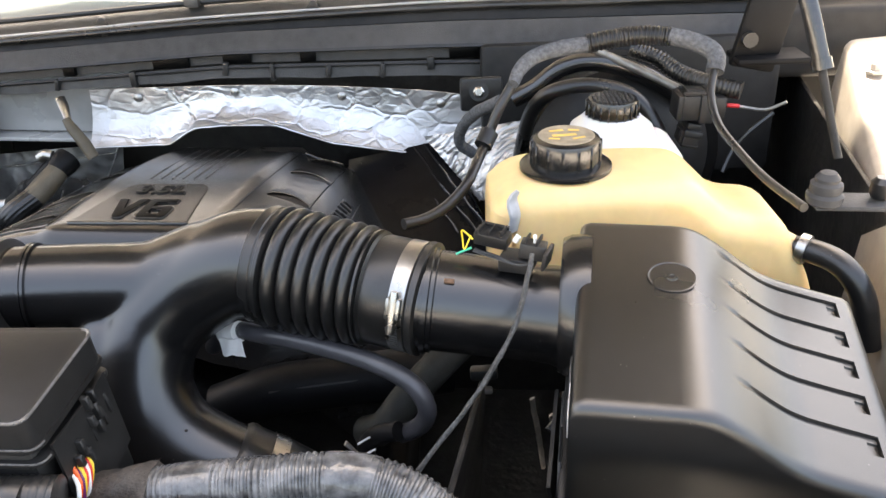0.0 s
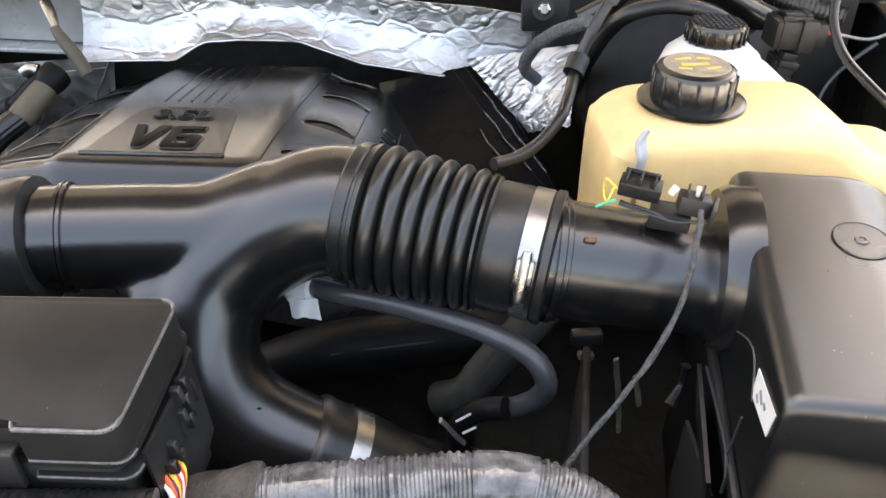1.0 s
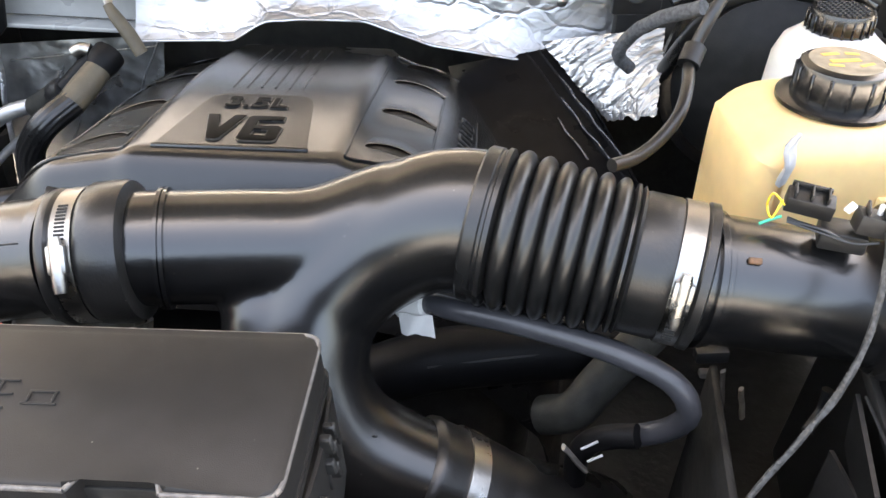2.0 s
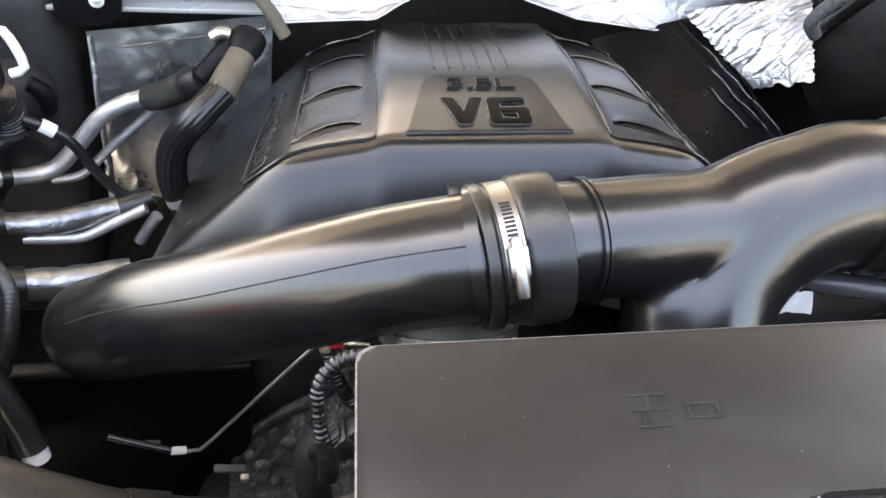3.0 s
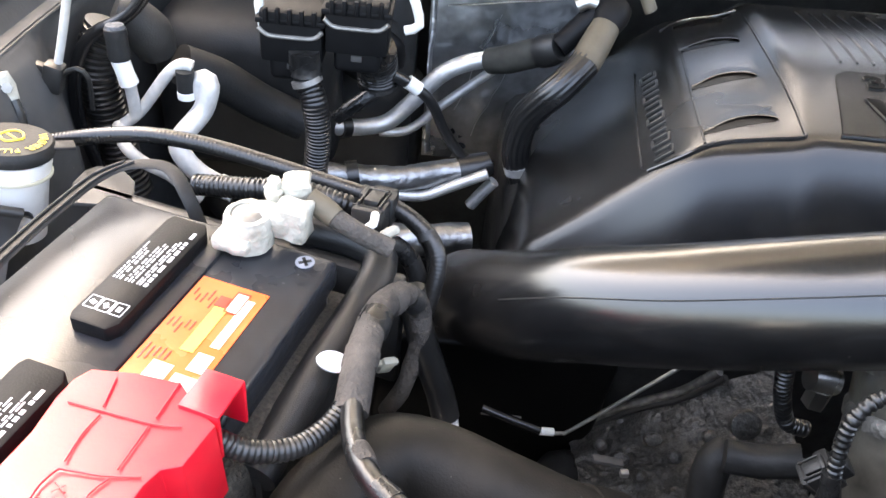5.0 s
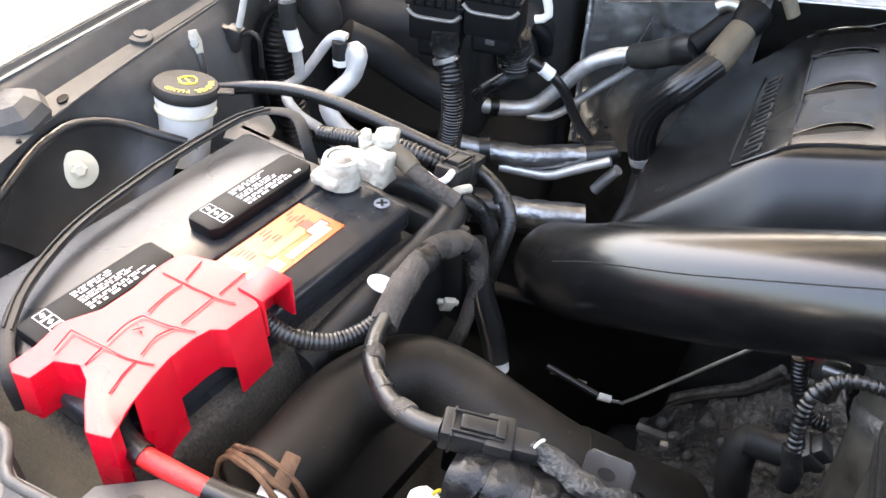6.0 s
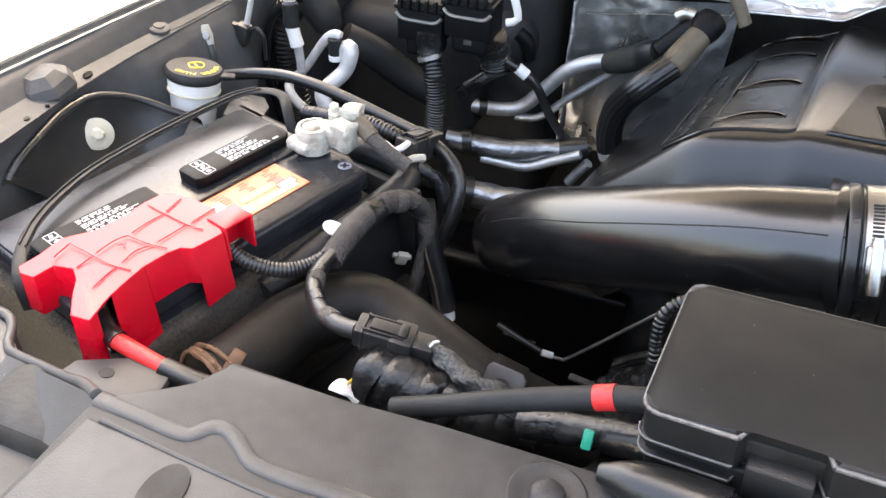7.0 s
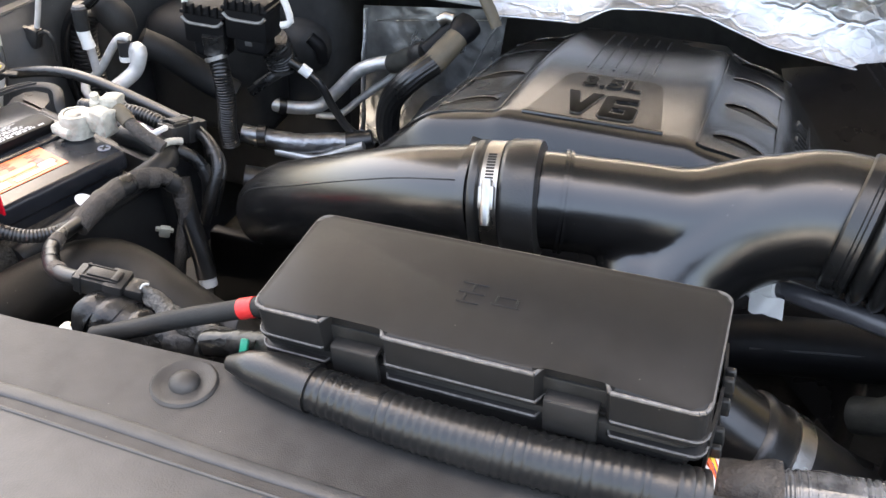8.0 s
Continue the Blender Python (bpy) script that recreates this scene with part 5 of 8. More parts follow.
# ---- coolant and brake reservoirs ----
def coolant_tank():
    t = thing("coolant_reservoir", Matrix.Translation((0.18, 0.76, 1.10)), "yellowed translucent coolant reservoir, nearly full", "reservoir")
    prof = [(0.052, 1.12), (0.052, 1.262), (0.058, 1.280), (0.074, 1.292), (0.100, 1.297), (0.160, 1.298), (0.212, 1.297), (0.234, 1.292), (0.250, 1.278), (0.266, 1.263), (0.283, 1.258), (0.300, 1.2565), (0.318, 1.248), (0.333, 1.222), (0.349, 1.190), (0.360, 1.156), (0.362, 1.12)]
    line = spline([Vector((x, 0, max(z, 1.150))) for x, z in prof], 0.006)
    nrm = []
    for i, p in enumerate(line):
        d = line[min(i + 1, len(line) - 1)] - line[max(i - 1, 0)]
        nrm.append(Vector((-d.z, 0, d.x)).normalized())
    bm = bmesh.new()
    rows = []
    R = 0.022
    for a in [-90 + 15 * k for k in range(7)] + [90 - 15 * k for k in range(6, -1, -1)]:
        front = len(rows) < 7
        inset = R * (1 - math.cos(radians(a)))
        off = R * (1 + math.sin(radians(a))) if front else R * (1 - math.sin(radians(a)))
        row = []
        for p, q in zip(line, nrm):
            y0 = 0.694 + 0.02 * max(0, p.x - 0.25)
            y1 = 0.806 - 0.06 * max(0, p.x - 0.22)
            w = p - q * inset
            row.append(bm.verts.new((w.x, y0 + off if front else y1 - off, w.z)))
        rows.append(row)
    for a, b in zip(rows, rows[1:]):
        for i in range(len(line) - 1):
            bm.faces.new((a[i], a[i + 1], b[i + 1], b[i]))
    for row in (rows[0], rows[-1]):
        foot = [bm.verts.new((v.co.x, v.co.y, 1.148)) for v in row]
        for i in range(len(row) - 1):
            bm.faces.new((row[i], row[i + 1], foot[i + 1], foot[i]))
    part("tank", bm, M_TANK, t)
    part("tank_shelf", rbox(0.33, 0.13, 0.012, pose(0.207, 0.752, 1.141), 0.004), M_BOX, t, "black plastic shelf under the tank")
    part("front_rib", rbox(0.012, 0.006, 0.09, pose(0.150, 0.692, 1.205), 0.003), M_TANK, t)
    part("neck", lathe([(0.034, 0), (0.036, 0.004), (0.036, 0.012), (0.028, 0.014)], pose(0.124, 0.748, 1.288), 32), M_TANK, t)
    cap = part("cap", lathe([(0.031, 0), (0.0315, 0.004), (0.0315, 0.024), (0.030, 0.028), (0.026, 0.030), (0, 0.0305)], pose(0.124, 0.748, 1.298), 40), M_PLASTIC, t, "black screw cap with faded yellow print")
    part("cap_flange", lathe([(0.034, 0), (0.042, 0.001), (0.042, 0.004), (0.038, 0.006), (0.030, 0.006)], pose(0.124, 0.748, 1.297), 40), M_PLASTIC, t)
    for i in range(14):
        a = 2 * math.pi * i / 14
        part("grip", rbox(0.0020, 0.003, 0.024, pose(0.124 + 0.0317 * math.cos(a), 0.748 + 0.0317 * math.sin(a), 1.312, 0, 0, math.degrees(a)), 0.0007, 1), M_PLASTIC, t)
    part("cap_top", lathe([(0.0255, 0), (0.0250, 0.0006), (0, 0.0008)], pose(0.124, 0.748, 1.3282), 40), M_CAPTOP, t, "dusty faded cap top")
    for i, (x, y, w, h, r) in enumerate(((-0.008, 0.010, 0.013, 0.004, 10), (0.008, 0.010, 0.010, 0.004, -12), (-0.002, -0.002, 0.022, 0.005, 4), (-0.012, -0.010, 0.010, 0.003, -15), (0.010, -0.010, 0.012, 0.003, 20))):
        part("print_bar", rbox(w, h, 0.0004, pose(0.124 + x, 0.748 + y, 1.3292, 0, 0, r), 0.0001, 1), M_CAPINK, t)
    part("outlet", tube([(0.307, 0.725, 1.237), (0.318, 0.720, 1.229), (0.334, 0.712, 1.223)], [0.013, 0.011, 0.0095], 18, 0.006), M_TANK, t)
    part("tape_scrap", tube([(0.072, 0.694, 1.262), (0.073, 0.690, 1.278), (0.070, 0.691, 1.292), (0.076, 0.693, 1.300)], [0.0055, 0.006, 0.0065, 0.003], 10, 0.004, rough=0.5, flat=0.5), M_PRINT, t, "scrap of grey tape")
    h = thing("overflow_hose", Matrix.Translation((0.41, 0.70, 1.10)), "black rubber overflow hose with a spring clamp", "hose")
    part("hose", tube([(0.329, 0.715, 1.223), (0.341, 0.705, 1.224), (0.357, 0.690, 1.222), (0.369, 0.675, 1.213), (0.380, 0.665, 1.190), (0.389, 0.660, 1.147)], 0.0112, 18, 0.006), M_RUBBER, h)
    part("spring_clamp", lathe([(0.0128, -0.004), (0.0142, -0.004), (0.0142, 0.004), (0.0128, 0.004)], aim((0.337, 0.708, 1.224), (0.352, 0.695, 1.222)), 24), M_STEEL, h)


def brake_tank():
    t = thing("brake_reservoir", Matrix.Translation((0.195, 0.90, 1.15)), "milky white brake fluid reservoir with a black ribbed cap", "reservoir")
    part("bottle", lathe([(0.046, 0), (0.050, 0.01), (0.052, 0.055), (0.050, 0.090), (0.044, 0.106), (0.034, 0.114), (0.030, 0.118)], pose(0.195, 0.90, 1.1750), 36), M_BOTTLE, t)
    part("bottle_front", rbox(0.115, 0.10, 0.09, pose(0.212, 0.898, 1.2220), 0.024, 4), M_BOTTLE, t)
    part("cap", lathe([(0.026, 0), (0.027, 0.003), (0.027, 0.018), (0.0255, 0.022), (0, 0.0225)], pose(0.195, 0.90, 1.2890), 36), M_PLASTIC, t, "black knurled cap")
    for i in range(9):
        for j in range(9):
            x, y = -0.020 + 0.005 * i, -0.020 + 0.005 * j
            if x * x + y * y < 0.022 ** 2:
                part("stud", rbox(0.0028, 0.0028, 0.0020, pose(0.195 + x, 0.90 + y, 1.3118), 0.0005, 1), M_PLASTIC, t)
    for i in range(20):
        a = 2 * math.pi * i / 20
        part("grip", rbox(0.003, 0.0022, 0.016, pose(0.195 + 0.0272 * math.cos(a), 0.90 + 0.0272 * math.sin(a), 1.3000, 0, 0, math.degrees(a)), 0.0007, 1), M_PLASTIC, t)
    b = thing("brake_booster", Matrix.Translation((0.245, 1.13, 1.0)), "round black brake booster drum against the firewall", "brake booster")
    part("drum", lathe([(0.03, -0.10), (0.06, -0.085), (0.115, -0.07), (0.130, -0.05), (0.130, 0.02), (0.120, 0.05), (0.05, 0.10)], pose(0.245, 1.14, 1.165, 90, 0, 0), 48), M_MATTE, b)
    part("rolled_edge", lathe([(0.128, -0.006), (0.136, -0.004), (0.136, 0.004), (0.128, 0.006)], pose(0.245, 1.10, 1.165, 90, 0, 0), 48), M_PLASTIC, b)


coolant_tank()
brake_tank()
DATUM[0] = PASSENGER


# ---- heat shields ----
def foil(name, label, fn, nu, nv, amp, seed, material=M_FOIL):
    def f(u, v):
        p = Vector(fn(u, v))
        q = p * 22 + Vector((seed, 0, 0))
        c = (1 - abs(noise.noise(q * 0.8))) ** 5 + 0.6 * (1 - abs(noise.noise(q * 1.9 + Vector((5, 2, 8))))) ** 4 + 0.12 * noise.noise(q * 5.1)
        return p + Vector((0, -1, 0.3)) * (amp * c)
    return solid(name, sheet(f, nu, nv, 0.0008), material, label, "heat shield", group="foil heat shields")


def shield_edge(u, v):
    x = -0.522 + 0.60 * u
    top = 1.236 + 0.012 * math.sin(3 * u) - 0.03 * max(0, u - 0.85)
    bot = float(np.interp(u, [0, 0.2, 0.26, 0.34, 0.46, 0.6, 0.8, 1.0], [1.158, 1.166, 1.190, 1.196, 1.198, 1.172, 1.158, 1.130]))
    z = bot + (top - bot) * v
    lip = 0.030 * (1 - v) ** 3
    return (x, 1.236 - lip - 0.02 * max(0, u - 0.8), z)


shield = foil("heat_shield", "crinkled bright aluminium foil heat shield on the firewall", shield_edge, 160, 30, 0.0011, 1.0)
part("folded_edge", tube([Vector(shield_edge(i / 30, 0.0)) + Vector((0, -0.001, 0)) for i in range(31)], 0.0028, 8, 0.012, rough=0.25, flat=0.6), M_FOIL, shield)
for u in (0.12, 0.36, 0.62, 0.86):
    q = Vector(shield_edge(u, 0.82))
    part("rivet", lathe([(0.0065, 0), (0.0065, 0.001), (0.004, 0.003), (0, 0.0035)], Matrix.Translation(q + Vector((0, -0.003, 0))) @ pose(0, 0, 0, 90, 0, 0), 16), M_STEEL, shield)
A, B, C, D = [Vector(q) for q in [(-0.030, 1.208, 1.182), (0.105, 1.165, 1.222), (0.094, 1.092, 1.146), (0.052, 1.140, 1.112)]]


def flap(u, v):
    """A loose flap with long slanting wrinkles and a ragged lower edge."""
    ragged = 1 + 0.08 * noise.noise(Vector((u * 6, 0, 2))) * (v > 0.9)
    p = A.lerp(B, u).lerp(D.lerp(C, u), v * ragged)
    k = v * 0.9 + u * 0.55 + 0.06 * noise.noise(Vector((u * 4, v * 4, 1)))
    w = (1 - abs(noise.noise(Vector((k * 13, u * 1.4, 4))))) ** 3 + 0.5 * (1 - abs(noise.noise(Vector((k * 31, u * 3.0, 9))))) ** 3
    return p + Vector((0.2, -1, 0.6)) * (0.0042 * w)


solid("heat_shield", sheet(flap, 40, 110, 0.0008), M_FOIL, "crinkled foil insulation flap beside the engine cover", "heat shield", group="foil heat shields")
FA, FB, FC, FD = [Vector(q) for q in [(-0.140, 1.205, 1.146), (-0.006, 1.213, 1.176), (0.092, 1.059, 1.058), (-0.100, 0.960, 1.074)]]


def film(u, v):
    """Black film pulled taut, with a few long folds running towards its outer edge."""
    p = FA.lerp(FB, u).lerp(FD.lerp(FC, u), v)
    d = u + 0.02 * noise.noise(Vector((v * 4, u * 2, 7)))
    fold = sum(h * max(0.0, 1 - abs(d - c - k * (v - 0.5)) / w) for c, k, w, h in ((0.935, 0.24, 0.010, 0.0020), (0.835, 0.27, 0.009, 0.0018)))
    slack = 0.002 * noise.noise(Vector((u * 2.2, v * 2.2, 3)))
    return p + Vector((0.1, -0.6, 0.9)) * (fold + slack)


fm = solid("insulation_film", sheet(film, 140, 60, 0.001), M_FILM, "glossy black plastic film with sharp folds beside the cover", "insulation")
# thin strips laid on the folds as their glints
for c0, k0, v0, v1 in ((0.935, 0.24, 0.20, 0.80), (0.835, 0.27, 0.34, 0.78), (0.70, 0.27, 0.46, 0.74)):
    part("crease", tube([Vector(film(c0 + k0 * (v - 0.5), v)) + Vector((0.001 * math.sin(31 * v), -0.0012, 0.0018)) for v in [v0 + (v1 - v0) * q / 16 for q in range(17)]], 0.0013, 8, 0.006, rough=0.5, flat=0.5), M_CREASE, fm, "film crease with its glint in a paler glossier colour")
part("edge_fold", tube([Vector(film(1.0, 0.02 + 0.96 * k / 20)) + Vector((0, -0.001, 0.001)) for k in range(21)], 0.0016, 8, 0.01, rough=0.3), M_FILM, fm, "folded glossy edge")
PA, PB, PC, PD = [Vector(q) for q in [(-0.737, 1.290, 1.110), (-0.518, 1.310, 1.128), (-0.532, 1.270, 0.890), (-0.733, 1.252, 0.900)]]
panel = foil("heat_shield", "dull foil insulation panel on the firewall", lambda u, v: PA.lerp(PB, u).lerp(PD.lerp(PC, u), v), 70, 56, 0.0010, 13.0, M_DULLFOIL)
random.seed(12)
for (ua, va), (ub, vb), w in (((0.02, 0.02), (0.03, 0.98), 0.004), ((0.97, 0.02), (0.62, 0.90), 0.0012), ((0.10, 0.10), (0.95, 0.06), 0.0016), ((0.55, 0.30), (0.30, 0.85), 0.0008), ((0.40, 0.15), (0.18, 0.70), 0.0008)):
    q = []
    for k in range(10):
        u, v = ua + (ub - ua) * k / 9, va + (vb - va) * k / 9
        q.append(PA.lerp(PB, u).lerp(PD.lerp(PC, u), v) + Vector((random.uniform(-0.002, 0.002), -0.004, 0.001)))
    part("taped_crease", tube(q, w, 6, 0.01, rough=0.4, flat=0.4), M_FOIL, panel, "bright foil crease")


# ---- battery ----
def battery():
    m = pose(-0.897, 0.6335, 1.145, 0, 0, -17)
    t = thing("battery", m, "black car battery with an orange label in a woven wrap", "battery")
    part("case", rbox(0.166, 0.262, 0.190, pose(0, 0, -0.107), 0.006), M_BATTERY, t, local=True)
    part("top_cover", rbox(0.172, 0.271, 0.022, pose(0.0, 0.0005, -0.011), 0.005, 3), M_BATTERY, t, local=True)
    part("top_step", rbox(0.100, 0.262, 0.005, pose(-0.033, 0, 0.000), 0.002, 2), M_BATTERY, t, local=True)
    part("insulating_wrap", rbox(0.188, 0.284, 0.146, pose(0.003, 0.001, -0.104), 0.008, 3), M_WRAP, t, "dusty brown woven insulating wrap", local=True)
    random.seed(4)
    for cy in (0.0665, -0.070):
        pad = prism([(-0.0125, -0.052), (0.0105, -0.052), (0.0150, -0.045), (0.0150, 0.045), (0.0105, 0.052), (-0.0125, 0.052), (-0.0150, 0.047), (-0.0150, -0.047)], 0, 0.0105, pose(-0.0095, cy, 0.002), 0.0015)
        p = part("vent_cap", pad, M_VENTCAP, t, "raised black vent cap with white warning print", local=True)
        for x, w0, th, gap in ((0.0098, 0.060, 0.0016, 0.004), (0.0066, 0.050, 0.0008, 0.002), (0.0046, 0.050, 0.0007, 0.002), (0.0012, 0.040, 0.0008, 0.002), (-0.0010, 0.042, 0.0007, 0.002), (-0.0032, 0.040, 0.0007, 0.002), (-0.0068, 0.034, 0.0010, 0.003), (-0.0092, 0.036, 0.0007, 0.002), (-0.0112, 0.036, 0.0007, 0.002)):
            y = -0.010
            while y < -0.010 + w0 * 0.85:
                w = random.uniform(0.002, 0.007)
                part("print_bar", rbox(th * 1.5, w, 0.0003, pose(-0.0095 + x, cy + y + w / 2 - 0.004, 0.0127), 0.0001, 1), M_PRINT, p, local=True)
                y += w + random.uniform(0.0008, gap)
        for k in range(3):
            cx, c0 = -0.0095 + 0.0085 - 0.0085 * k, cy - 0.036
            for dx, dy in ((0.0036, 0), (-0.0036, 0), (0, 0.0048), (0, -0.0048)):
                part("print_bar", rbox(0.0007 if dx else 0.0072, 0.0096 if dx else 0.0007, 0.0003, pose(cx + dx, c0 + dy, 0.0127), 0.0001, 1), M_PRINT, p, local=True)
            part("print_bar", rbox(0.0030, 0.0040, 0.0003, pose(cx, c0, 0.0127, 0, 0, 35 * k), 0.0001, 1), M_PRINT, p, local=True)
    LX, LY = 0.0405, 0.036
    lab = part("label", prism([(-0.0225, -0.060), (0.0225, -0.060), (0.0225, 0.050), (-0.0225, 0.050)], 0.0, 0.0006, pose(LX, LY, 0.0003), 0), M_ORANGE, t, "orange and white printed label", local=True)
    for x, y, w, h, mm in ((0.0020, 0.010, 0.0085, 0.038, M_LABELY), (0.0150, 0.020, 0.0060, 0.042, M_LABELW), (0.0085, 0.036, 0.0085, 0.016, M_LABELW), (0.0000, 0.034, 0.0075, 0.009, M_LABELD), (-0.004, -0.036, 0.013, 0.030, M_LABELW), (0.0125, -0.036, 0.014, 0.022, M_LABELW), (0.0140, -0.014, 0.010, 0.014, M_LABELW)):
        part("print_block", rbox(w, h, 0.0004, pose(LX + x, LY + y, 0.0012), 0.0001, 1), mm, lab, local=True)
    for dx, dy, w, h in ((0.0040, 0, 0.0008, 0.018), (-0.0040, 0, 0.0008, 0.018), (0, 0.009, 0.0088, 0.0008), (0, -0.009, 0.0088, 0.0008)):
        part("print_bar", rbox(w, h, 0.0003, pose(LX + 0.0085 + dx, LY + 0.036 + dy, 0.0015), 0.0001, 1), M_LABELD, lab, local=True)
    for i in range(15):
        w = random.uniform(0.005, 0.013)
        part("print_bar", rbox(0.0011, w, 0.0003, pose(LX - 0.0190 + 0.0034 * (i % 5), LY + 0.034 - 0.026 * (i // 5) + random.uniform(-0.003, 0.003), 0.0012), 0.0001, 1), M_LABELD, lab, local=True)
    part("sticker", lathe([(0, 0), (0.0062, 0), (0.0062, 0.0006), (0, 0.0006)], pose(0.0680, 0.1235, 0.0005), 24), M_GREYPRINT, t, "small round grey sticker", local=True)
    for a in (40, 130):
        part("sticker_mark", rbox(0.0085, 0.0022, 0.0004, pose(0.0680, 0.1235, 0.0014, 0, 0, a), 0.0001, 1), M_DARK, t, local=True)
    part("terminal_post", lathe([(0.0095, 0), (0.0085, 0.018), (0.007, 0.020), (0, 0.020)], pose(0.050, -0.105, 0.0), 20), M_TERM, t, local=True)
    s = thing("battery_strap", m, "black rubber carrying strap arched over the battery", "strap")
    strap = [(-0.872, 0.775, 1.120), (-0.884, 0.784, 1.150), (-0.902, 0.803, 1.159), (-0.928, 0.802, 1.159), (-0.945, 0.786, 1.157), (-0.958, 0.750, 1.156), (-0.967, 0.715, 1.156), (-0.974, 0.681, 1.156), (-0.982, 0.618, 1.156), (-0.974, 0.558, 1.156), (-0.959, 0.521, 1.154), (-0.940, 0.497, 1.148), (-0.934, 0.492, 1.125)]
    part("strap_band", tube(strap, 0.0052, 12, 0.006, flat=0.3), M_MATTE, s)
    for i in range(2):
        part("strap_rib", tube([Vector(p) + Vector((0.003 - 0.006 * i, 0.001, 0.0024)) for p in strap[3:11]], 0.0009, 6, 0.01), M_MATTE, s)
    w = thing("battery_tray", m, "black plastic battery tray edge", "tray")
    part("tray_end", rbox(0.25, 0.012, 0.10, pose(0.0, 0.158, -0.07), 0.004), M_BOX, w, local=True)
    part("tray_floor", rbox(0.28, 0.34, 0.02, pose(0.0, 0.0, -0.215), 0.004), M_BOX, w, local=True)
    # corroded negative terminal clamp
    c = thing("terminal_clamp", m, "white corroded lead clamp on the negative battery post", "battery terminal")
    ra = Vector((-0.834, 0.746, 1.163))
    rb = Vector((-0.808, 0.755, 1.168))

    def crumble(bm, amp, seed):
        bmesh.ops.subdivide_edges(bm, edges=bm.edges[:], cuts=2, use_grid_fill=True)
        bm.normal_update()
        for v in bm.verts:
            v.co += v.normal * (amp * noise.noise(v.co * 130 + Vector((seed, 0, 0))) + 0.5 * amp * noise.noise(v.co * 320))
        return bm

    mr = Matrix.Translation(ra) @ pose(0, 0, 0, 0, 0, -17)
    part("clamp_ring", crumble(lathe([(0.0125, -0.017), (0.0155, -0.016), (0.0164, -0.008), (0.0160, 0.004), (0.0145, 0.0075), (0.0112, 0.008), (0.0105, 0.0050), (0, 0.0045)], mr, 20), 0.0008, 3), M_TERM, c)
    part("clamp_lip", crumble(rbox(0.026, 0.020, 0.012, mr @ pose(-0.004, -0.010, -0.008), 0.004, 2), 0.0012, 8), M_TERM, c)
    part("post_top", lathe([(0.0102, 0.003), (0.0100, 0.007), (0.0075, 0.0085), (0, 0.0085)], mr, 20), M_CAST, c)
    part("clamp_neck", crumble(rbox(0.030, 0.016, 0.018, Matrix.Translation(ra.lerp(rb, 0.55)) @ pose(0, 0, -0.002, 0, 0, -10), 0.004, 2), 0.0015, 5), M_TERM, c)
    part("clamp_ear", crumble(rbox(0.022, 0.019, 0.026, Matrix.Translation(rb) @ pose(0.002, -0.004, -0.004, 4, 6, -12), 0.003, 2), 0.0020, 1), M_TERM, c)
    part("clamp_ear", crumble(rbox(0.018, 0.020, 0.026, Matrix.Translation(rb) @ pose(0.001, 0.016, 0.002, -5, 0, 14), 0.003, 2), 0.0022, 12), M_TERM, c)
    part("clamp_bolt", crumble(lathe([(0.0075, 0), (0.0075, 0.007), (0.0045, 0.008), (0.0045, 0.014), (0, 0.014)], Matrix.Translation(rb) @ pose(-0.012, 0.010, 0.004, 10, 0, 0), 6), 0.0010, 2), M_TERM, c)
    part("wire_lug", tube([rb + Vector((0.010, 0.010, 0.004)), rb + Vector((0.020, 0.006, 0.000)), rb + Vector((0.028, 0.002, -0.004))], [0.008, 0.0085, 0.0075], 12, 0.004, rough=0.1), M_TAN, c, "yellowed crimped wire lug")
    part("lead_sheath", tube([rb + Vector((0.026, 0.003, -0.003)), rb + Vector((0.045, -0.002, -0.012)), rb + Vector((0.065, -0.002, -0.022))], 0.0066, 14, 0.005), M_CLOTH, c)
    # red terminal cover
    r = thing("terminal_cover", m, "bright red plastic cover over the positive battery terminal", "terminal cover")
    def shell(points, drops, th=0.0026):
        """A moulded cap: a top outline with a skirt that falls by drops (one for each edge's two ends, None for a gap)."""
        bm = bmesh.new()
        pts = [Vector(p) for p in points]
        top = [bm.verts.new(p) for p in pts]
        bm.faces.new(top)
        n = len(pts)
        for i, d in enumerate(drops):
            if d:
                a, b = top[i], top[(i + 1) % n]
                low = []
                for v, k in ((a, d[0]), (b, d[1])):
                    out = (v.co - Vector((-0.868, 0.535, v.co.z))).normalized()
                    low.append(bm.verts.new(v.co + out * (0.05 * k) - Vector((0, 0, k))))
                bm.faces.new((a, low[0], low[1], b))
        bmesh.ops.remove_doubles(bm, verts=bm.verts[:], dist=0.0004)
        return bm

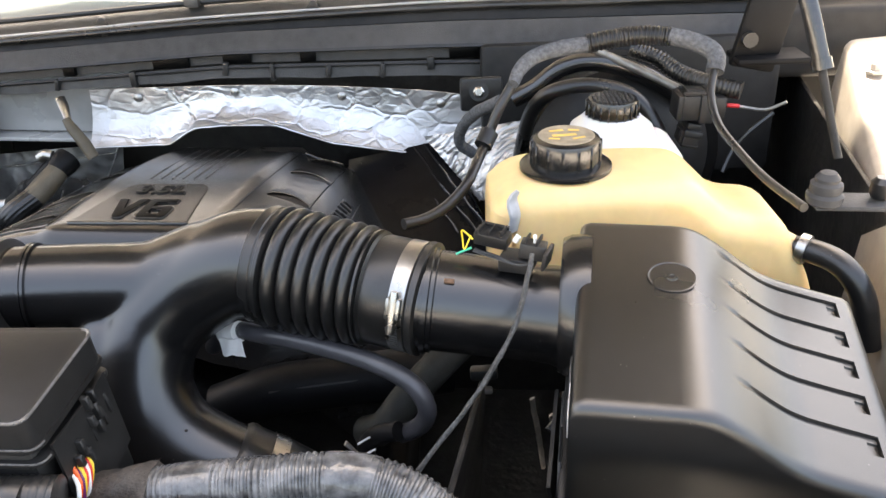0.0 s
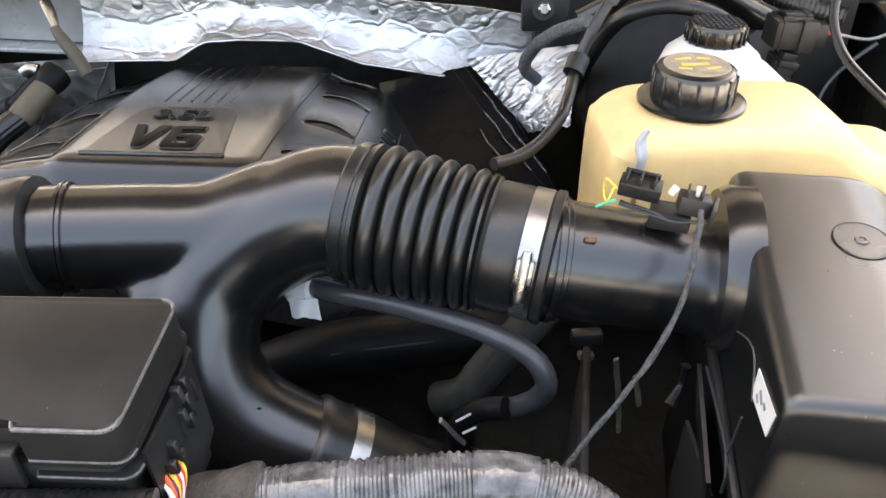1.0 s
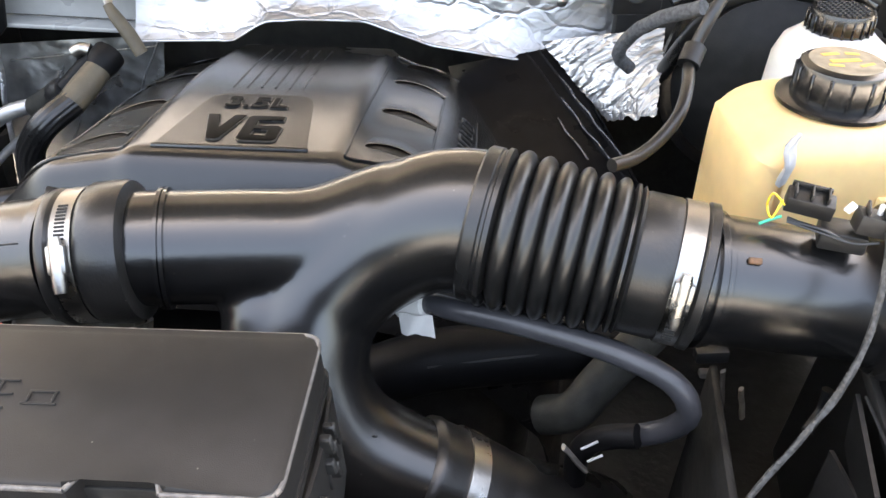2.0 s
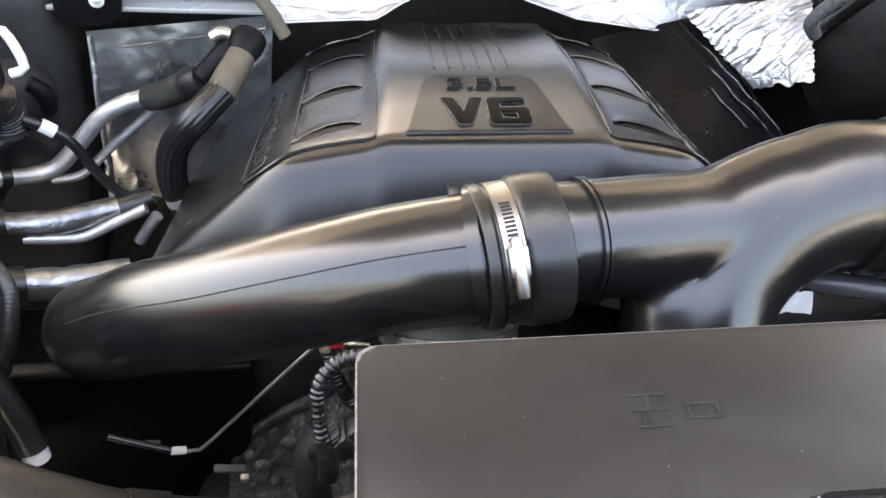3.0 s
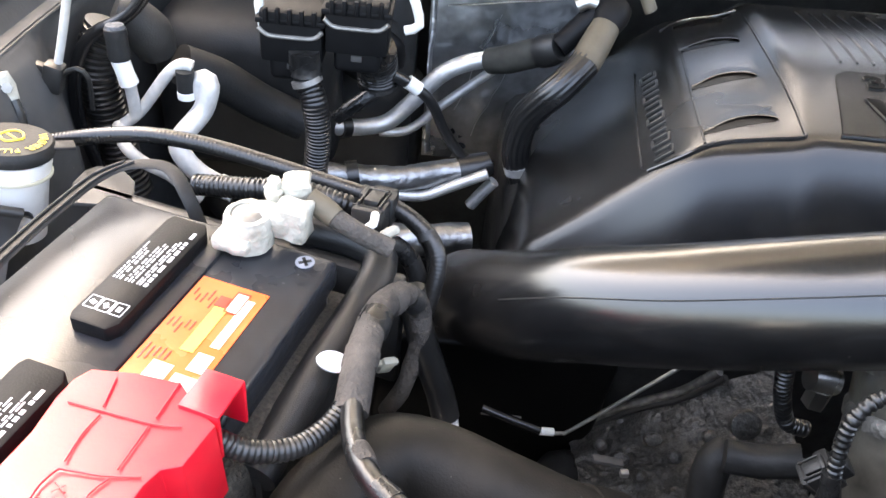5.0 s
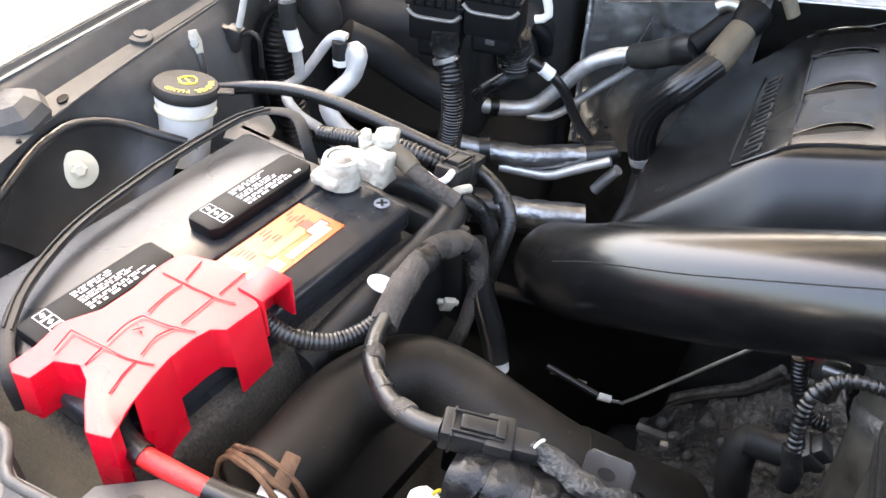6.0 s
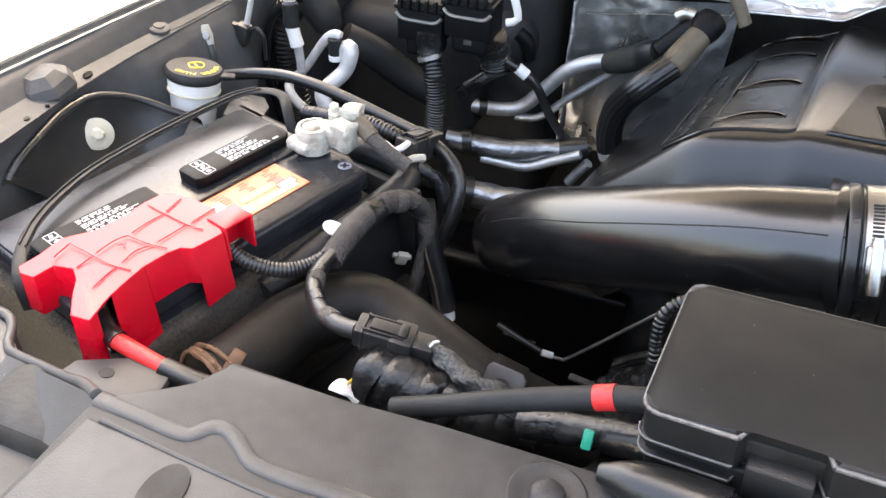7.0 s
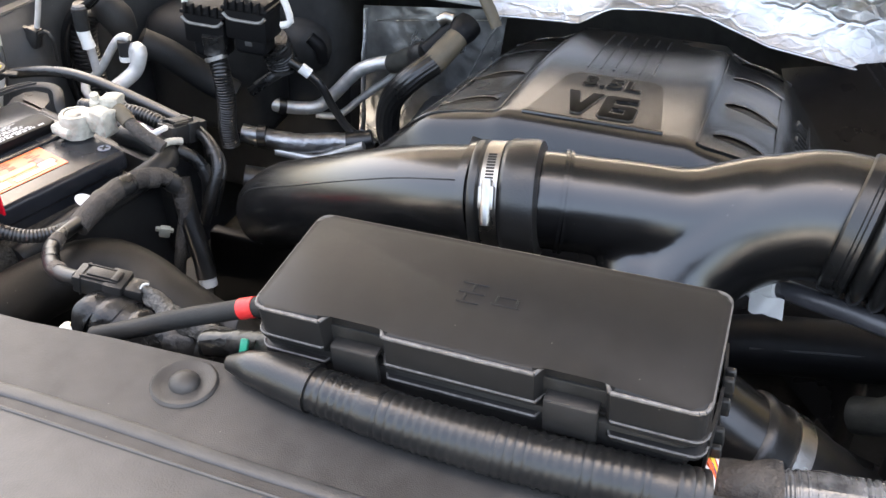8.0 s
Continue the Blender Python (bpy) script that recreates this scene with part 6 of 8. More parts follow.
    top = [(-0.886, 0.596, 1.175), (-0.880, 0.603, 1.175), (-0.858, 0.603, 1.175), (-0.835, 0.599, 1.175), (-0.822, 0.583, 1.175), (-0.812, 0.575, 1.175), (-0.821, 0.551, 1.175), (-0.830, 0.548, 1.175), (-0.835, 0.539, 1.175), (-0.840, 0.521, 1.175), (-0.841, 0.506, 1.175), (-0.841, 0.488, 1.175)] + [(-0.841, 0.479, 1.174), (-0.840, 0.472, 1.173), (-0.840, 0.464, 1.172), (-0.855, 0.463, 1.172), (-0.866, 0.478, 1.174), (-0.874, 0.491, 1.175)] + [(-0.884, 0.499, 1.175), (-0.902, 0.499, 1.172), (-0.908, 0.485, 1.170), (-0.920, 0.485, 1.170), (-0.926, 0.490, 1.170), (-0.919, 0.504, 1.173), (-0.916, 0.523, 1.175), (-0.909, 0.531, 1.175), (-0.900, 0.541, 1.175), (-0.893, 0.563, 1.175), (-0.890, 0.584, 1.175)]
    drops = [(0.02, 0.02), (0.02, 0.02), (0.02, 0.02), (0.02, 0.03), (0.03, 0.03), (0.053, 0.057), (0.033, 0.033), (0.033, 0.034), (0.034, 0.034), (0.072, 0.068), (0.068, 0.057), None, None, (0.050, 0.048), (0.048, 0.044), (0.042, 0.030), (0.03, 0.03), (0.03, 0.032), (0.032, 0.036), (0.036, 0.035), (0.035, 0.033), (0.033, 0.03), (0.03, 0.025)] + [(0.025, 0.025)] * 6
    cap = part("cover_shell", shell(top, drops), M_RED, r)
    wall = cap.modifiers.new("wall", "SOLIDIFY")
    wall.thickness, wall.offset = 0.0024, -1
    soft_edge = cap.modifiers.new("soft", "BEVEL")
    soft_edge.width, soft_edge.segments, soft_edge.limit_method, soft_edge.angle_limit = 0.0026, 4, "ANGLE", radians(40)
    for q in ([(-0.866, 0.598, 1.176), (-0.866, 0.580, 1.176)], [(-0.866, 0.575, 1.176), (-0.870, 0.563, 1.176), (-0.872, 0.548, 1.176)], [(-0.873, 0.544, 1.176), (-0.878, 0.535, 1.176), (-0.880, 0.519, 1.176)], [(-0.835, 0.598, 1.176), (-0.840, 0.576, 1.176)], [(-0.842, 0.571, 1.176), (-0.848, 0.546, 1.176)], [(-0.850, 0.541, 1.176), (-0.856, 0.532, 1.176), (-0.856, 0.517, 1.176)], [(-0.856, 0.511, 1.176), (-0.857, 0.501, 1.176), (-0.856, 0.487, 1.176)], [(-0.905, 0.520, 1.176), (-0.904, 0.503, 1.176)], [(-0.880, 0.514, 1.176), (-0.881, 0.500, 1.176)]):
        part("cover_rib", tube(q, 0.0005, 8, 0.01), M_RED, r)
    for q in ([(-0.883, 0.581, 1.176), (-0.840, 0.572, 1.176), (-0.827, 0.572, 1.176)], [(-0.873, 0.544, 1.176), (-0.854, 0.542, 1.176), (-0.837, 0.543, 1.176)], [(-0.905, 0.520, 1.176), (-0.878, 0.515, 1.176), (-0.861, 0.512, 1.176), (-0.845, 0.513, 1.176)]):
        part("cover_rib", tube(q, 0.0005, 8, 0.01), M_RED, r)
    for q in ([(-0.872, 0.532, 1.176), (-0.867, 0.536, 1.176)], [(-0.872, 0.537, 1.176), (-0.866, 0.532, 1.176)]):
        part("plus_mark", tube(q, 0.0004, 6, 0.01), M_RED, r)
    pc = Vector((-0.818, 0.593, 1.165))
    part("cable_port", moved(join(rbox(0.022, 0.0025, 0.030, pose(0, 0.012, -0.004), 0.001), rbox(0.022, 0.0025, 0.030, pose(0, -0.012, -0.004), 0.001), rbox(0.022, 0.026, 0.0025, pose(0, 0, 0.011), 0.001), rbox(0.0025, 0.024, 0.030, pose(-0.008, 0, -0.004), 0.001)), Matrix.Translation(pc) @ pose(0, 0, 0, 0, 0, -17)), M_RED, r)
    cab = thing("positive_cable", m, "thick battery cable in red tape and black sheath", "cable")
    part("boot", tube([(-0.862, 0.490, 1.156), (-0.847, 0.4790, 1.150), (-0.8325, 0.4745, 1.147)], 0.0074, 16, 0.006), M_RUBBER, cab)
    part("red_sleeve", tube([(-0.8345, 0.4746, 1.147), (-0.8114, 0.4712, 1.145), (-0.7890, 0.4685, 1.143)], 0.0062, 18, 0.006), M_REDTAPE, cab)
    part("black_sheath", tube([(-0.7915, 0.4688, 1.143), (-0.7703, 0.4683, 1.140), (-0.7499, 0.4708, 1.136), (-0.728, 0.477, 1.128)], 0.0078, 18, 0.006), M_RUBBER, cab)


battery()


# ---- washer neck, left side fittings ----
def washer_neck():
    t = thing("washer_filler", Matrix.Translation((-1.015, 0.805, 1.05)), "white washer filler neck with a black printed cap", "washer filler")
    m = pose(-1.027, 0.811, 1.082, -9, 6, 0) @ Matrix.Scale(0.765, 4)
    part("neck", lathe([(0.028, 0), (0.030, 0.03), (0.032, 0.06), (0.0355, 0.078), (0.0355, 0.084), (0.030, 0.086)], m, 32), M_WHITE, t)
    part("rim", lathe([(0.0335, 0.066), (0.0360, 0.0668), (0.0360, 0.0692), (0.0335, 0.070)], m, 32), M_CREAM, t)
    cap = part("cap", lathe([(0.037, 0.086), (0.039, 0.089), (0.039, 0.096), (0.036, 0.100), (0, 0.101)], m, 36), M_MATTE, t, "black flip cap with yellow lettering")
    part("cap_tab", rbox(0.026, 0.016, 0.004, m @ pose(0.040, 0.014, 0.095, 0, 0, 30), 0.0015), M_MATTE, t)
    part("cap_tether", tube([m @ Vector((-0.034, 0, 0.072)), m @ Vector((-0.052, 0.006, 0.076)), m @ Vector((-0.050, -0.018, 0.070)), m @ Vector((-0.034, -0.02, 0.068))], 0.0025, 8, 0.004), M_RUBBER, t)
    text = "WASHER FLUID"
    for i, ch in enumerate(text):
        if ch == " ":
            continue
        a = math.radians(30) - i * 0.21
        part("lettering", letters(ch, 0.0105, 0.0005, m @ pose(0.028 * math.cos(a), 0.028 * math.sin(a), 0.1015, 0, 0, math.degrees(a) - 90)), M_YELLOW, cap)
    for k in (-1, 1):
        part("symbol", tube([m @ Vector((k * 0.011, 0.004, 0.1012)), m @ Vector((k * 0.006, 0.014, 0.1012)), m @ Vector((0, 0.017, 0.1012))], 0.0008, 6, 0.003), M_YELLOW, cap)
    part("symbol", tube([m @ Vector((-0.011, 0.002, 0.1012)), m @ Vector((0, -0.008, 0.1012)), m @ Vector((0.011, 0.002, 0.1012))], 0.0009, 6, 0.003), M_YELLOW, cap)
    part("symbol", tube([m @ Vector((-0.006, 0.008, 0.1012)), m @ Vector((0.006, 0.000, 0.1012))], 0.0008, 6, 0.003), M_YELLOW, cap)


def wheel_house():
    t = thing("wheel_liner", Matrix.Translation((-1.05, 0.68, 0.95)), "black plastic wheel arch liner with a white washer bolt", "wheel liner")

    rim = [Vector(q) for q in [(-1.058, 0.601, 1.14), (-1.059, 0.618, 1.15), (-1.06, 0.647, 1.158), (-1.063, 0.679, 1.164), (-1.061, 0.701, 1.166), (-1.06, 0.723, 1.163), (-1.053, 0.752, 1.15), (-1.04, 0.769, 1.138), (-1.023, 0.776, 1.13), (-1.003, 0.786, 1.12)]]
    line = spline(rim, 0.012)
    n = len(line) - 1

    def fn(u, v):
        p = line[round(u * n)]
        c = Vector((-0.985, 0.66, 1.04))
        q = p.lerp(c, 0.75 * v ** 1.1)
        return (q.x - 0.012 * math.sin(math.pi * v), q.y + 0.012 * math.sin(math.pi * v), p.z - (p.z - 1.055) * v)

    def flange(u, v):
        p = line[round(u * n)]
        out = (p - Vector((-0.985, 0.66, p.z))).normalized()
        return p + out * (0.028 * v) - Vector((0, 0, 0.030 * v * v + 0.004 * v))

    part("arch", sheet(fn, n, 14, 0.003), M_LINER, t)
    part("flange", sheet(flange, n, 5, 0.003), M_LINER, t)
    part("rim_bead", tube(rim, 0.0042, 10, 0.01), M_LINER, t)
    m = aim((-1.050, 0.7035, 1.134), (-0.86, 0.56, 1.24))
    part("washer", lathe([(0.005, 0), (0.0155, 0.0), (0.0155, 0.0020), (0.012, 0.0032), (0.005, 0.0032)], m, 32), M_CREAM, t, "round white plastic washer")
    part("bolt_head", lathe([(0.0065, 0.003), (0.0065, 0.008), (0.0045, 0.0095), (0, 0.0095)], m, 6), M_CREAM, t)


def left_fittings():
    bump = thing("hood_bumper", pose(-1.089, 0.699, 1.172), "worn grey rubber hood bumper on the fender rail", "rubber bumper")
    part("bumper", moved(lathe([(0.026, 0), (0.0285, 0.006), (0.0250, 0.015), (0.0150, 0.0235), (0, 0.0245)], None, 7), pose(0, 0, 0, 6, -10, 24)), M_BUMPER, bump, local=True, flat=True)
    st = thing("ground_tab", Matrix.Translation((-1.085, 0.885, 1.17)), "small zinc wire tab bolted beside the washer neck", "wire tab")
    part("eyelet", tube([(-1.0500, 0.889, 1.172), (-1.0476, 0.887, 1.1612), (-1.0440, 0.885, 1.150)], [0.004, 0.0065, 0.0045], 10, 0.003, flat=0.35), M_TERM, st)
    part("bolt", lathe([(0.0042, 0), (0.0042, 0.003), (0, 0.0035)], pose(-1.0465, 0.8845, 1.161, 60, 0, 20), 6), M_CAST, st)
    part("wire", tube([(-1.044, 0.885, 1.151), (-1.039, 0.880, 1.136), (-1.036, 0.872, 1.11), (-1.036, 0.86, 1.07)], 0.0040, 8, 0.006), M_RUBBER, st)


washer_neck()
wheel_house()
left_fittings()


# ---- hoses and cables round the battery ----
def cable(name, label, points, r, material, category="cable", **kw):
    return solid(name, tube(points, r, **kw), material, label, category, group="hoses and cables")


cable("radiator_hose", "thick dusty black radiator hose bent beside the battery", [(-0.7841, 0.4984, 1.0975), (-0.7746, 0.5299, 1.0968), (-0.7666, 0.5804, 1.092), (-0.7456, 0.6123, 1.093), (-0.7258, 0.6273, 1.0885), (-0.698, 0.627, 1.0819), (-0.6633, 0.6147, 1.0772), (-0.615, 0.6055, 1.0628), (-0.5678, 0.6113, 1.043), (-0.5393, 0.6318, 1.0137)], 0.0285, M_HOSE, "hose", seg=32)
rh = bpy.data.objects["radiator_hose"]
hq = [Vector(q) for q in [(-0.615, 0.6055, 1.0628), (-0.5914, 0.6084, 1.0529)]]
part("end_collar", tube(hq, 0.0300, 28, 0.008), M_HOSE, rh)
cl = thing("spring_clamp", Matrix.Translation((-0.815, 0.50, 1.07)), "rusty wire hose clamp on the radiator hose", "hose clamp")
pa = Vector((-0.7812, 0.5078, 1.0973))
pb = Vector((-0.7746, 0.5299, 1.0968))
ma = aim(pa, pb)
random.seed(21)
for k in range(3):
    ring = []
    for i in range(19):
        a = math.radians(20 * i)
        ring.append(ma @ Vector((0.0305 * math.cos(a), 0.0305 * math.sin(a), -0.012 + 0.006 * k + 0.002 * math.sin(2 * a + k) + random.uniform(-0.001, 0.001))))
    part("wire_ring", tube(ring, 0.0020, 8, 0.006, rough=0.3, seed=k), M_RUST, cl)
part("clamp_tang", rbox(0.010, 0.022, 0.003, Matrix.Translation(pa.lerp(pb, 0.6) + Vector((0.012, -0.016, 0.026))) @ pose(0, 0, 0, 20, 30, 10), 0.001), M_RUST, cl)
cable("washer_hose", "long black corrugated hose arching over the battery", [(-1.0126, 0.861, 1.132), (-0.970, 0.860, 1.1426), (-0.934, 0.859, 1.1475), (-0.897, 0.856, 1.1465), (-0.858, 0.850, 1.1425), (-0.802, 0.838, 1.136), (-0.755, 0.824, 1.132), (-0.726, 0.810, 1.124), (-0.710, 0.794, 1.110), (-0.712, 0.780, 1.085), (-0.720, 0.770, 1.050)], 0.0062, M_RUBBER, "hose", seg=14, ripple=0.00016, pitch=0.0030)
cable("wire_loom", "cloth-taped wiring loom looping beside the battery", [(-0.754, 0.626, 1.130), (-0.753, 0.648, 1.135), (-0.751, 0.674, 1.138), (-0.744, 0.708, 1.135), (-0.732, 0.730, 1.128), (-0.720, 0.739, 1.110), (-0.718, 0.736, 1.085), (-0.726, 0.730, 1.040), (-0.738, 0.738, 1.000)], [0.0100, 0.0100, 0.0098, 0.0092, 0.0082, 0.0072, 0.0066, 0.0064, 0.0064], M_CLOTH, "wiring loom", seg=18, rough=0.12)
cable("wire_loom", "black corrugated wiring loom from the red terminal cover", [(-0.818, 0.586, 1.150), (-0.801, 0.588, 1.140), (-0.781, 0.598, 1.132), (-0.766, 0.614, 1.130), (-0.757, 0.632, 1.132), (-0.755, 0.650, 1.135)], 0.0058, M_RUBBER, "wiring loom", seg=14, ripple=0.0006, pitch=0.0032)
cable("wire_loom", "black wiring loom running down to a plug", [(-0.754, 0.637, 1.132), (-0.749, 0.600, 1.140), (-0.738, 0.574, 1.145), (-0.719, 0.552, 1.150), (-0.698, 0.540, 1.155), (-0.682, 0.537, 1.158)], 0.0064, M_RUBBER, "wiring loom", seg=14, rough=0.1)
for nm, pts in (("wire_loom", [(-0.753, 0.648, 1.135), (-0.751, 0.674, 1.138), (-0.744, 0.708, 1.135), (-0.732, 0.730, 1.128), (-0.720, 0.739, 1.110), (-0.718, 0.736, 1.085)]), ("wire_loom.002", [(-0.749, 0.600, 1.140), (-0.738, 0.574, 1.145), (-0.719, 0.552, 1.150), (-0.698, 0.540, 1.155)])):
    for k, (a, b) in enumerate(zip(pts, pts[1:])):
        a, b = Vector(a), Vector(b)
        rr = (0.0108, 0.0106, 0.0102, 0.0092, 0.0080)[k] if nm == "wire_loom" else 0.0071
        part("tape_turn", tube([a.lerp(b, 0.25), a.lerp(b, 0.5), a.lerp(b, 0.72)], [rr * 0.96, rr, rr * 0.97], 16, 0.004, rough=0.08, seed=k), M_TAPE if k % 2 else M_CLOTH, bpy.data.objects[nm])
th = thing("tray_rim", Matrix.Translation((-0.765, 0.72, 1.11)), "dusty black rounded rim bent round the tray corner", "tray rim")
part("rim", tube([(-0.812, 0.785, 1.130), (-0.784, 0.782, 1.130), (-0.762, 0.776, 1.128), (-0.750, 0.765, 1.125), (-0.753, 0.742, 1.122), (-0.764, 0.710, 1.117), (-0.777, 0.676, 1.112), (-0.790, 0.640, 1.106), (-0.803, 0.600, 1.100)], 0.0125, 18, 0.008), M_BOX, th)
part("rim_wall", sheet(lambda u, v: (-0.750 - 0.053 * u, 0.765 - 0.165 * u, 1.122 - 0.024 * u - 0.10 * v), 12, 4, 0.004), M_BOX, th)
cable("heater_hose", "short black rubber hose with a white end", [(-0.728, 0.750, 1.115), (-0.715, 0.738, 1.075), (-0.700, 0.728, 1.038), (-0.694, 0.722, 1.018)], 0.0105, M_RUBBER, "hose", seg=16)
cable("hose_end", "white hose end fitting", [(-0.6945, 0.7225, 1.020), (-0.6925, 0.7205, 1.009)], 0.0095, M_WHITE, "fitting", seg=14)
cable("wiring_cable", "purple and white taped wires at the battery", [(-0.811, 0.787, 1.150), (-0.790, 0.784, 1.148), (-0.775, 0.785, 1.140), (-0.756, 0.792, 1.130)], 0.0024, M_PURPLE, seg=8, rough=0.2)
cable("battery_lead", "ribbed black battery lead", [(-0.891, 0.826, 1.130), (-0.846, 0.814, 1.140), (-0.812, 0.816, 1.140), (-0.778, 0.817, 1.130), (-0.763, 0.835, 1.110)], 0.0075, M_RUBBER, seg=12, ripple=0.0008, pitch=0.004)
solid("paper_tag", lathe([(0, 0), (0.0085, 0), (0.0085, 0.002), (0, 0.002)], pose(-0.768, 0.660, 1.133, 25, 20, 10) @ Matrix.Diagonal((1.25, 0.75, 1, 1)), 20), M_PAPER, "small oval white tag on the tray", "tag")


solid("wire_clip", join(rbox(0.011, 0.006, 0.016, pose(-0.7397, 0.7274, 1.0617, 20, 15, 30), 0.002), rbox(0.018, 0.004, 0.005, pose(-0.7397, 0.7274, 1.064, 20, 15, 30), 0.001)), M_CREAM, "small cream plastic wire clip on the loom", "clip")


for q, rr, mm, lab in (([(-0.764, 0.763, 1.150), (-0.756, 0.766, 1.155), (-0.756, 0.780, 1.152)], 0.0030, M_PAPER, "white insulated wire end at the battery corner"), ([(-0.754, 0.763, 1.140), (-0.748, 0.772, 1.142), (-0.742, 0.783, 1.138)], 0.0038, M_TERM, "pale corroded wire crimp at the battery corner"), ([(-0.785, 0.778, 1.150), (-0.773, 0.772, 1.150), (-0.764, 0.769, 1.146)], 0.0032, M_PAPER, "white taped wire beside the purple one"), ([(-0.755, 0.827, 1.130), (-0.735, 0.821, 1.120), (-0.717, 0.815, 1.100), (-0.712, 0.795, 1.080), (-0.719, 0.788, 1.050)], 0.0045, M_RUBBER, "thin black wire beside the corrugated hose"), ([(-0.752, 0.786, 1.125), (-0.736, 0.796, 1.110), (-0.724, 0.794, 1.090), (-0.725, 0.790, 1.060)], 0.0075, M_TAPE, "taped black lead dropping beside the battery tray")):
    cable("wire_end" if mm in (M_PAPER, M_TERM) else "wiring_cable", lab, q, rr, mm, "wire", seg=10, rough=0.08)


wh = bpy.data.objects["washer_hose"]
for q in ([(-0.770, 0.829, 1.1335), (-0.763, 0.827, 1.133)], [(-0.721, 0.806, 1.121), (-0.718, 0.803, 1.117)]):
    part("tie_band", tube(q, 0.0075, 14, 0.004), M_BOX, wh)


def black_plug(name, label, p, q, w, h, z=0.0):
    a, b = Vector(p), Vector(q)
    t = thing(name, Matrix.Translation((a + b) / 2), label, "connector", group="connectors")
    m = aim(a, b)
    L = (b - a).length
    part("body", rbox(w, h, L * 0.6, m @ pose(0, 0, L * 0.35), 0.002), M_BOX, t)
    part("collar", rbox(w * 1.18, h * 1.15, L * 0.28, m @ pose(0, 0, L * 0.62), 0.002), M_BOX, t)
    part("tail", rbox(w * 0.85, h * 0.85, L * 0.30, m @ pose(0, 0, L * 0.86), 0.002), M_BOX, t)
    part("latch", rbox(w * 0.5, h * 0.22, L * 0.45, m @ pose(0, h * 0.58, L * 0.45), 0.001), M_BOX, t)
    for k in (0.16, 0.50, 0.74):
        part("ring", rbox(w * 1.08, h * 1.08, L * 0.035, m @ pose(0, 0, L * k), 0.0008), M_BOX, t)
    part("latch_bridge", rbox(w * 0.62, h * 0.14, L * 0.10, m @ pose(0, h * 0.66, L * 0.62), 0.0008), M_BOX, t)
    for k in (-1, 1):
        part("rib", rbox(w * 0.08, h * 0.2, L * 0.5, m @ pose(k * w * 0.35, h * 0.55, L * 0.4), 0.0006), M_BOX, t)
    return t


black_plug("wiring_plug", "black two-part wiring plug on the radiator hose", (-0.687, 0.539, 1.158), (-0.631, 0.547, 1.150), 0.0195, 0.0155)
black_plug("wiring_plug", "small black plug by the battery corner", (-0.764, 0.783, 1.140), (-0.752, 0.836, 1.128), 0.022, 0.020)
tw = thing("taped_cable", Matrix.Translation((-0.63, 0.53, 1.13)), "black taped wires with a white stripe leaving the plug", "cable")
part("sheath", tube([(-0.634, 0.547, 1.152), (-0.612, 0.539, 1.150), (-0.592, 0.533, 1.145), (-0.570, 0.531, 1.140), (-0.554, 0.536, 1.135)], [0.005, 0.0075, 0.008, 0.008, 0.007], 14, 0.003, rough=0.5), M_TWIST, tw)
for q in ([(-0.633, 0.543, 1.154), (-0.630, 0.545, 1.160), (-0.628, 0.549, 1.158)], [(-0.632, 0.543, 1.152), (-0.626, 0.543, 1.157), (-0.622, 0.543, 1.153)]):
    part("white_wire", tube(q, 0.0010, 6, 0.003), M_PAPER, tw)
cable("taped_loom", "bulky wiring bundle wrapped in black tape", [(-0.672, 0.526, 1.135), (-0.655, 0.524, 1.135), (-0.633, 0.526, 1.130), (-0.608, 0.529, 1.125), (-0.581, 0.535, 1.120), (-0.553, 0.539, 1.120)], [0.016, 0.020, 0.021, 0.019, 0.017, 0.016], M_TAPE, "wiring bundle", seg=20, rough=0.22, step=0.005)
tl = bpy.data.objects["taped_loom"]
random.seed(33)
tq = [Vector(q) for q in [(-0.668, 0.526, 1.135), (-0.655, 0.524, 1.135), (-0.644, 0.524, 1.133), (-0.633, 0.526, 1.130), (-0.620, 0.527, 1.128), (-0.608, 0.529, 1.125), (-0.594, 0.533, 1.122), (-0.581, 0.535, 1.120), (-0.567, 0.537, 1.120)]]
for k in range(8):
    a, b = tq[k], tq[k + 1]
    c = Vector((random.uniform(-0.002, 0.002), random.uniform(-0.002, 0.002), random.uniform(-0.001, 0.002)))
    r0 = 0.0215 - 0.0005 * k
    part("tape_turn", tube([a + c, a.lerp(b, 0.5) + c * 0.5, b - c * 0.6], [r0 * 0.94, r0 * 1.04, r0 * 0.98], 22, 0.004, rough=0.16, seed=40 + k), M_TAPE, tl)
sc = thing("paper_scrap", Matrix.Translation((-0.683, 0.515, 1.12)), "crumpled white paper scrap below the wiring plug", "scrap")
part("scrap", tube([(-0.694, 0.516, 1.119), (-0.686, 0.515, 1.125), (-0.678, 0.515, 1.121), (-0.671, 0.514, 1.117)], [0.003, 0.006, 0.004, 0.005], 8, 0.003, rough=0.6, flat=0.5), M_PAPER, sc)
part("wire_end", tube([(-0.680, 0.516, 1.128), (-0.676, 0.515, 1.135), (-0.672, 0.516, 1.130)], 0.0011, 6, 0.003), M_YELLOW, sc, "yellow wire end")
sp = thing("paper_scrap", Matrix.Translation((-0.77, 0.48, 1.115)), "torn white and teal paper scraps below the battery cable", "scrap")
part("scrap", tube([(-0.777, 0.496, 1.114), (-0.768, 0.494, 1.117), (-0.760, 0.493, 1.113)], [0.004, 0.008, 0.005], 8, 0.003, rough=0.6, flat=0.5), M_PAPER, sp)
